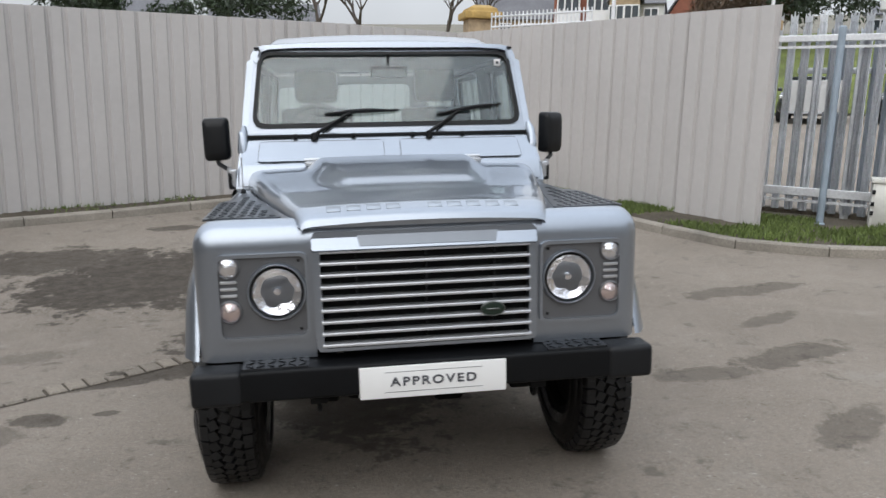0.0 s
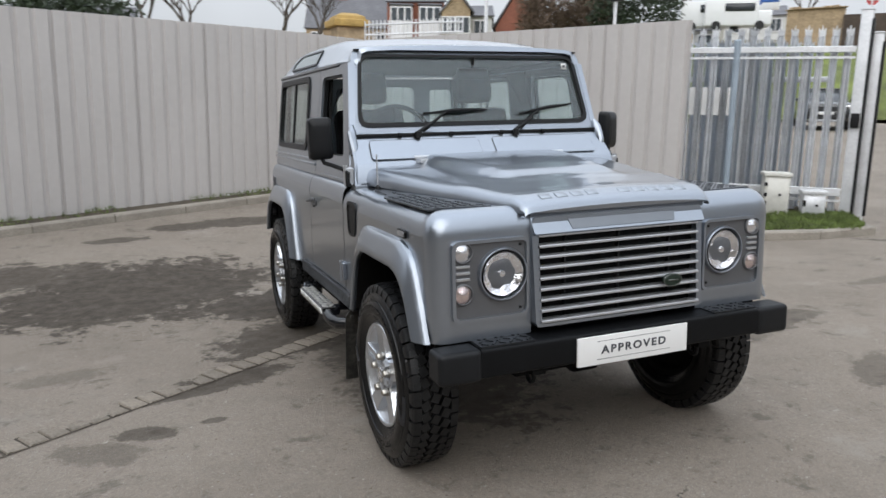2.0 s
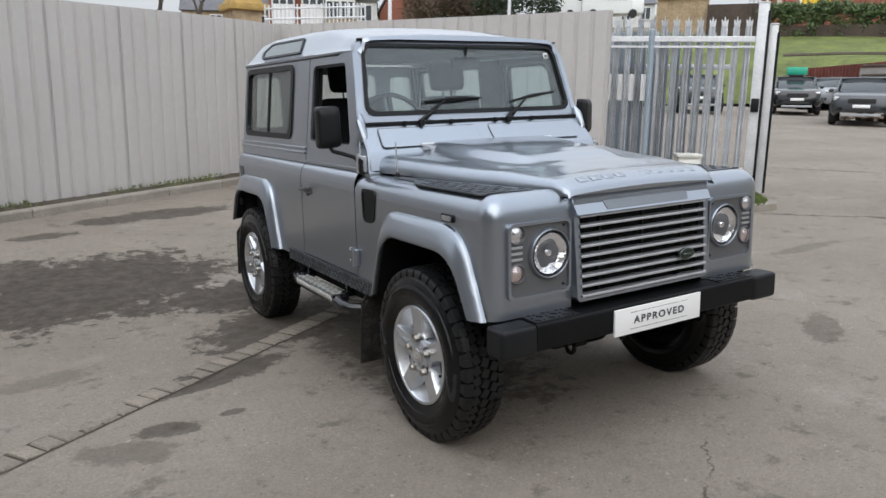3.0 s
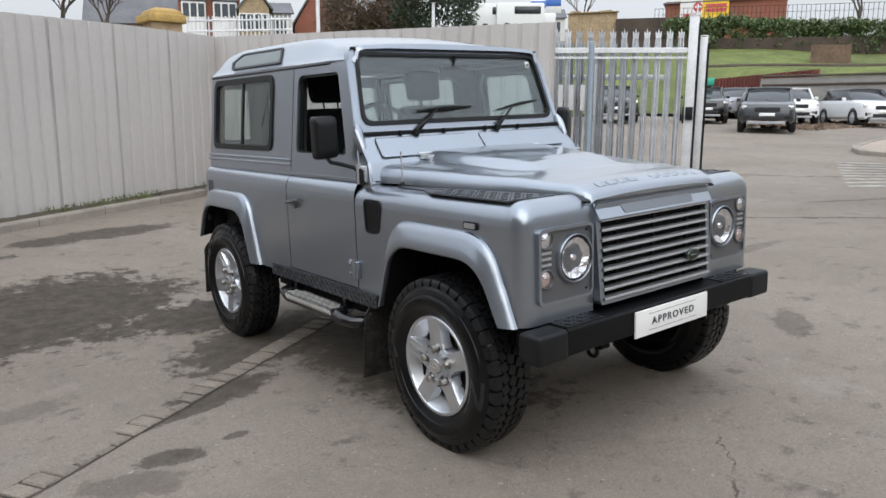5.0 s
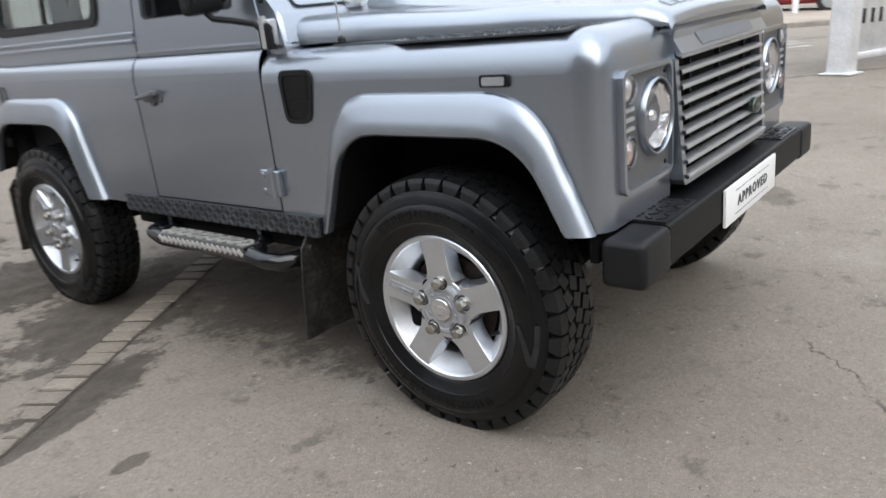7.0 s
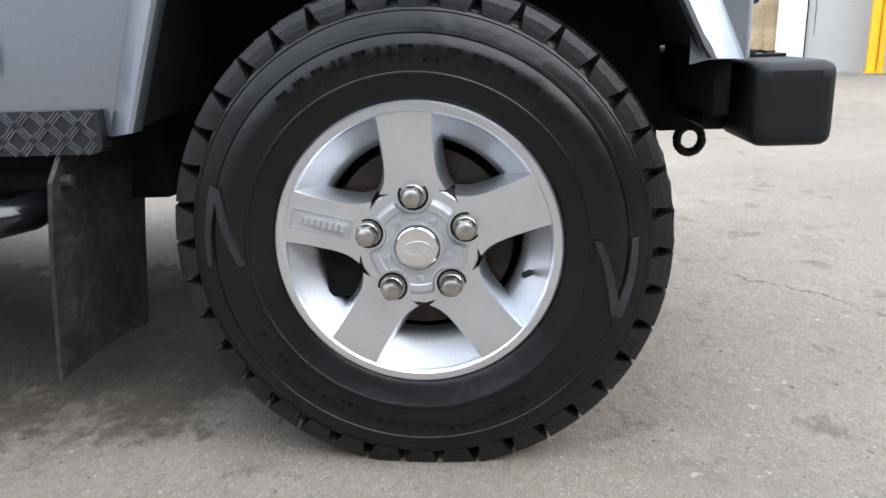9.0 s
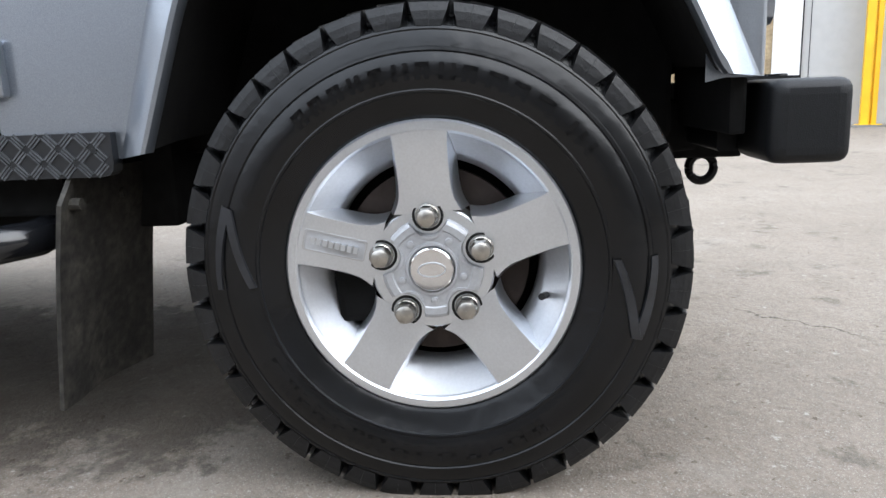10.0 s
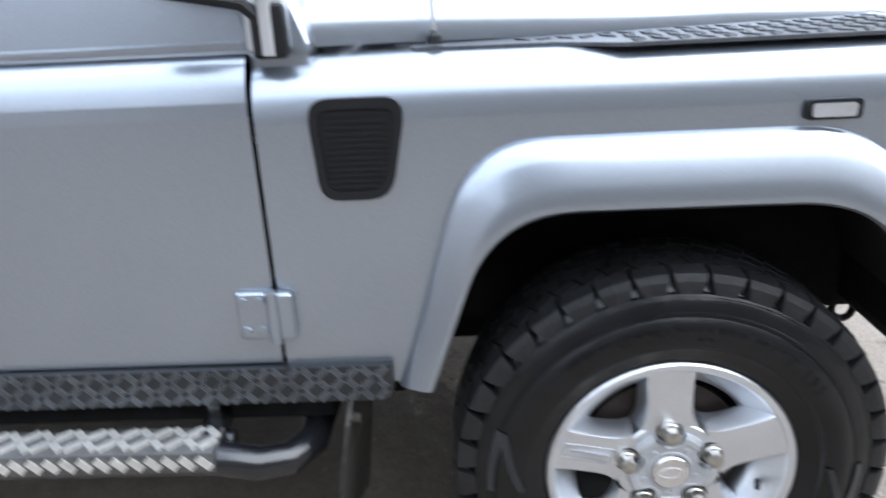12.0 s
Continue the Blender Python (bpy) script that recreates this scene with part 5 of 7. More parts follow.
def blob(x, y, rx, ry, turn=0.0, strength=1.0, edge=0.12):
    """A dark patch with a ragged outline, for the damp stains and the painted shade."""
    c, s = math.cos(radians(turn)), math.sin(radians(turn))
    dx, dy = g_math("SUBTRACT", GX, x), g_math("SUBTRACT", GY, y)
    u = g_math("ADD", g_math("MULTIPLY", dx, c / rx), g_math("MULTIPLY", dy, s / rx))
    v = g_math("ADD", g_math("MULTIPLY", dx, -s / ry), g_math("MULTIPLY", dy, c / ry))
    r = g_math("SQRT", g_math("ADD", g_math("MULTIPLY", u, u), g_math("MULTIPLY", v, v)))
    r = g_math("ADD", g_math("ADD", g_math("ADD", r, warp), warp2), warp3)
    return g_range(r, 1.0 - edge, 1.0 + edge, strength, 0.0)


col = g_mix(g_range(g_noise(0.55, 4.0), 0.35, 0.68, 0, 1), (0.235, 0.197, 0.160), (0.304, 0.260, 0.215))
col = g_mix(g_range(g_noise(60, 8.0, 0.8), 0.36, 0.66, 0, 0.62), col, (0.125, 0.112, 0.096))
col = g_mix(g_range(g_noise(260, 3.0, 0.6, (5, 2, 0)), 0.56, 0.72, 0, 0.75), col, (0.46, 0.44, 0.41))
col = g_mix(g_range(g_noise(3.1, 7.0, 0.7, (1, 7, 0)), 0.52, 0.72, 0, 0.35), col, (0.16, 0.142, 0.12))
# pale patches and light specks of grit
col = g_mix(g_range(g_noise(1.4, 6.0, 0.7, (9, 4, 0)), 0.60, 0.72, 0, 0.35), col, (0.36, 0.335, 0.30))
# dark grit and flecks of dead leaf
col = g_mix(g_range(g_noise(17, 8.0, 0.8, (6, 3, 0)), 0.55, 0.68, 0, 0.42), col, (0.130, 0.098, 0.078))
col = g_mix(g_range(g_noise(44, 3.0, 0.6, (2, 6, 0)), 0.665, 0.70, 0, 0.7), col, (0.085, 0.065, 0.045))
col = g_mix(g_range(g_noise(33, 3.0, 0.6, (7, 1, 0)), 0.68, 0.71, 0, 0.7), col, (0.42, 0.40, 0.36))
# damp stains; the patch at (-0.1, 1.4) is shade painted under the car
damp_and_shade = None
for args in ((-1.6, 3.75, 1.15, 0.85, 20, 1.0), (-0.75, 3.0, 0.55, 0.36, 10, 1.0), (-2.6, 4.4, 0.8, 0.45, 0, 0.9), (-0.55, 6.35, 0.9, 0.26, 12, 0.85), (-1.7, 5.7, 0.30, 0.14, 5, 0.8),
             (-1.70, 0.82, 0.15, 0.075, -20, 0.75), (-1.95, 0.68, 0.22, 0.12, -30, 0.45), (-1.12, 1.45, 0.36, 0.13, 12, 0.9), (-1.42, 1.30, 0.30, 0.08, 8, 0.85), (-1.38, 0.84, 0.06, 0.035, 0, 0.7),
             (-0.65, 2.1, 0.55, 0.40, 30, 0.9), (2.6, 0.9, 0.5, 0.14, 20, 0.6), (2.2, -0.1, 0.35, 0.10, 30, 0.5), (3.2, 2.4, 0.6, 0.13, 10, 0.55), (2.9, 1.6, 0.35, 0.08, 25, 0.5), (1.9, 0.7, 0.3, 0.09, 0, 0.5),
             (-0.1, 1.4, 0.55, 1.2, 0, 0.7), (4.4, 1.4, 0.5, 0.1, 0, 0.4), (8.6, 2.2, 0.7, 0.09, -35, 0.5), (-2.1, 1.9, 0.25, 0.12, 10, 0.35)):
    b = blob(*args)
    damp_and_shade = b if damp_and_shade is None else g_math("MAXIMUM", damp_and_shade, b)
# small scattered spots
spots = g_range(g_noise(4.2, 7.0, 0.75, (2, 9, 0)), 0.575, 0.65, 0, 0.6)
col = g_mix(spots, col, (0.095, 0.083, 0.068))
damp_and_shade = g_math("MULTIPLY", damp_and_shade, g_range(g_noise(11, 6.0, 0.75, (4, 4, 0)), 0.30, 0.60, 0.72, 1.0))
col = g_mix(g_math("MULTIPLY", damp_and_shade, 0.95), col, (0.046, 0.038, 0.030))


# a long crack and a seam in the tarmac
def crack(x0, y0, x1, y1, width, wob):
    d = Vector((x1 - x0, y1 - y0))
    ln = d.length
    d.normalize()
    dx, dy = g_math("SUBTRACT", GX, x0), g_math("SUBTRACT", GY, y0)
    along = g_math("ADD", g_math("MULTIPLY", dx, d.x), g_math("MULTIPLY", dy, d.y))
    across = g_math("ADD", g_math("MULTIPLY", dx, -d.y), g_math("MULTIPLY", dy, d.x))
    across = g_math("ADD", across, g_math("MULTIPLY", warp2, wob))
    line = g_range(g_math("ABSOLUTE", across), width * 0.4, width, 1, 0)
    ends = g_math("MULTIPLY", g_range(along, 0, 0.1, 0, 1), g_range(along, ln - 0.1, ln, 1, 0))
    return g_math("MULTIPLY", line, ends)


for args in ((0.30, -0.68, -0.02, -0.98, 0.006, 0.12), (-0.02, -0.94, -0.62, -1.36, 0.011, 0.12), (5.9, 3.0, 9.0, -1.3, 0.05, 0.25), (10.5, 5.6, 16, -1.0, 0.07, 0.4)):
    col = g_mix(g_math("MULTIPLY", crack(*args), 0.75), col, (0.05, 0.043, 0.035))
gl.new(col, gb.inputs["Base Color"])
gb.inputs["Specular IOR Level"].default_value = 0.2
rg = g_range(g_noise(6.0, 4.0), 0.3, 0.7, 0.74, 0.92)
gl.new(rg, gb.inputs["Roughness"])
gbump = gn.new("ShaderNodeBump")
gbump.inputs["Distance"].default_value = 0.009
gbump.inputs["Strength"].default_value = 0.8
gl.new(g_math("ADD", g_noise(95, 6.0, 0.7), g_math("MULTIPLY", g_noise(9, 4.0), 1.5)), gbump.inputs["Height"])
gl.new(gbump.outputs[0], gb.inputs["Normal"])
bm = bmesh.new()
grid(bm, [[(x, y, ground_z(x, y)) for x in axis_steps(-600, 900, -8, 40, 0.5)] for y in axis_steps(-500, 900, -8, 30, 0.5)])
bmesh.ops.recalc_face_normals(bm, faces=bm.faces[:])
ground = tagged(part("ground", bm, GROUND), "worn grey-brown tarmac yard with damp dark stains and shade painted under the car", "ground", kind="structure")


# ---------- hoarding, kerbs and verge ----------
SHEET = mat("pale_grey_cladding", (0.475, 0.453, 0.439), 0.42, 0.0, grain=(14, 0.03), blotch=(0.8, 0.05), vary=0.035, bump=(3, 0.004))
TIMBER = mat("raw_timber", (0.42, 0.30, 0.16), 0.75, 0.0, grain=(30, 0.2), blotch=(4, 0.2))
KERB = mat("weathered_kerb_stone", (0.26, 0.235, 0.20), 0.85, 0.0, grain=(60, 0.25), blotch=(3, 0.25), bump=(60, 0.004), vary=0.12)
SOIL = mat("dark_verge_soil", (0.075, 0.062, 0.045), 0.95, 0.0, grain=(40, 0.35), blotch=(3, 0.35), bump=(30, 0.02))
GRASS = mat("verge_grass", (0.115, 0.155, 0.040), 0.8, 0.0, blotch=(2.0, 0.35), vary=0.35, island=True)
GALV = mat("galvanised_steel", (0.70, 0.71, 0.725), 0.45, 0.35, grain=(40, 0.12), blotch=(4, 0.14), vary=0.08)
BLUEGREY = mat("blue_grey_post", (0.30, 0.36, 0.42), 0.5, 0.2, blotch=(5, 0.15))
WHITE = mat("white_board", (0.74, 0.74, 0.73), 0.45, 0.0, blotch=(3, 0.06))
CREAM = mat("cream_cabinet", (0.66, 0.65, 0.60), 0.5, 0.0, grain=(30, 0.05), blotch=(5, 0.12))
SETT = mat("buff_sett", (0.205, 0.176, 0.142), 0.85, 0.0, grain=(70, 0.25), blotch=(12, 0.2), bump=(90, 0.003), vary=0.14)
JOINT = mat("dark_joint", (0.06, 0.048, 0.036), 0.95, 0.0, grain=(60, 0.3), blotch=(8, 0.3))
LINE = mat("worn_white_line", (0.34, 0.32, 0.285), 0.8, 0.0, grain=(30, 0.4), blotch=(4, 0.5))


def sheet_mesh(width, low, high, pitch):
    """One ribbed cladding sheet along x, its face towards -y; low and high: the foot and top at both ends."""
    bm = bmesh.new()
    xs = []
    k = 0
    pitch = width / round(width / pitch)
    while k * pitch < width - 0.001:
        x = k * pitch
        xs += [(x, 0.0), (x + pitch - 0.070, 0.0), (x + pitch - 0.050, 0.026), (x + pitch - 0.020, 0.026)]
        k += 1
    xs.append((width, 0.0))
    rows = []
    for s in (0.0, 0.33, 0.66, 1.0):
        rows.append([(x, y, (low[0] + (low[1] - low[0]) * x / width) * (1 - s) + (high[0] + (high[1] - high[0]) * x / width) * s) for x, y in xs])
    grid(bm, rows)
    thicken(bm, 0.003)
    return bm


def hoarding(name, a, b, label, pitch):
    a, b = Vector(a), Vector(b)
    d = b - a
    n = max(1, round(d.length / 1.0))
    w = d.length / n
    ang = math.atan2(d.y, d.x)
    wall = thing(name, (a.x, a.y, 0), label, "hoarding", kind="structure")
    for k in range(n):
        p, q = a + d * k / n, a + d * (k + 1) / n
        z0, z1 = ground_z(*p), ground_z(*q)
        f0, f1 = (0.265 + 0.026 * min(0.0, v.x - 0.6) for v in (p, q))
        bm = sheet_mesh(w + 0.02, (f0, f1), (f0 + 2.325, f1 + 2.325), pitch)
        m = Matrix.Translation((p.x - a.x, p.y - a.y, 0)) @ Matrix.Rotation(ang, 4, "Z") @ Matrix.Translation((0, 0.003 * (k % 2), 0))
        bm.transform(m)
        part("cladding_sheet", bm, SHEET, wall, smooth=False)
        back = Matrix.Translation((p.x - a.x, p.y - a.y, 0)) @ Matrix.Rotation(ang, 4, "Z")
        if k % 2 == 0:
            part("timber_post", box((0.25, 0.045, z0 - 0.15), (0.34, 0.135, f0 + 2.28), 0.004, 1, back), TIMBER, wall, "raw timber post")
        part("timber_rail", box((0, 0.045, f0 + 2.07), (w, 0.09, f0 + 2.17), 0.003, 1, back), TIMBER, wall, "raw timber rail")
    return wall


CORNER = (2.07, 9.03)
hoarding("wall_north", (-11.0, 2.50), CORNER, "pale grey ribbed metal hoarding on a grassy kerb", 0.205)
hoarding("wall_east", CORNER, (4.515, 4.280), "pale grey ribbed metal hoarding ending beside the palisade", 0.205)


def kerb_line(name, pts, label, h=0.10, w=0.13, piece=0.91):
    """A kerb of single stones along a line."""
    k = thing(name, (0, 0, 0), label, "kerb", kind="structure")
    pts = [Vector(p) for p in pts]
    total = sum((b - a).length for a, b in zip(pts, pts[1:]))
    n = max(2, round(total / piece))
    line = resample(pts, n + 1, closed=False)
    for a, b in zip(line, line[1:]):
        d = (b - a).normalized()
        nn = Vector((-d.y, d.x))
        bm = bmesh.new()
        vs = []
        for p in (a + d * 0.006, b - d * 0.006):
            z = ground_z(p.x, p.y)
            vs.append([(p.x, p.y, z - 0.1), (p.x, p.y, z + h - 0.018), (p.x + nn.x * 0.015, p.y + nn.y * 0.015, z + h), (p.x + nn.x * w, p.y + nn.y * w, z + h), (p.x + nn.x * w, p.y + nn.y * w, z - 0.1)])
        g = grid(bm, vs, close_v=True)
        bm.faces.new(g[0]), bm.faces.new(g[1][::-1])
        bmesh.ops.recalc_face_normals(bm, faces=bm.faces[:])
        part("kerb_stone", bm, KERB, k, smooth=False)
    return k


NORTH_KERB = [(-11.0, 2.20), (-3.70, 5.83), (-1.40, 6.97), (1.58, 8.46)]
EAST_KERB = [(1.58, 8.46), (1.90, 8.40), (3.05, 5.75), (3.62, 4.55), (3.86, 4.02), (4.40, 3.50), (5.20, 3.20), (6.10, 2.86), (6.42, 3.02), (6.95, 4.2), (7.2, 5.5)]
kerb_line("kerb_north", NORTH_KERB, "weathered stone kerb along the hoarding")
kerb_line("kerb_east", EAST_KERB, "weathered stone kerb round the grass verge")


def verge_sheet(name, front, back, label, lift=0.10):
    """The ground between a kerb and the fence behind it."""
    n = 40
    f = resample([Vector(p) for p in front], n, closed=False)
    b = resample([Vector(p) for p in back], n, closed=False)
    bm = bmesh.new()
    rows = []
    for s in (0.0, 0.25, 0.5, 0.75, 1.0):
        row = []
        for p, q in zip(f, b):
            v = p.lerp(q, s)
            hump = 0.05 * math.sin(s * math.pi) + 0.025 * noise.noise((v.x * 2.1, v.y * 2.1, 0)) * (1 if 0 < s < 1 else 0)
            row.append((v.x, v.y, ground_z(v.x, v.y) + lift - 0.012 + hump))
        rows.append(row)
    grid(bm, rows)
    bmesh.ops.recalc_face_normals(bm, faces=bm.faces[:])
    return tagged(part(name, bm, SOIL), label, "verge", kind="structure")


def blades(name, front, back, count, tall, label, s0=0.0, s1=1.0, patchy=0.0, seed=1):
    rnd = random.Random(seed)
    n = 60
    f = resample([Vector(p) for p in front], n, closed=False)
    b = resample([Vector(p) for p in back], n, closed=False)
    vs, fs = [], []
    for _ in range(count):
        k = rnd.random() * (n - 1.001)
        i = int(k)
        s = s0 + (s1 - s0) * rnd.random()
        v = f[i].lerp(f[i + 1], k - i).lerp(b[i].lerp(b[i + 1], k - i), s)
        if patchy and noise.noise((v.x * 1.3, v.y * 1.3, 3)) < patchy - 0.5 + rnd.random() * 0.3:
            continue
        z = ground_z(v.x, v.y) + 0.085 + 0.05 * math.sin(min(1, max(0, s)) * math.pi)
        h = tall * rnd.uniform(0.5, 1.3)
        a = rnd.uniform(0, 6.283)
        w = rnd.uniform(0.006, 0.012)
        lx, ly = rnd.uniform(-0.5, 0.5) * h, rnd.uniform(-0.5, 0.5) * h
        c, sn = math.cos(a) * w, math.sin(a) * w
        o = len(vs)
        vs += [(v.x - c, v.y - sn, z), (v.x + c, v.y + sn, z), (v.x + lx * 0.4 + c * 0.6, v.y + ly * 0.4 + sn * 0.6, z + h * 0.6), (v.x + lx, v.y + ly, z + h)]
        fs += [(o, o + 1, o + 2), (o, o + 2, o + 3)]
    me = bpy.data.meshes.new(name)
    me.from_pydata(vs, [], fs)
    me.materials.append(GRASS)
    return tagged(new(name, me), label, "grass", kind="stuff")


kb = [(-11.0, 2.33), (-3.75, 5.95), (-1.45, 7.09), (1.53, 8.59)]
fb = [(-11.0, 2.75), (-3.76, 6.40), (-1.30, 7.60), (2.07, 9.25)]
verge_sheet("verge_north", kb, fb, "thin strip of rough grass and soil under the hoarding", 0.085)
blades("verge_grass", kb, fb, 2600, 0.04, "short rough grass under the hoarding", 0.0, 0.55, 0.35, 2)
ke = [(2.03, 8.44), (3.17, 5.85), (3.75, 4.62), (4.00, 4.10), (4.48, 3.62), (5.24, 3.33), (6.08, 2.99), (6.35, 3.12)]
fe = [(2.15, 9.1), (3.9, 6.9), (4.5, 6.3), (5.0, 5.75), (5.6, 5.2), (6.1, 4.7), (6.7, 4.2), (6.85, 4.0)]
verge_sheet("verge_east", ke, fe, "grass verge in front of the palisade fence", 0.10)
blades("verge_lawn", ke, fe, 26000, 0.055, "bright short grass on the verge", 0.0, 0.62, 0.12, 3)

# row of buff setts let into the tarmac
strip = thing("sett_channel", (0, 0, 0), "row of worn buff setts let into the tarmac", "paving", kind="structure")
A0, A1 = Vector((-5.6, -1.12)), Vector((0.9, 2.73))
dirv = (A1 - A0).normalized()
nrm = Vector((-dirv.y, dirv.x))
bm = bmesh.new()
rows = []
for s in (0.0, 1.0):
    rows.append([(p.x, p.y, ground_z(p.x, p.y) + 0.003) for k in range(41) for p in (A0 + (A1 - A0) * k / 40 + nrm * (-0.006 + 0.166 * s) + nrm * 0.010 * noise.noise((k * 0.9, s * 5, 0)),)])
grid(bm, rows)
bmesh.ops.recalc_face_normals(bm, faces=bm.faces[:])
part("joint_bed", bm, JOINT, strip)
rs = random.Random(5)
protos = []
for k in range(6):
    w = rs.uniform(0.083, 0.092)
    bm = box((0, 0.004, -0.04), (w + 0.006, 0.148, 0.0105 + rs.uniform(0, 0.003)), 0.006, 1)
    for v in bm.verts:
        v.co.x += rs.uniform(-0.004, 0.004)
        v.co.y += rs.uniform(-0.006, 0.006)
    ob = part("sett", bm, SETT, strip, smooth=False)
    protos.append(ob)
total = (A1 - A0).length
k = 0
s = 0.0
ang = math.atan2(dirv.y, dirv.x)
while s < total - 0.1:
    p = A0 + dirv * s
    if k < 6:
        ob = protos[k]
    else:
        ob = protos[rs.randrange(6)].copy()
        scene.collection.objects.link(ob)
    ob.matrix_basis = Matrix.Translation((p.x, p.y, ground_z(p.x, p.y) - 0.004)) @ Matrix.Rotation(ang + rs.uniform(-0.03, 0.03), 4, "Z")
    s += 0.104 + rs.uniform(-0.004, 0.006)
    k += 1
# tarmac that has crept over parts of the row
for s0, s1, side in ((0.2, 1.1, 0.12), (2.0, 2.6, 0.10), (3.15, 3.75, 0.12), (4.05, 4.5, 0.13), (4.75, 5.0, 0.12)):
    bm = bmesh.new()
    n = 14
    rows = [[], [], []]
    for q in range(n + 1):
        t = s0 + (s1 - s0) * q / n
        fade = math.sin(q / n * math.pi) ** 0.5
        for j, off in enumerate((0.178, 0.168 - side * fade * 0.5, 0.160 - side * fade * (1 + 0.5 * noise.noise((t * 7, 1, 0))))):
            p = A0 + dirv * t + nrm * off
            rows[j].append((p.x, p.y, ground_z(p.x, p.y) + (0.0135, 0.0135, 0.0085)[j] * (1 if 0 < q < n else 0.2)))
    grid(bm, rows)
    bmesh.ops.recalc_face_normals(bm, faces=bm.faces[:])
    part("tarmac_lip", bm, GROUND, strip)

# ---------- palisade, gate posts and cabinets ----------
P0, P1 = Vector((4.45, 5.95)), Vector((6.66, 3.76))
pd = (P1 - P0).normalized()
pn = Vector((pd.y, -pd.x))
if pn.y > 0:
    pn = -pn
pang = math.atan2(pd.y, pd.x)


def pale_mesh(h):
    """A galvanised pale of W section with a three-pointed, splayed head."""
    bm = bmesh.new()
    cross = [(-0.043, -0.012), (-0.024, 0.020), (0.0, 0.000), (0.024, 0.020), (0.043, -0.012)]
    rows = [[(x, y, 0) for x, y in cross], [(x, y, h - 0.16) for x, y in cross], [(x * 0.8, y, h - 0.13) for x, y in cross]]
    grid(bm, rows)
    for sx, lean in ((-1, 1), (0, 0), (1, 1)):
        x0 = sx * 0.022
        top = h - (0.035 if sx else 0.0)
        w = 0.0145
        grid(bm, [[(x0 - w, 0.004, h - 0.14), (x0 + w, 0.004, h - 0.14)], [(x0 - w + sx * 0.006, 0.0, h - 0.07), (x0 + w + sx * 0.006, 0.0, h - 0.07)], [(x0 + sx * 0.017 - 0.002, -0.008, top), (x0 + sx * 0.017 + 0.002, -0.008, top)]])
    bmesh.ops.solidify(bm, geom=bm.faces[:], thickness=0.003)
    bmesh.ops.recalc_face_normals(bm, faces=bm.faces[:])
    return bm


fence = thing("palisade_fence", (0, 0, 0), "galvanised steel palisade fence with splayed spear tops", "fence", kind="structure")
ln = (P1 - P0).length
first = None
npale = round(ln / 0.152)
for k in range(npale):
    p = P0 + pd * (ln * (k + 0.5) / npale)
    z = ground_z(p.x, p.y) + 0.16
    if first is None:
        first = ob = part("pale", pale_mesh(2.30), GALV, fence, smooth=False)
    else:
        ob = first.copy()
        scene.collection.objects.link(ob)
    ob.matrix_basis = Matrix.Translation((p.x, p.y, z)) @ Matrix.Rotation(pang + math.pi, 4, "Z")
for zz, hh in ((0.24, 0.10), (2.01, 0.075)):
    bm = bmesh.new()
    m = Matrix.Translation((P0.x, P0.y, ground_z(*P0) * 0.5 + ground_z(*P1) * 0.5 + 0.10)) @ Matrix.Rotation(pang, 4, "Z")
    add_box(bm, (0, -0.075, zz), (ln, -0.030, zz + hh), 0.006, 1, m)
    add_box(bm, (0, -0.055, zz - 0.075), (ln, -0.030, zz - 0.045), 0.0, 1, m)
    part("fence_rail", bm, GALV, fence, "grey horizontal rail", smooth=False)
for s in (0.15, 0.62):
    p = P0 + pd * ln * s - pn * 0.07
    part("fence_post", box((p.x - 0.05, p.y - 0.04, ground_z(p.x, p.y)), (p.x + 0.05, p.y + 0.04, 2.3), 0.006), GALV, fence, "steel I-section post")
# an open gate leaf of the same pales stands behind
LEAFSTEEL = mat("blue_grey_steel", (0.46, 0.49, 0.53), 0.5, 0.3, grain=(40, 0.12), blotch=(4, 0.14), vary=0.1)
leaf_pale = None
leaf = thing("gate_leaf", (0, 0, 0), "open galvanised palisade gate leaf folded behind the fence", "gate")
for k in range(11):
    p = P0 + pd * (ln * 0.40 + 0.155 * k) - pn * 0.42
    if p.x > 6.7:
        break
    if leaf_pale is None:
        ob = leaf_pale = part("pale", pale_mesh(2.30), LEAFSTEEL, leaf, smooth=False)
    else:
        ob = leaf_pale.copy()
        scene.collection.objects.link(ob)
    ob.matrix_basis = Matrix.Translation((p.x, p.y, ground_z(p.x, p.y) + 0.02)) @ Matrix.Rotation(pang + math.pi, 4, "Z")
for zz in (0.30, 1.80):
    p = P0 + pd * (ln * 0.38) - pn * 0.45
    part("leaf_rail", box((0, 0, zz), (1.75, 0.05, zz + 0.07), 0.006, 1, Matrix.Translation((p.x, p.y, 0.15)) @ Matrix.Rotation(pang, 4, "Z")), GALV, leaf)
part("plinth", box((0, 0.05, -0.1), (ln, 0.2, 0.10), 0.01, 1, Matrix.Translation((P0.x, P0.y, ground_z(*P0) * 0.5 + ground_z(*P1) * 0.5 + 0.06)) @ Matrix.Rotation(pang, 4, "Z")), SOIL, fence, "dark plinth under the pales")
# white board behind the pales
p = P0 + pd * 1.47 - pn * 0.035
m = Matrix.Translation((p.x, p.y, 0.28)) @ Matrix.Rotation(pang, 4, "Z")
part("notice_board", box((-0.33, 0.0, 1.22), (0.33, 0.012, 1.58), 0.002, 1, m), WHITE, fence, "plain white board", smooth=False)

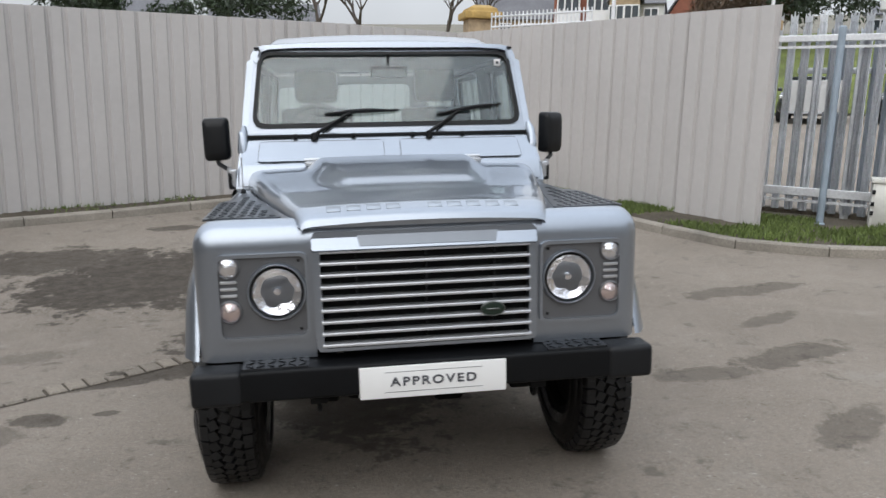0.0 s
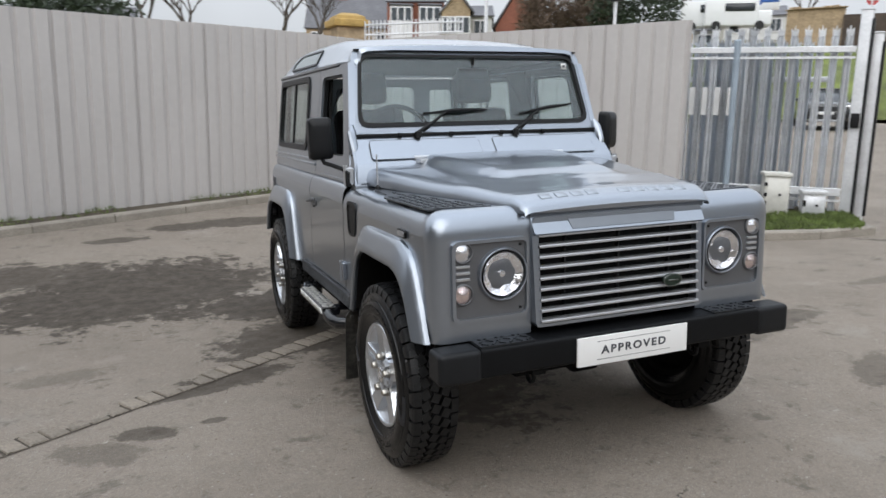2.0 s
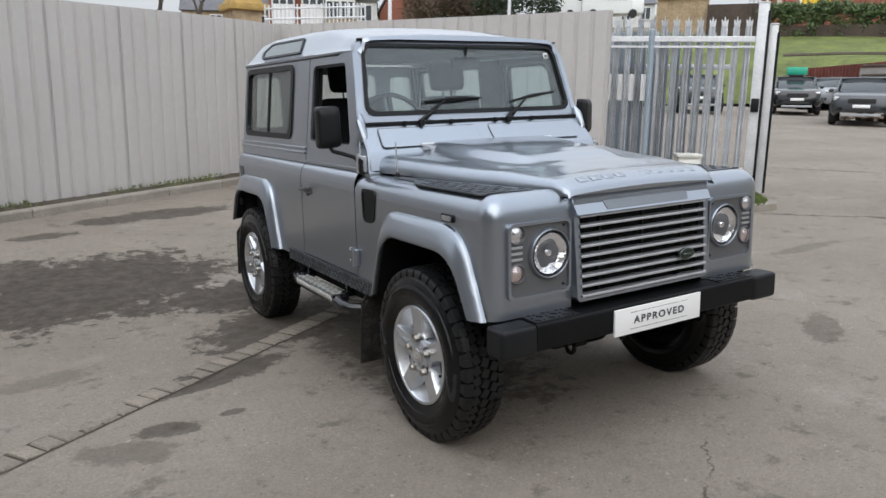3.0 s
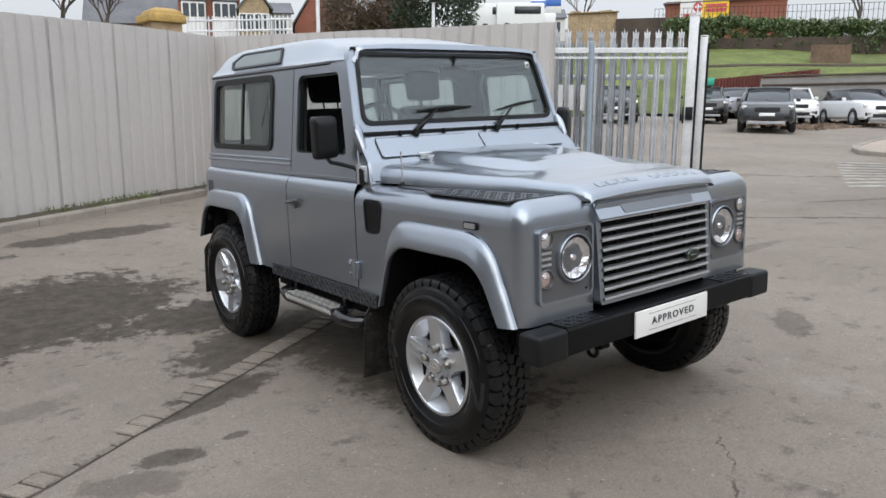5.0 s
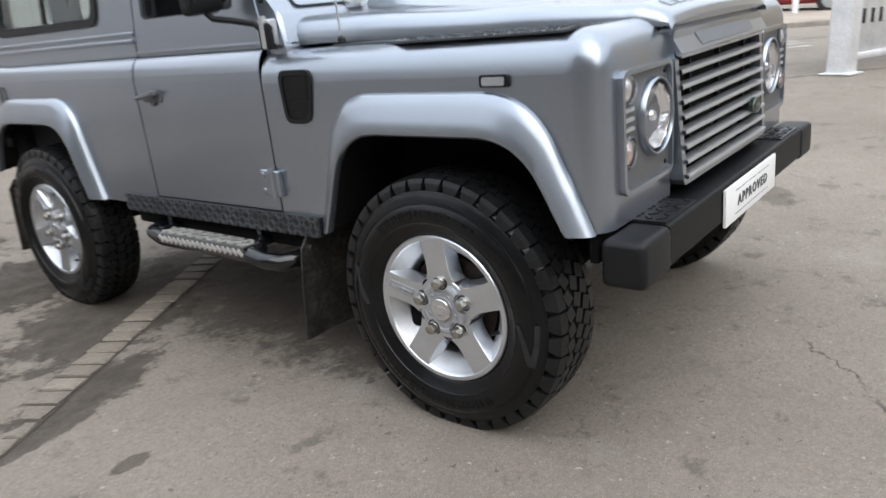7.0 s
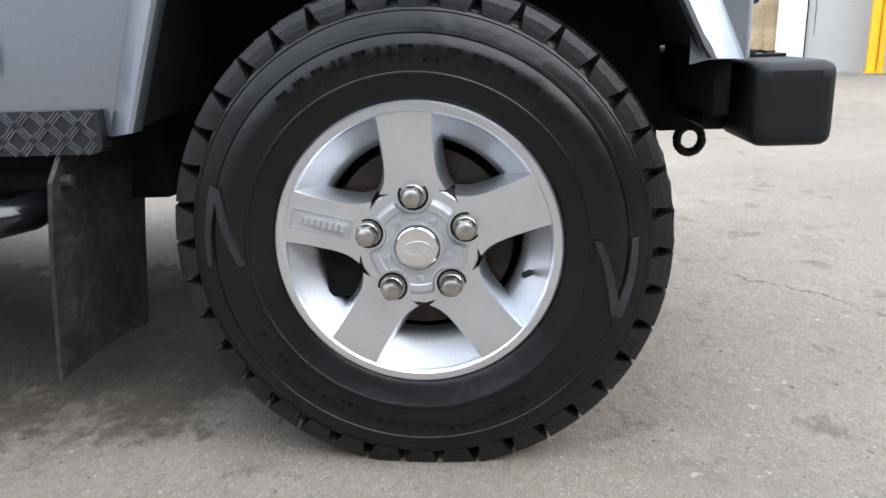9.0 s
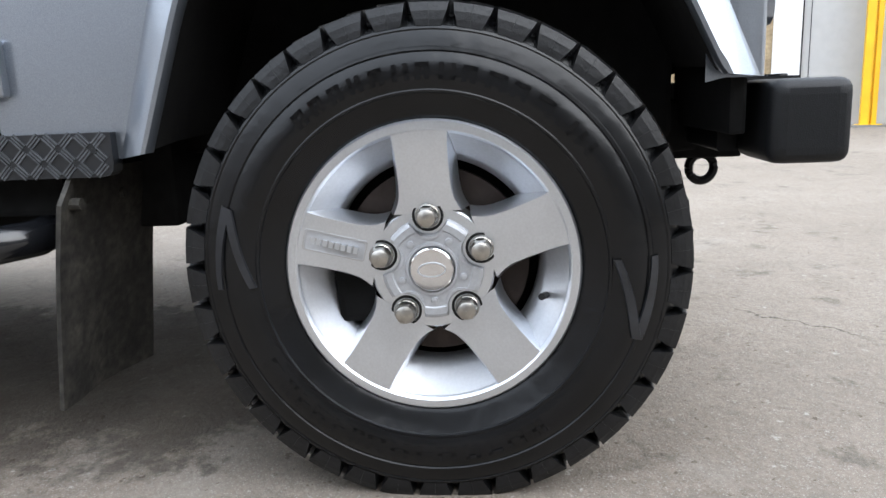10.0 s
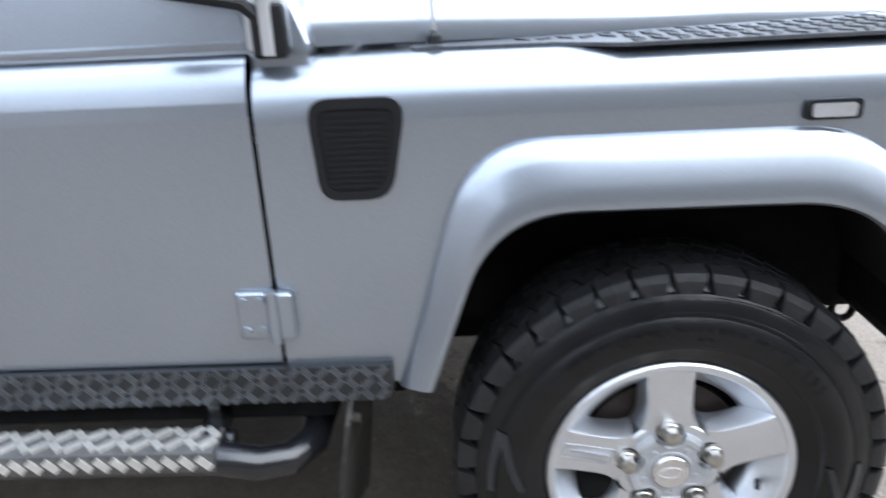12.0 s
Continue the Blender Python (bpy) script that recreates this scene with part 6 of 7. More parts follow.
post = thing("sign_post", (5.285, 4.30, ground_z(5.285, 4.30) + 0.09), "tall blue-grey steel post standing in the grass", "post")
part("shaft", lathe([(-0.05, 0.038), (2.16, 0.038), (2.17, 0.030), (2.17, 0.0005)], 20, "z"), BLUEGREY, post)
part("base_collar", lathe([(-0.04, 0.055), (0.05, 0.055), (0.06, 0.040)], 20, "z"), BLUEGREY, post)


def gate_post(at, w, h, label):
    g = thing("gate_post", (*at, ground_z(*at) + 0.09), label, "gate post", group="gate posts")
    part("shaft", box((-w / 2, -w / 2, -0.1), (w / 2, w / 2, h), 0.008, 2, Matrix.Rotation(radians(-58), 4, "Z")), GALV, g)
    part("cap", box((-w / 2 - 0.008, -w / 2 - 0.008, h), (w / 2 + 0.008, w / 2 + 0.008, h + 0.02), 0.004, 1, Matrix.Rotation(radians(-58), 4, "Z")), GALV, g)
    part("dark_edge", box((w / 2 - 0.004, -w / 2 - 0.01, 0.02), (w / 2 + 0.026, w / 2 - 0.02, h - 0.1), 0.003, 1, Matrix.Rotation(radians(-58), 4, "Z")), BLACK, g, "black strip along one edge")
    return g


gp = gate_post((6.725, 3.70), 0.13, 2.53, "square galvanised gate post with a lock box")
part("lock_box", box((-0.05, -0.105, 1.12), (0.05, -0.06, 1.30), 0.01, 2, Matrix.Rotation(radians(-58), 4, "Z")), BLACK, gp, "dark lock box")
gate_post((6.905, 3.655), 0.12, 2.26, "second galvanised gate post, shorter than its neighbour")
sign = thing("stop_disc", (6.725, 3.66, ground_z(6.7, 3.7) + 2.68), "small red octagonal sign on the gate post", "sign")
RED = mat("red_enamel", (0.50, 0.08, 0.08), 0.4, blotch=(6, 0.08))
oct8 = [(0.068 * math.cos(radians(22.5 + 45 * k)), 0.068 * math.sin(radians(22.5 + 45 * k))) for k in range(8)]
part("plate", slab(oct8, lambda x, z, d: Vector((0.82 * x, -0.57 * x + d, z + 0.06)), 0.006), RED, sign)
part("bar", slab([(-0.045, 0.048), (0.045, 0.048), (0.045, 0.072), (-0.045, 0.072)], lambda x, z, d: Vector((0.82 * x, -0.57 * x - 0.004 + d, z)), 0.003), WHITE, sign)
part("stem", box((-0.012, -0.005, -0.16), (0.012, 0.015, 0.10)), GALV, sign)


def cabinet(at, w, d, h, material, label, rz):
    c = thing("service_cabinet", (*at, ground_z(*at) + 0.105), label, "cabinet", group="service cabinets", rz=rz)
    part("body", box((-w / 2, -d / 2, 0), (w / 2, d / 2, h), 0.012, 2), material, c)
    part("lid", box((-w / 2 - 0.02, -d / 2 - 0.02, h), (w / 2 + 0.02, d / 2 + 0.02, h + 0.05), 0.015, 2), material, c)
    part("door", box((-w / 2 + 0.02, -d / 2 - 0.008, 0.04), (w / 2 - 0.02, -d / 2 + 0.002, h - 0.02), 0.006, 1), material, c)
    for z in (0.15, h * 0.5, h - 0.12):
        part("hinge", box((-w / 2 - 0.004, -d / 2 - 0.016, z), (-w / 2 + 0.03, -d / 2 - 0.004, z + 0.045), 0.003, 1), BLACK, c)
    part("lock", lathe([(-0.02, 0.0005), (-0.02, 0.016), (0, 0.016)], 12, "y", at=(w * 0.1, -d / 2 - 0.006, h * 0.55)), BLACK, c)
    return c


cabinet((5.92, 4.10), 0.30, 0.24, 0.50, CREAM, "cream metal service cabinet on the verge", -36)
cabinet((6.22, 3.78), 0.26, 0.20, 0.30, GALV, "low grey service box on the verge", -36)
CONC = mat("grey_concrete", (0.25, 0.243, 0.23), 0.85, grain=(40, 0.15), blotch=(2, 0.15), bump=(30, 0.01))

# tall steel gate frame across the yard
gf = thing("steel_gate", (7.60, 0.40, ground_z(7.6, 0.40)), "grey sheet-steel gate leaf hung on a thick post", "gate", rz=-16)
part("gate_column", box((-0.12, -0.12, 0), (0.12, 0.12, 2.6), 0.012, 2), GALV, gf)
part("foot_plate", box((-0.18, -0.18, 0), (0.18, 0.18, 0.02), 0.004, 1), GALV, gf)
part("leaf_sheet", box((0.14, -0.02, 0.16), (2.4, 0.02, 2.4), 0.004, 1), GALV, gf, "flat grey sheet")
for z in (0.14, 1.2, 2.36):
    part("leaf_rail", box((0.12, -0.05, z), (2.4, 0.05, z + 0.08), 0.006, 1), GALV, gf)
for k in range(5):
    part("leaf_slot", box((0.36 + k * 0.22, -0.026, 0.55), (0.44 + k * 0.22, -0.018, 0.72), 0.003, 1), BLACK, gf, "dark oval slot")

# white hatching and far kerbed island
for k in range(9):
    s = k / 8
    x, y = 10.45 + 4.5 * s, 2.75 + 2.15 * s
    bm = bmesh.new()
    d = Vector((0.55, -0.83))
    q = Vector((0.83, 0.55))
    pts = [Vector((x, y)) - d * 0.2, Vector((x, y)) + d * (1.6 + 0.5 * s), Vector((x, y)) + d * (1.6 + 0.5 * s) + q * 0.22, Vector((x, y)) - d * 0.2 + q * 0.22]
    grid(bm, [[(p.x, p.y, ground_z(p.x, p.y) + 0.006) for p in pts[:2]], [(p.x, p.y, ground_z(p.x, p.y) + 0.006) for p in (pts[3], pts[2])]])
    bmesh.ops.recalc_face_normals(bm, faces=bm.faces[:])
    tagged(part("hatch_line", bm, LINE), "worn white painted hatching bar on the tarmac", "road marking", kind="structure")
kerb_line("kerb_island", [(26, 7.6), (21.0, 6.9), (18.4, 6.3), (17.3, 5.6), (17.2, 4.9), (18.5, 3.4), (22.0, 0.5)], "pale kerb round a far paved island", 0.12, 0.2)
bm = bmesh.new()
isl = [(17.45, 5.5), (18.5, 6.15), (21.0, 6.75), (26, 7.45), (27, -2), (22.1, 0.75), (18.65, 3.6), (17.4, 5.0)]
face(bm, [(x, y, ground_z(x, y) + 0.11) for x, y in isl])
bmesh.ops.triangulate(bm, faces=bm.faces[:])
bmesh.ops.recalc_face_normals(bm, faces=bm.faces[:])
PAVE = mat("pinkish_paving", (0.33, 0.275, 0.225), 0.85, grain=(20, 0.2), blotch=(0.7, 0.15))
tagged(part("island_paving", bm, PAVE), "pinkish paved island beyond the yard", "pavement", kind="structure")

# building with a white column and a yellow guard post across the yard
F0 = Vector((8.281, -4.756))
ft = Vector((-0.34, -0.94)).normalized()
fang = math.atan2(ft.y, ft.x)
fm = Matrix.Translation((F0.x, F0.y, 0.37)) @ Matrix.Rotation(fang, 4, "Z")
STONE = mat("buff_sandstone", (0.40, 0.31, 0.19), 0.85, grain=(30, 0.2), blotch=(3, 0.25), bump=(25, 0.01), vary=0.15)
WPAINT = mat("white_painted_steel", (0.78, 0.78, 0.78), 0.4, blotch=(2, 0.05))
DOORGREY = mat("grey_roller_door", (0.46, 0.46, 0.455), 0.5, 0.1, grain=(10, 0.04), blotch=(0.8, 0.06))
YELLOW = mat("yellow_guard_paint", (0.80, 0.50, 0.02), 0.4, blotch=(6, 0.1))
wall = thing("wall_south", (0, 0, 0), "workshop front with stone, a white column and a grey shutter", "building", kind="structure")
for row in range(16):
    for k in range(5):
        x0 = -3.20 + k * 0.44 + (0.22 if row % 2 else 0)
        part("stone_block", box((x0, 0.02, row * 0.30 + 0.004), (min(x0 + 0.432, -1.064), 0.30, row * 0.30 + 0.295), 0.008, 1, fm), STONE, wall, smooth=False)
part("mortar", box((-3.22, 0.032, -0.3), (-1.07, 0.28, 4.8), 0, 1, fm), CONC, wall)
part("column", box((-1.064, -0.02, -0.3), (-0.735, 0.25, 4.7), 0.008, 2, fm), WPAINT, wall, "white steel column")
# the shutter runs on and up out of view to block the low sky
part("shutter", box((-0.735, 0.05, 0.03), (9.0, 0.10, 4.6), 0.004, 1, fm), DOORGREY, wall, "grey flat shutter, its unseen length added to block low sky")
part("shutter_edge", box((-0.733, 0.03, 0.03), (-0.710, 0.06, 4.2), 0.002, 1, fm), BLACK, wall)
part("shutter_seam", box((-0.625, 0.046, 0.5), (-0.616, 0.052, 4.2), 0.0, 1, fm), BLACK, wall)
part("threshold", box((-0.735, -0.35, -0.3), (9.0, 0.12, 0.012), 0.003, 1, fm), CONC, wall, "pale threshold strip")
guard = thing("guard_post", (0, 0, 0), "yellow painted steel guard post before the shutter", "guard post")
gx = 0.0
part("upright", box((gx, -0.26, 0), (gx + 0.085, -0.10, 3.6), 0.006, 1, fm), YELLOW, guard)
part("flange", box((gx + 0.125, -0.21, 0), (gx + 0.175, -0.08, 3.6), 0.006, 1, fm), YELLOW, guard)
part("web", box((gx + 0.08, -0.18, 0), (gx + 0.13, -0.13, 3.6), 0.0, 1, fm), YELLOW, guard)
part("foot", box((gx - 0.05, -0.32, -0.1), (gx + 0.23, -0.03, 0.02), 0.003, 1, fm), YELLOW, guard)

# unseen walls added behind and beside the camera, closing off low sky light
BLOCKWALL = mat("dark_blocker_face", (0.20, 0.185, 0.165), 0.9, grain=(6, 0.25), blotch=(0.6, 0.25))
for name, lo, hi, label in (("wall_west", (-8.8, -19.0), (-8.2, 3.4), "unseen plain dark wall added beside the yard to block light"), ("wall_back", (-8.2, -19.0), (14.0, -18.4), "unseen plain dark wall added behind the yard to block light")):
    w = thing(name, (lo[0], lo[1], 0), label, "wall", kind="structure")
    part("wall_face", box((0, 0, -0.2), (hi[0] - lo[0], hi[1] - lo[1], 5.2), 0.02, 1), BLOCKWALL, w)
    part("coping", box((-0.08, -0.08, 5.2), (hi[0] - lo[0] + 0.08, hi[1] - lo[1] + 0.08, 5.38), 0.03, 1), CONC, w)


# ---------- beyond the yard ----------
def far(b, d, z=0.0):
    """A far place by its bearing in degrees and its distance."""
    return Vector((-2.72 + d * math.sin(radians(b)), -2.42 + d * math.cos(radians(b)), z))


def high(b, d, slope):
    return far(b, d, 1.476 + (slope + tilt(b)) * d)


CAR_GREY = mat("dark_grey_car_paint", (0.045, 0.05, 0.056), 0.3, 0.5, coat=0.8, blotch=(2, 0.05))
CAR_BLACK = mat("black_car_paint", (0.012, 0.013, 0.015), 0.25, 0.2, coat=0.8, blotch=(2, 0.05))
CAR_WHITE = mat("white_car_paint", (0.74, 0.75, 0.76), 0.3, 0.0, coat=0.8, blotch=(2, 0.03))
CAR_SILVER = mat("pale_grey_car_paint", (0.30, 0.31, 0.33), 0.3, 0.6, coat=0.8, blotch=(2, 0.05))
CAR_RED = mat("deep_red_car_paint", (0.20, 0.012, 0.016), 0.3, 0.2, coat=0.8, blotch=(2, 0.05))
CAR_GLASS = mat("dark_car_glass", (0.03, 0.035, 0.04), 0.06, 0.0, blotch=(3, 0.2))
CAR_TYRE = mat("car_tyre", (0.014, 0.014, 0.015), 0.7, 0.0, grain=(60, 0.2), blotch=(5, 0.2))


def suv(at, heading, paint, roof_paint, label):
    """A modern off-road estate that faces its own -y."""
    c = thing("parked_car", (at[0], at[1], ground_z(*at[:2])), label, "car", group="parked cars", rz=heading)

    def loft(stations, sec):
        bm = bmesh.new()
        vs = grid(bm, [[Vector((sx, y, z)) for sx, z in sec(*st)] for y, *st in stations])
        bm.faces.new(vs[0]), bm.faces.new(vs[-1][::-1])
        bmesh.ops.recalc_face_normals(bm, faces=bm.faces[:])
        return bm

    def body_sec(hw, z0, z1):
        right = [(hw * 0.90, z0), (hw, z0 + 0.10), (hw * 1.0, z0 + 0.35), (hw * 0.985, z1 - 0.16), (hw * 0.95, z1 - 0.05), (hw * 0.86, z1)]
        return [(-x, z) for x, z in right] + [(0, z1 + 0.012)] + right[::-1]
    part("body", loft([(-2.20, 0.74, 0.40, 0.86), (-2.13, 0.84, 0.30, 0.96), (-1.95, 0.92, 0.28, 1.02), (-1.5, 0.95, 0.28, 1.07), (-0.95, 0.95, 0.28, 1.12), (0.4, 0.95, 0.28, 1.13), (1.7, 0.95, 0.28, 1.14), (2.05, 0.92, 0.30, 1.12), (2.18, 0.85, 0.36, 1.05)], body_sec), paint, c)

    def cab_sec(hw, z0, z1):
        right = [(hw, z0), (hw * 0.97, z0 + (z1 - z0) * 0.4), (hw * 0.87, z1 - 0.03), (hw * 0.80, z1)]
        return [(-x, z) for x, z in right] + [(0, z1 + 0.02)] + right[::-1]
    part("window_band", loft([(-1.02, 0.86, 1.09, 1.11), (-0.25, 0.86, 1.09, 1.58), (1.55, 0.86, 1.10, 1.60), (2.02, 0.84, 1.09, 1.22)], cab_sec), CAR_GLASS, c, "dark tinted windows")
    part("roof", loft([(-0.30, 0.845, 1.555, 1.605), (-0.1, 0.85, 1.56, 1.635), (1.3, 0.85, 1.565, 1.655), (1.85, 0.82, 1.52, 1.62)], lambda hw, z0, z1: [(-hw * 0.90, z0), (-hw * 0.86, z1 - 0.02), (-hw * 0.7, z1), (0, z1 + 0.012), (hw * 0.7, z1), (hw * 0.86, z1 - 0.02), (hw * 0.90, z0)]), roof_paint, c)
    for s in (-1, 1):
        part("screen_pillar", tube([(s * 0.83, -1.0, 1.10), (s * 0.76, -0.28, 1.59)], 0.035, 6), roof_paint, c)
        part("door_mirror", box((min(s * 0.95, s * 1.10), -0.72, 1.08), (max(s * 0.95, s * 1.10), -0.60, 1.22), 0.03, 2), paint, c)
        part("headlamp", box((min(s * 0.45, s * 0.86), -2.165, 0.80), (max(s * 0.45, s * 0.86), -2.05, 0.92), 0.02, 2), REFLECT, c, "slim clear headlamp")
        part("fog_lamp_recess", box((min(s * 0.55, s * 0.80), -2.20, 0.44), (max(s * 0.55, s * 0.80), -2.10, 0.58), 0.02, 2), CAR_TYRE, c)
        for y in (-1.38, 1.36):
            w = part("wheel", lathe([(-0.10, 0.24), (-0.12, 0.26), (-0.12, 0.33), (-0.09, 0.36), (0.09, 0.36), (0.12, 0.33), (0.12, 0.26), (0.10, 0.24)], 28, "x", at=(s * 0.86, y, 0.36)), CAR_TYRE, c, "black tyre on an alloy rim")
            bm = lathe([(-0.05, 0.245), (-0.06, 0.225), (-0.04, 0.05), (-0.05, 0.0005)] if s < 0 else [(0.05, 0.245), (0.06, 0.225), (0.04, 0.05), (0.05, 0.0005)], 20, "x", at=(s * 0.90, y, 0.36))
            part("rim", bm, ALLOY_DULL, w, "alloy rim")
            part("wheel_well", lathe([(s * 0.80, 0.40), (s * 0.955, 0.40), (s * 0.957, 0.36)], 28, "x", at=(0, y, 0.37)), CAR_TYRE, c)
    part("grille", box((-0.42, -2.215, 0.70), (0.42, -2.12, 0.86), 0.02, 2), CAR_TYRE, c, "black grille")
    part("lower_grille", box((-0.50, -2.215, 0.40), (0.50, -2.10, 0.52), 0.02, 2), CAR_TYRE, c, "black lower grille")
    part("number_plate", box((-0.26, -2.228, 0.55), (0.26, -2.19, 0.66), 0.006, 1), PLATE, c, "blank white plate")
    part("skid_plate", box((-0.6, -2.19, 0.28), (0.6, -2.02, 0.37), 0.02, 2), ALLOY_DULL, c)
    return c


def facing(p, extra):
    """Heading that turns a car's front towards the yard, and some degrees more."""
    dx, dy = -2.7 - p[0], -2.4 - p[1]
    return math.degrees(math.atan2(dy, dx)) + 90 + extra


for p, extra, paint, roof, label in (
        ((25.2, 12.2), 0, CAR_GREY, CAR_GREY, "dark grey parked off-road estate with a white blank plate"),
        ((32.0, 14.75), 10, CAR_WHITE, CAR_WHITE, "white parked off-road estate behind a grey one"),
        ((33.2, 12.1), 26, CAR_WHITE, CAR_BLACK, "white parked off-road estate with a black roof"),
        ((29.3, 17.5), 4, CAR_BLACK, CAR_BLACK, "black parked off-road estate with a green board on its roof"),
        ((35.8, 19.6), -24, CAR_SILVER, CAR_SILVER, "pale grey parked car in the second row"),
        ((25.5, 19.8), 6, CAR_BLACK, CAR_BLACK, "black parked car behind the palisade"),
        ((21.6, 21.4), 4, CAR_GREY, CAR_GREY, "dark grey parked car behind the palisade"),
        ((18.4, 22.6), 0, CAR_BLACK, CAR_BLACK, "black parked car behind the palisade"),
        ((39.5, 15.2), 20, CAR_GREY, CAR_GREY, "dark parked car behind the white ones"),
        ((25.0, 5.0), 84, CAR_RED, CAR_BLACK, "deep red parked car seen side-on behind bollards")):
    suv(p, facing(p, extra), paint, roof, label)
SIGNGREEN = mat("green_roof_board", (0.02, 0.35, 0.22), 0.5, blotch=(5, 0.1))
zg = ground_z(29.3, 17.5) + 1.66
rb = thing("roof_board", (29.3, 17.5, zg), "small green board on a car roof", "sign", rz=facing((29.3, 17.5), 4))
part("board", box((-0.42, -0.25, 0.02), (0.42, -0.20, 0.36), 0.01, 1), SIGNGREEN, rb)
part("foot", box((-0.30, -0.30, -0.02), (0.30, -0.12, 0.03), 0.008, 1), CAR_TYRE, rb)


def bollard(at):
    b = thing("bollard", (*at, ground_z(*at)), "grey steel bollard before a red car", "bollard", group="bollards")
    part("shaft", lathe([(0, 0.09), (0.85, 0.09), (0.92, 0.06), (0.94, 0.0005)], 20, "z"), GALV, b)
    part("base_plate", lathe([(0, 0.14), (0.02, 0.14), (0.03, 0.095)], 20, "z"), GALV, b)


bollard((22.6, 5.6)), bollard((22.9, 4.2))

# hill, grass bank, retaining wall
FIELD = mat("bank_grass", (0.108, 0.132, 0.026), 0.85, grain=(3, 0.35), blotch=(0.45, 0.45), bump=(8, 0.05))
HILL = mat("far_ground", (0.17, 0.155, 0.12), 0.9, grain=(3, 0.2), blotch=(0.15, 0.3))
FENCEBROWN = mat("red_brown_boards", (0.15, 0.045, 0.035), 0.8, grain=(12, 0.2), blotch=(1, 0.2), vary=0.15)
BRICK = mat("red_brick", (0.25, 0.095, 0.06), 0.85, grain=(12, 0.2), blotch=(0.8, 0.2))
BLOCK = mat("weathered_dark_brick", (0.15, 0.10, 0.07), 0.85, grain=(8, 0.3), blotch=(1.2, 0.3))
BROWNWALL = mat("dark_brown_wall", (0.07, 0.052, 0.04), 0.85, grain=(8, 0.3), blotch=(0.8, 0.3))
SAND = mat("far_sandstone", (0.36, 0.27, 0.17), 0.9, grain=(6, 0.3), blotch=(0.9, 0.25), bump=(4, 0.05))
SLATE = mat("grey_slate", (0.12, 0.12, 0.13), 0.7, grain=(5, 0.2), blotch=(0.6, 0.2))
RENDERW = mat("pale_render", (0.62, 0.62, 0.60), 0.8, grain=(3, 0.08), blotch=(0.5, 0.1))
PANE = mat("dark_window_pane", (0.05, 0.06, 0.07), 0.1, blotch=(2, 0.3))
LEAF = mat("hedge_leaf", (0.085, 0.125, 0.045), 0.55, vary=0.6, island=True)
LEAF_DARK = mat("dark_evergreen_leaf", (0.022, 0.036, 0.016), 0.7, vary=0.5, island=True)
TWIG = mat("brown_twig", (0.105, 0.072, 0.05), 0.9, vary=0.35, island=True)
BARK = mat("bare_bark", (0.075, 0.06, 0.05), 0.9, grain=(12, 0.3), blotch=(2, 0.2))


def bank_slope(b, d):
    edge = lerp_table([(57, 0.0725), (60, 0.071), (69.5, 0.057), (80, 0.05)], b)
    foot = lerp_table([(50, 0.045), (60, 0.0465), (70, 0.042), (80, 0.03)], b)
    rise = lerp_table([(20, 0.085), (45, 0.085), (57, 0.0725), (70, edge), (80, 0.05)], b)
    return lerp_table([(44, -0.005), (46, 0.015), (51, foot), (64, edge if b > 56 else rise), (90, rise + 0.005), (400, rise + 0.02)], d)


bm = bmesh.new()
bs = [-40 + 3 * k for k in range(32)] + [54 + k for k in range(30)]
grid(bm, [[high(b, d, bank_slope(b, d)) for b in bs] for d in (64.1, 70, 80, 90, 130, 200, 400)])
bmesh.ops.recalc_face_normals(bm, faces=bm.faces[:])
tagged(part("hill", bm, HILL), "pale rising ground under the far houses", "hill", kind="structure")
bm = bmesh.new()
grid(bm, [[high(b, d, bank_slope(b, d)) for b in bs] for d in (44, 46, 48.5, 51, 54, 57, 60, 64.1)])
bmesh.ops.recalc_face_normals(bm, faces=bm.faces[:])
tagged(part("grass_bank", bm, FIELD), "green grass bank rising to a hedge", "bank", kind="structure")
for b0, b1, s0, s1, d in ((57, 70, 0.0505, 0.045, 54.0),):
    e = thing("edging", high(b0, d, s0), "thin stone edging across the grass bank", "edging", kind="structure")
    pts = [high(b0 + (b1 - b0) * k / 12, d, bank_slope(b0 + (b1 - b0) * k / 12, d)) - high(b0, d, s0) for k in range(13)]
    part("edging_stone", tube(pts, 0.16, 6), BROWNWALL, e)


def run_wall(name, b0, b1, d, s0, s1, material, label, category, thick=0.3, low=None):
    """A straight wall between two bearings; s0 and s1: slopes of its top at both ends."""
    p, q = high(b0, d, s0), high(b1, d, s1)
    w = thing(name, (p.x, p.y, 0), label, category, kind="structure")
    z0 = low if low is not None else (0.5, 0.5)
    u = (q - p)
    u.z = 0
    n = Vector((u.y, -u.x, 0)).normalized() * thick
    bm = bmesh.new()
    vs = [[Vector((a.x - p.x, a.y - p.y, z)) + o for z, o in ((zl, Vector()), (a.z, Vector()), (a.z, -n), (zl, -n))] for a, zl in ((p, z0[0]), (q, z0[1]))]
    g = grid(bm, vs, close_v=True)
    bm.faces.new(g[0]), bm.faces.new(g[1][::-1])
    bmesh.ops.recalc_face_normals(bm, faces=bm.faces[:])
    part("wall_face", bm, material, w)
    return w, p, q


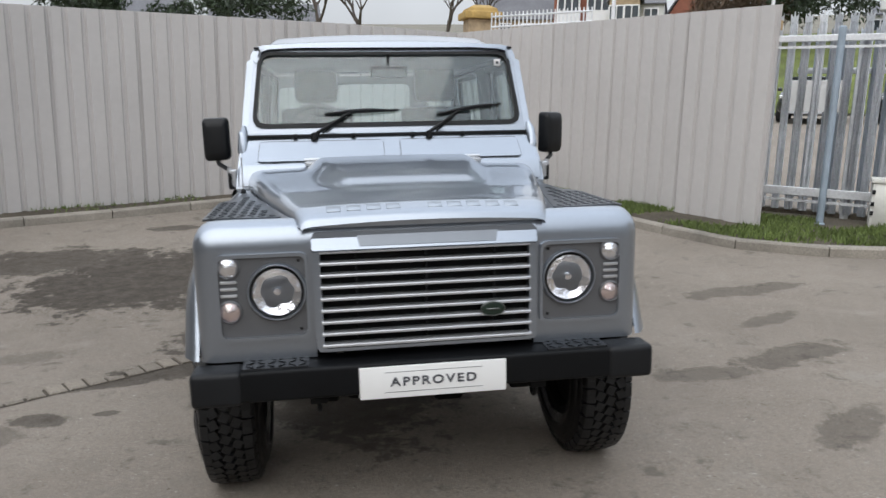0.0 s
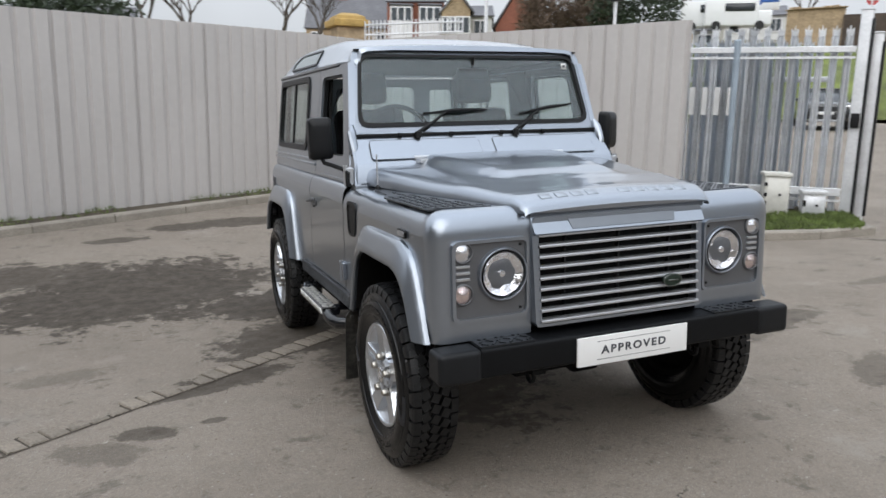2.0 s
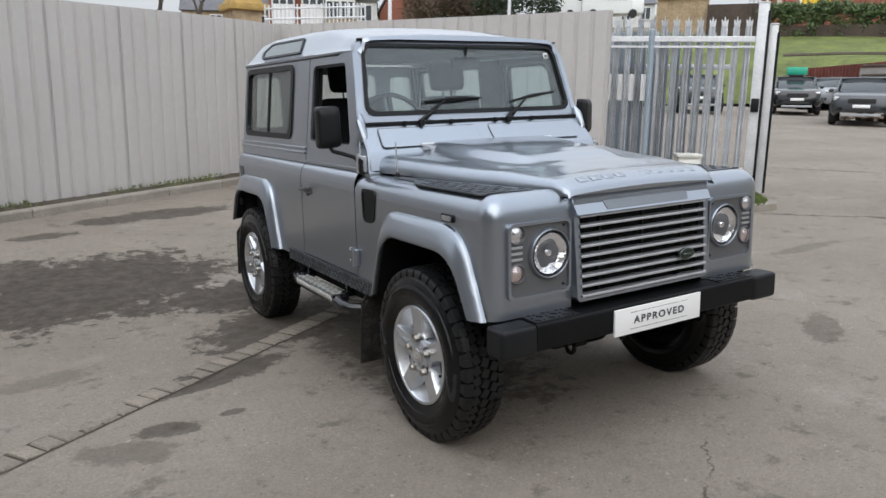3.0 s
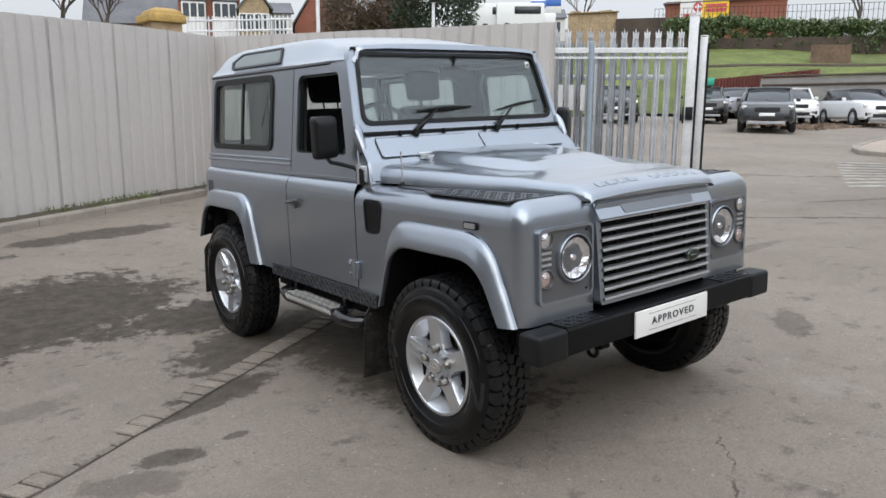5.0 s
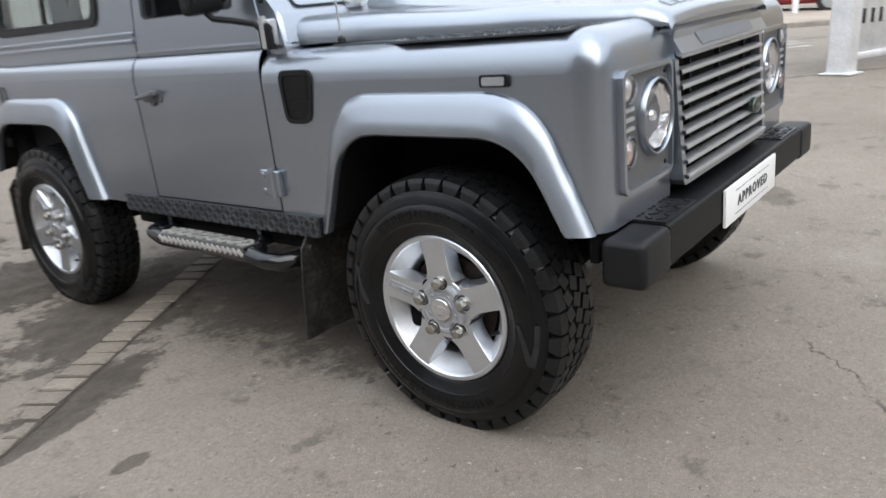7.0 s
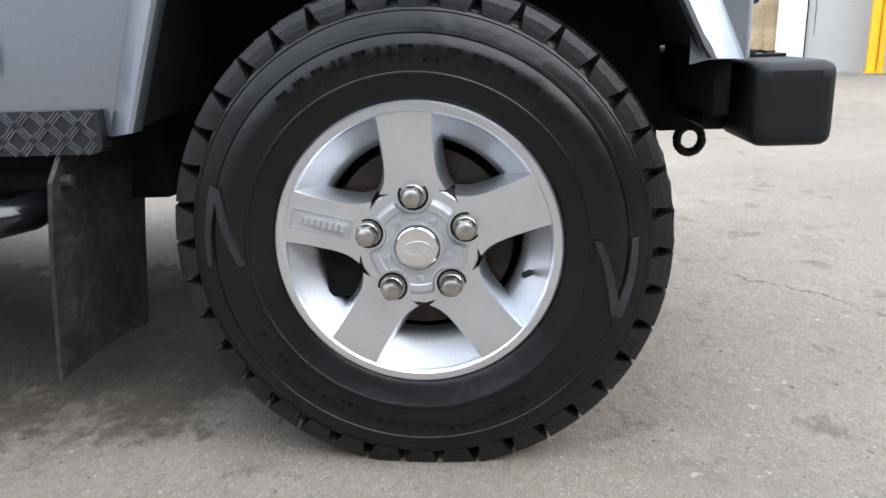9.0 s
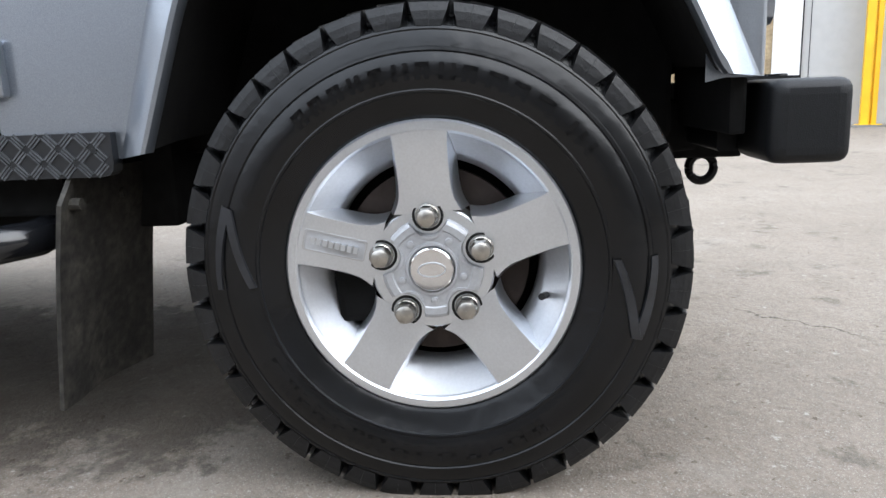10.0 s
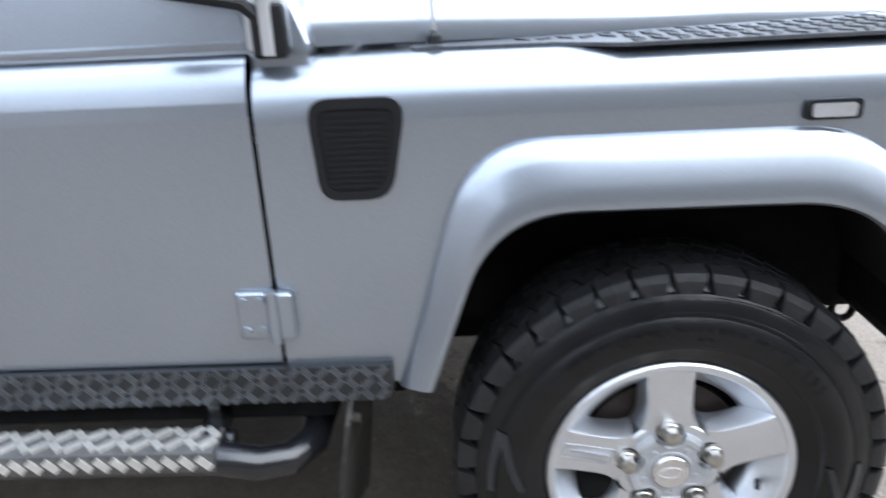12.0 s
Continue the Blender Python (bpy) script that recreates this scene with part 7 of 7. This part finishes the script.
w, p, q = run_wall("board_fence", 57.5, 65.3, 46.0, 0.034, 0.043, FENCEBROWN, "low red-brown board fence behind the parked cars", "fence", 0.06)
for k in range(40):
    a = p.lerp(q, k / 39)
    part("fence_board", box((a.x - p.x - 0.07, a.y - p.y - 0.09, 0.6), (a.x - p.x + 0.07, a.y - p.y - 0.04, a.z + 0.02)), FENCEBROWN, w, smooth=False)
w, p, q = run_wall("ramp_wall", 61.8, 72.0, 43.6, 0.0345, 0.034, CONC, "grey concrete ramp wall behind the parked cars", "wall", 0.5)
for zz in (0.0, 0.45):
    part("hand_rail", tube([Vector((0, -0.1, p.z + 0.10 - zz)), Vector((q.x - p.x, q.y - p.y - 0.1, q.z + 0.05 - zz))], 0.06, 6), BROWNWALL, w, "dull brown hand rail")
w, p, q = run_wall("brick_block", 64.8, 67.2, 56.0, 0.0715, 0.0695, BLOCK, "low brown brick block on the grass bank", "wall", 1.4, (2, 2))
run_wall("hedge_wall", 52.0, 74.0, 65.0, 0.087, 0.073, BROWNWALL, "dark brown wall under the hedge", "wall", 0.3, (3, 3))


def leaf_cloud(name, spots, size, material, label, category, per=60, seed=3, long=1.0):
    """Clumps of small leaves; spots: (centre, radii)."""
    rnd = random.Random(seed)
    vs, fs = [], []
    for c, r in spots:
        for _ in range(per):
            while True:
                v = Vector((rnd.uniform(-1, 1), rnd.uniform(-1, 1), rnd.uniform(-1, 1)))
                if 0.1 < v.length < 1:
                    break
            v = v.normalized() * (0.45 + 0.6 * rnd.random())
            p = c + Vector((v.x * r[0], v.y * r[1], v.z * r[2]))
            a, b = rnd.uniform(0, 6.283), rnd.uniform(-1.2, 1.2)
            u = Vector((math.cos(a) * math.cos(b), math.sin(a) * math.cos(b), math.sin(b))) * size * long * rnd.uniform(0.6, 1.3)
            w = u.cross(Vector((rnd.uniform(-1, 1), rnd.uniform(-1, 1), rnd.uniform(-1, 1)))).normalized() * size * rnd.uniform(0.4, 0.8) / max(1.0, long * 1.6)
            o = len(vs)
            vs += [p - u, p + w, p + u, p - w]
            fs.append((o, o + 1, o + 2, o + 3))
    me = bpy.data.meshes.new(name)
    me.from_pydata(vs, [], fs)
    me.materials.append(material)
    return tagged(new(name, me), label, category, kind="stuff")


rnd = random.Random(11)
spots = []
for k in range(190):
    b = 55.5 + 16.5 * rnd.random()
    top = lerp_table([(57, 0.111), (69.5, 0.096), (74, 0.09)], b)
    low = lerp_table([(57, 0.074), (69.5, 0.060), (74, 0.055)], b) + 0.014 * max(0, noise.noise((b * 0.9, 4, 0)))
    s = low + (top - low) * (rnd.random() ** 0.6)
    spots.append((high(b, 64.2 + 0.5 * rnd.random(), s - 0.004), (0.8, 0.45, rnd.uniform(0.35, 0.6))))
for k in range(60):
    b = 55.5 + 16.5 * k / 60
    top = lerp_table([(57, 0.111), (69.5, 0.096), (74, 0.09)], b)
    spots.append((high(b, 64.8, top - 0.008 + 0.002 * math.sin(k * 2.1)), (0.6, 0.6, 0.5)))
leaf_cloud("hedge", spots, 0.15, LEAF, "clipped green hedge hanging over a dark wall", "hedge", 95, 4)


# houses
def house(b0, b1, d, eaves, apex, material, label, gable=None, windows=0, depth=8.0, roof=SLATE, bay=False, ground_slope=0.06):
    """A house between two bearings with its eaves and ridge at given slopes; gable: bearing of the apex on its front."""
    p, q = high(b0, d, eaves), high(b1, d, eaves)
    h = thing("house", (p.x, p.y, 1.46 + ground_slope * d), label, "house", group="far houses")
    zb = 1.46 + ground_slope * d
    u = q - p
    L = u.length
    u.normalize()
    n = Vector((-u.y, u.x, 0))
    ez, az = p.z - zb, 1.46 + apex * d - zb

    def at(s, t, z):
        return u * s + n * t + Vector((0, 0, z))
    bm = bmesh.new()
    if gable is not None:
        c = high(gable, d, apex)
        s = (Vector((c.x, c.y, 0)) - Vector((p.x, p.y, 0))).dot(u)
        front = [at(0, 0, -3), at(L, 0, -3), at(L, 0, ez), at(s, 0, az), at(0, 0, ez)]
    else:
        front = [at(0, 0, -3), at(L, 0, -3), at(L, 0, ez), at(0, 0, ez)]
    g = grid(bm, [front, [v + n * depth for v in front]], close_v=True)
    bm.faces.new(g[0]), bm.faces.new(g[1][::-1])
    bmesh.ops.recalc_face_normals(bm, faces=bm.faces[:])
    part("wall", bm, material, h, smooth=False)
    bm = bmesh.new()
    if gable is not None:
        for e, z in ((-0.25, ez - 0.15), (L + 0.25, ez - 0.15)):
            grid(bm, [[at(e, -0.2, z), at(s, -0.2, az + 0.08)], [at(e, depth + 0.2, z), at(s, depth + 0.2, az + 0.08)]])
    else:
        grid(bm, [[at(-0.2, -0.3, ez - 0.1), at(L + 0.2, -0.3, ez - 0.1)], [at(0.0, depth / 2, az), at(L, depth / 2, az)], [at(-0.2, depth + 0.3, ez - 0.1), at(L + 0.2, depth + 0.3, ez - 0.1)]])
    bmesh.ops.recalc_face_normals(bm, faces=bm.faces[:])
    bmesh.ops.solidify(bm, geom=bm.faces[:], thickness=0.12)
    part("roof", bm, roof, h, smooth=False)
    rot = Matrix.Rotation(math.atan2(u.y, u.x), 4, "Z")
    for k in range(windows):
        s0 = L * (k + 0.5) / windows
        m = Matrix.Translation(at(s0, 0, ez - 1.1)) @ rot
        if bay:
            part("bay", box((-1.0, -0.7, -2.5), (1.0, 0.2, 0.55), 0.1, 1, m), WPAINT, h, "white bay window")
            for x in (-0.62, 0.0, 0.62):
                part("pane", box((x - 0.24, -0.74, -0.75), (x + 0.24, -0.69, 0.35), 0, 1, m), PANE, h)
            part("bay_roof", box((-1.1, -0.8, 0.55), (1.1, 0.3, 0.72), 0.05, 1, m), SLATE, h)
        else:
            fr = part("window", box((-0.6, -0.10, -0.75), (0.6, 0.04, 0.65), 0.0, 1, m), WPAINT, h, "white framed window")
            part("pane", box((-0.50, -0.13, -0.65), (-0.05, -0.095, 0.55), 0, 1, m), PANE, fr)
            part("pane", box((0.05, -0.13, -0.65), (0.50, -0.095, 0.55), 0, 1, m), PANE, fr)
    return h, at, rot, L, ez, az


def chimney(h, at, rot, s, z, t=3.0):
    c = part("chimney", box((-0.45, -0.35, -1.2), (0.45, 0.35, 1.1), 0.02, 1, Matrix.Translation(at(s, t, z)) @ rot), BRICK, h, "brick chimney stack")
    for x in (-0.2, 0.2):
        part("chimney_pot", lathe([(1.1, 0.11), (1.6, 0.09)], 10, "z", at=at(s, t, z) + rot @ Vector((x, 0, 0))), BRICK, c)


h = house(14.4, 20.6, 78, 0.112, 0.1455, SAND, "brick terrace with a grey slate roof", None, 4)
chimney(*h[:3], 3.6, h[5] + 0.2, 4.0)
h = house(20.4, 24.6, 70, 0.146, 0.165, BRICK, "red brick terrace with white bay windows", None, 2, bay=True)
h = house(24.5, 26.6, 64, 0.133, 0.1504, SAND, "sandstone house with a steep gable", 25.6, 2)
house(26.5, 28.2, 66, 0.128, 0.142, RENDERW, "pale house with a grey slate roof", None, 1)
house(28.4, 31.6, 72, 0.112, 0.152, BRICK, "orange brick house gable", 29.9, 0)
house(-14, -6, 80, 0.10, 0.122, SAND, "sandstone terrace with a slate roof", None, 4)
house(-5, 3, 84, 0.10, 0.118, BRICK, "brick terrace with a slate roof", None, 4)
house(40.7, 44.1, 70, 0.104, 0.121, RENDERW, "pale house with a low grey roof", None, 2)
house(44.3, 48.2, 90, 0.118, 0.134, RENDERW, "pale shop front with a low roof", None, 3)
bb = house(55.2, 63.1, 76, 0.130, 0.1302, BRICK, "long brick building with a yellow and white board", None, 0, 12)
SIGNY = mat("yellow_board", (0.80, 0.52, 0.03), 0.5, blotch=(2, 0.1))
BLUE = mat("blue_board", (0.04, 0.13, 0.42), 0.5, blotch=(2, 0.1))
_, at, rot, L, ez, az = bb
sb = part("sign_board", box((1.3, -0.25, -1.9), (5.6, -0.1, 0.35), 0.03, 1, Matrix.Translation(at(0, 0, ez)) @ rot), SIGNY, bb[0], "yellow and white sign board")
part("white_panel", box((1.35, -0.30, -1.85), (3.3, -0.24, 0.30), 0.02, 1, Matrix.Translation(at(0, 0, ez)) @ rot), WHITE, sb)
for z in (-0.5, -0.9):
    part("sign_bar", box((3.6, -0.29, z - 0.16), (5.4, -0.245, z + 0.16), 0.0, 1, Matrix.Translation(at(0, 0, ez)) @ rot), RED, sb, "red bar")
part("sign_bar", box((1.7, -0.34, -1.5), (3.0, -0.295, -1.15), 0.0, 1, Matrix.Translation(at(0, 0, ez)) @ rot), RED, sb, "red bar")
run_wall("brown_garden_wall", 51.8, 56.1, 66.0, 0.113, 0.1115, BROWNWALL, "dark brown wall beside the hedge", "wall", 0.4, (3, 3))
w, p, q = run_wall("ruin_wall", 48.4, 51.9, 66.5, 0.121, 0.121, SAND, "ragged old sandstone wall", "wall", 0.6, (3, 3))
for k in range(14):
    a = p.lerp(q, (k + 0.5) / 14)
    hh = 0.35 * abs(noise.noise((k * 1.7, 0, 0))) + 0.05
    part("coping_stone", box((a.x - p.x - 0.18, a.y - p.y - 0.3, a.z - 0.02), (a.x - p.x + 0.18, a.y - p.y + 0.3, a.z + hh), 0.05, 1), SAND, w)
for b, d, z0, col, label in ((47.3, 68, 0.118, WHITE, "blue and white board on a post"), (46.2, 68, 0.116, WHITE, "blue and white board on a post")):
    s = thing("shop_sign", high(b, d, z0), label, "sign")
    m = Matrix.Rotation(radians(-47), 4, "Z")
    part("post", tube([(0, 0, -3), (0, 0, 0.4)], 0.08, 8), GALV, s)
    bd = part("board", box((-0.7, -0.06, 0.3), (0.7, 0.06, 1.6), 0.02, 1, m), col, s)
    part("blue_panel", box((-0.65, -0.09, 0.9), (0.65, -0.055, 1.5), 0.01, 1, m), BLUE, bd)
for b, d in ((45.2, 66), (43.6, 66.5)):
    v = thing("white_van", high(b, d, 0.1), "white van parked before the shops", "van", rz=-40)
    part("body", box((-2.4, -0.95, 0.3), (1.6, 0.95, 2.3), 0.15, 3), CAR_WHITE, v)
    part("cab", box((1.5, -0.93, 0.3), (2.6, 0.93, 1.5), 0.25, 3), CAR_WHITE, v)
    part("cab_window", box((-0.9, -0.97, 1.4), (1.3, -0.93, 2.0), 0.05, 1), CAR_GLASS, v)
    for x in (-1.5, 1.7):
        part("wheel", lathe([(-1.0, 0.0005), (-1.0, 0.34), (-0.75, 0.36)], 18, "y", at=(x, 0, 0.34)), CAR_TYRE, v)

# shrubs and trees
rnd = random.Random(21)
spots, twigs = [], []
for k in range(70):
    b = rnd.uniform(30.5, 37.0)
    s = rnd.uniform(0.105, 0.150)
    twigs.append((high(b, 58 + 4 * rnd.random(), s), (1.1, 0.9, 0.9)))
for k in range(60):
    b = rnd.uniform(36.0, 41.6)
    s = rnd.uniform(0.105, 0.172 - 0.006 * abs(b - 38.5))
    spots.append((high(b, 56 + 4 * rnd.random(), s), (1.0, 0.9, 0.9)))
for k in range(70):
    b = rnd.uniform(-14, 3.5)
    s = rnd.uniform(0.11, 0.150 + 0.012 * math.sin(b * 1.3))
    spots.append((high(b, 44 + 4 * rnd.random(), s), (0.9, 0.8, 0.7)))
leaf_cloud("evergreen_shrubs", spots, 0.17, LEAF_DARK, "dark evergreen shrubs behind the hoarding", "shrubs", 90, 5)
leaf_cloud("brown_shrubs", twigs, 0.22, TWIG, "bare brown shrubs behind the hoarding", "shrubs", 80, 6, 2.2)


def bare_tree(at, height, seed):
    rnd = random.Random(seed)
    t = thing("bare_tree", at, "leafless dark tree against the white sky", "tree", group="bare trees")
    bm = bmesh.new()
    twigs = bmesh.new()

    def grow(p, d, ln, r, level):
        q = p + d * ln
        mid = p.lerp(q, 0.5) + Vector((rnd.uniform(-1, 1), rnd.uniform(-1, 1), 0)) * ln * 0.05
        tube([p, mid, q], [r, r * 0.85, r * 0.68], 6 if level < 2 else 4, bm if level < 2 else twigs, caps=False)
        if level > 4:
            return
        for _ in range(3 if level < 4 else 4):
            a = rnd.uniform(0, 6.283)
            tilt = rnd.uniform(0.3, 0.75)
            side = Vector((math.cos(a), math.sin(a), 0))
            grow(q.lerp(p, rnd.uniform(0, 0.25)), (d * math.cos(tilt) + side * math.sin(tilt) + Vector((0, 0, 0.12))).normalized(), ln * rnd.uniform(0.58, 0.78), r * 0.6, level + 1)
    grow(Vector((0, 0, -0.5)), Vector((0, 0, 1)), height * 0.3, height * 0.02, 0)
    part("trunk", bm, BARK, t)
    part("crown", twigs, BARK, t, "bare twigs")


for b, d, s, hgt, sd in ((13.0, 62, 0.075, 9, 1), (15.6, 60, 0.075, 8, 2), (6.5, 60, 0.07, 10, 3), (3.5, 58, 0.07, 10, 4), (-3, 60, 0.07, 11, 5), (31.5, 66, 0.08, 10, 6), (49.5, 82, 0.09, 8, 7), (67.5, 80, 0.075, 9, 8), (72, 82, 0.07, 9, 9)):
    bare_tree(high(b, d, s), hgt, sd)

# stone gate pillar with a yellow cap, railing, poles
CAPY = mat("ochre_cap_stone", (0.38, 0.25, 0.08), 0.8, grain=(10, 0.2), blotch=(2, 0.25), bump=(8, 0.02))
pil = thing("gate_pillar", (4.67, 18.72, ground_z(4.67, 18.72)), "old stone gate pillar with a stepped ochre cap", "pillar")
zt = 4.21 - ground_z(4.67, 18.72)
part("shaft", box((-0.40, -0.40, -0.1), (0.40, 0.40, zt - 0.42), 0.03, 2), SAND, pil)
part("cap_slab", box((-0.54, -0.54, zt - 0.42), (0.54, 0.54, zt - 0.22), 0.05, 2), CAPY, pil)
bm = bmesh.new()
grid(bm, [[(sx * w, sy * w, z) for sx, sy in ((-1, -1), (1, -1), (1, 1), (-1, 1))] for w, z in ((0.44, zt - 0.23), (0.40, zt - 0.12), (0.22, zt - 0.03), (0.01, zt))], close_v=True)
bmesh.ops.recalc_face_normals(bm, faces=bm.faces[:])
part("cap_crown", bm, CAPY, pil)
rail = thing("railing", (0, 0, 0), "galvanised railing above the hoarding", "railing", kind="structure")
r0, r1 = high(20.9, 20, 0.108), high(28.1, 20, 0.112)
for dz in (0.0, -0.25):
    part("top_rail", tube([r0 + Vector((0, 0, 0.14 + dz)), r1 + Vector((0, 0, 0.14 + dz))], 0.025, 6), GALV, rail)
for k in range(26):
    a = r0.lerp(r1, k / 25)
    part("bar", box((a.x - 0.015, a.y - 0.015, ground_z(a.x, a.y)), (a.x + 0.015, a.y + 0.015, a.z + 0.24)), GALV, rail, smooth=False)


def pole(at, top, r, label, head):
    p = thing("lamp_pole", (*at, ground_z(*at)), label, "lamp pole")
    zz = top - ground_z(*at)
    part("shaft", lathe([(0, r * 1.3), (1.0, r * 1.2), (zz, r)], 12, "z"), GALV, p)
    part("base_flange", lathe([(0, r * 2.4), (0.03, r * 2.4), (0.04, r * 1.3)], 12, "z"), GALV, p)
    if head:
        part("camera_head", box((-0.10, -0.30, zz - 0.02), (0.10, 0.12, zz + 0.16), 0.04, 2), BLACK, p, "dark camera head")


pole((13.1, 17.5), 5.0, 0.05, "grey pole with a dark camera head", True)
pole((6.7, 13.9), 9.0, 0.04, "tall thin grey pole", False)

# thin dark railing along the hedge, and rubble beside the cars
hr = thing("hedge_railing", (0, 0, 0), "thin dark railing above the hedge", "railing", kind="structure")
h0, h1 = high(54.5, 66, 0.1225), high(71, 66, 0.112)
part("top_rail", tube([h0, h1], 0.018, 5), CAR_TYRE, hr)
part("mid_rail", tube([h0 - Vector((0, 0, 0.5)), h1 - Vector((0, 0, 0.5))], 0.012, 5), CAR_TYRE, hr)
for k in range(60):
    a = h0.lerp(h1, k / 59)
    part("rail_post", box((a.x - 0.014, a.y - 0.014, a.z - 1.6), (a.x + 0.014, a.y + 0.014, a.z)), CAR_TYRE, hr, smooth=False)
rnd = random.Random(8)
bm = bmesh.new()
for _ in range(420):
    x, y = rnd.uniform(27.0, 36), 0
    y = 11.9 + 0.02 * (x - 27) + rnd.uniform(-0.7, 2.2)
    r = rnd.uniform(0.04, 0.13)
    add_box(bm, (x - r, y - r, ground_z(x, y) - 0.03), (x + r, y + r * 0.8, ground_z(x, y) + r * rnd.uniform(0.5, 1.1)), 0, 1, None)
RUBBLE = mat("brown_rubble", (0.20, 0.15, 0.11), 0.9, grain=(20, 0.3), vary=0.4, island=True)
tagged(part("rubble", bm, RUBBLE, smooth=False), "loose brown rubble beside the parked cars", "rubble", kind="stuff")
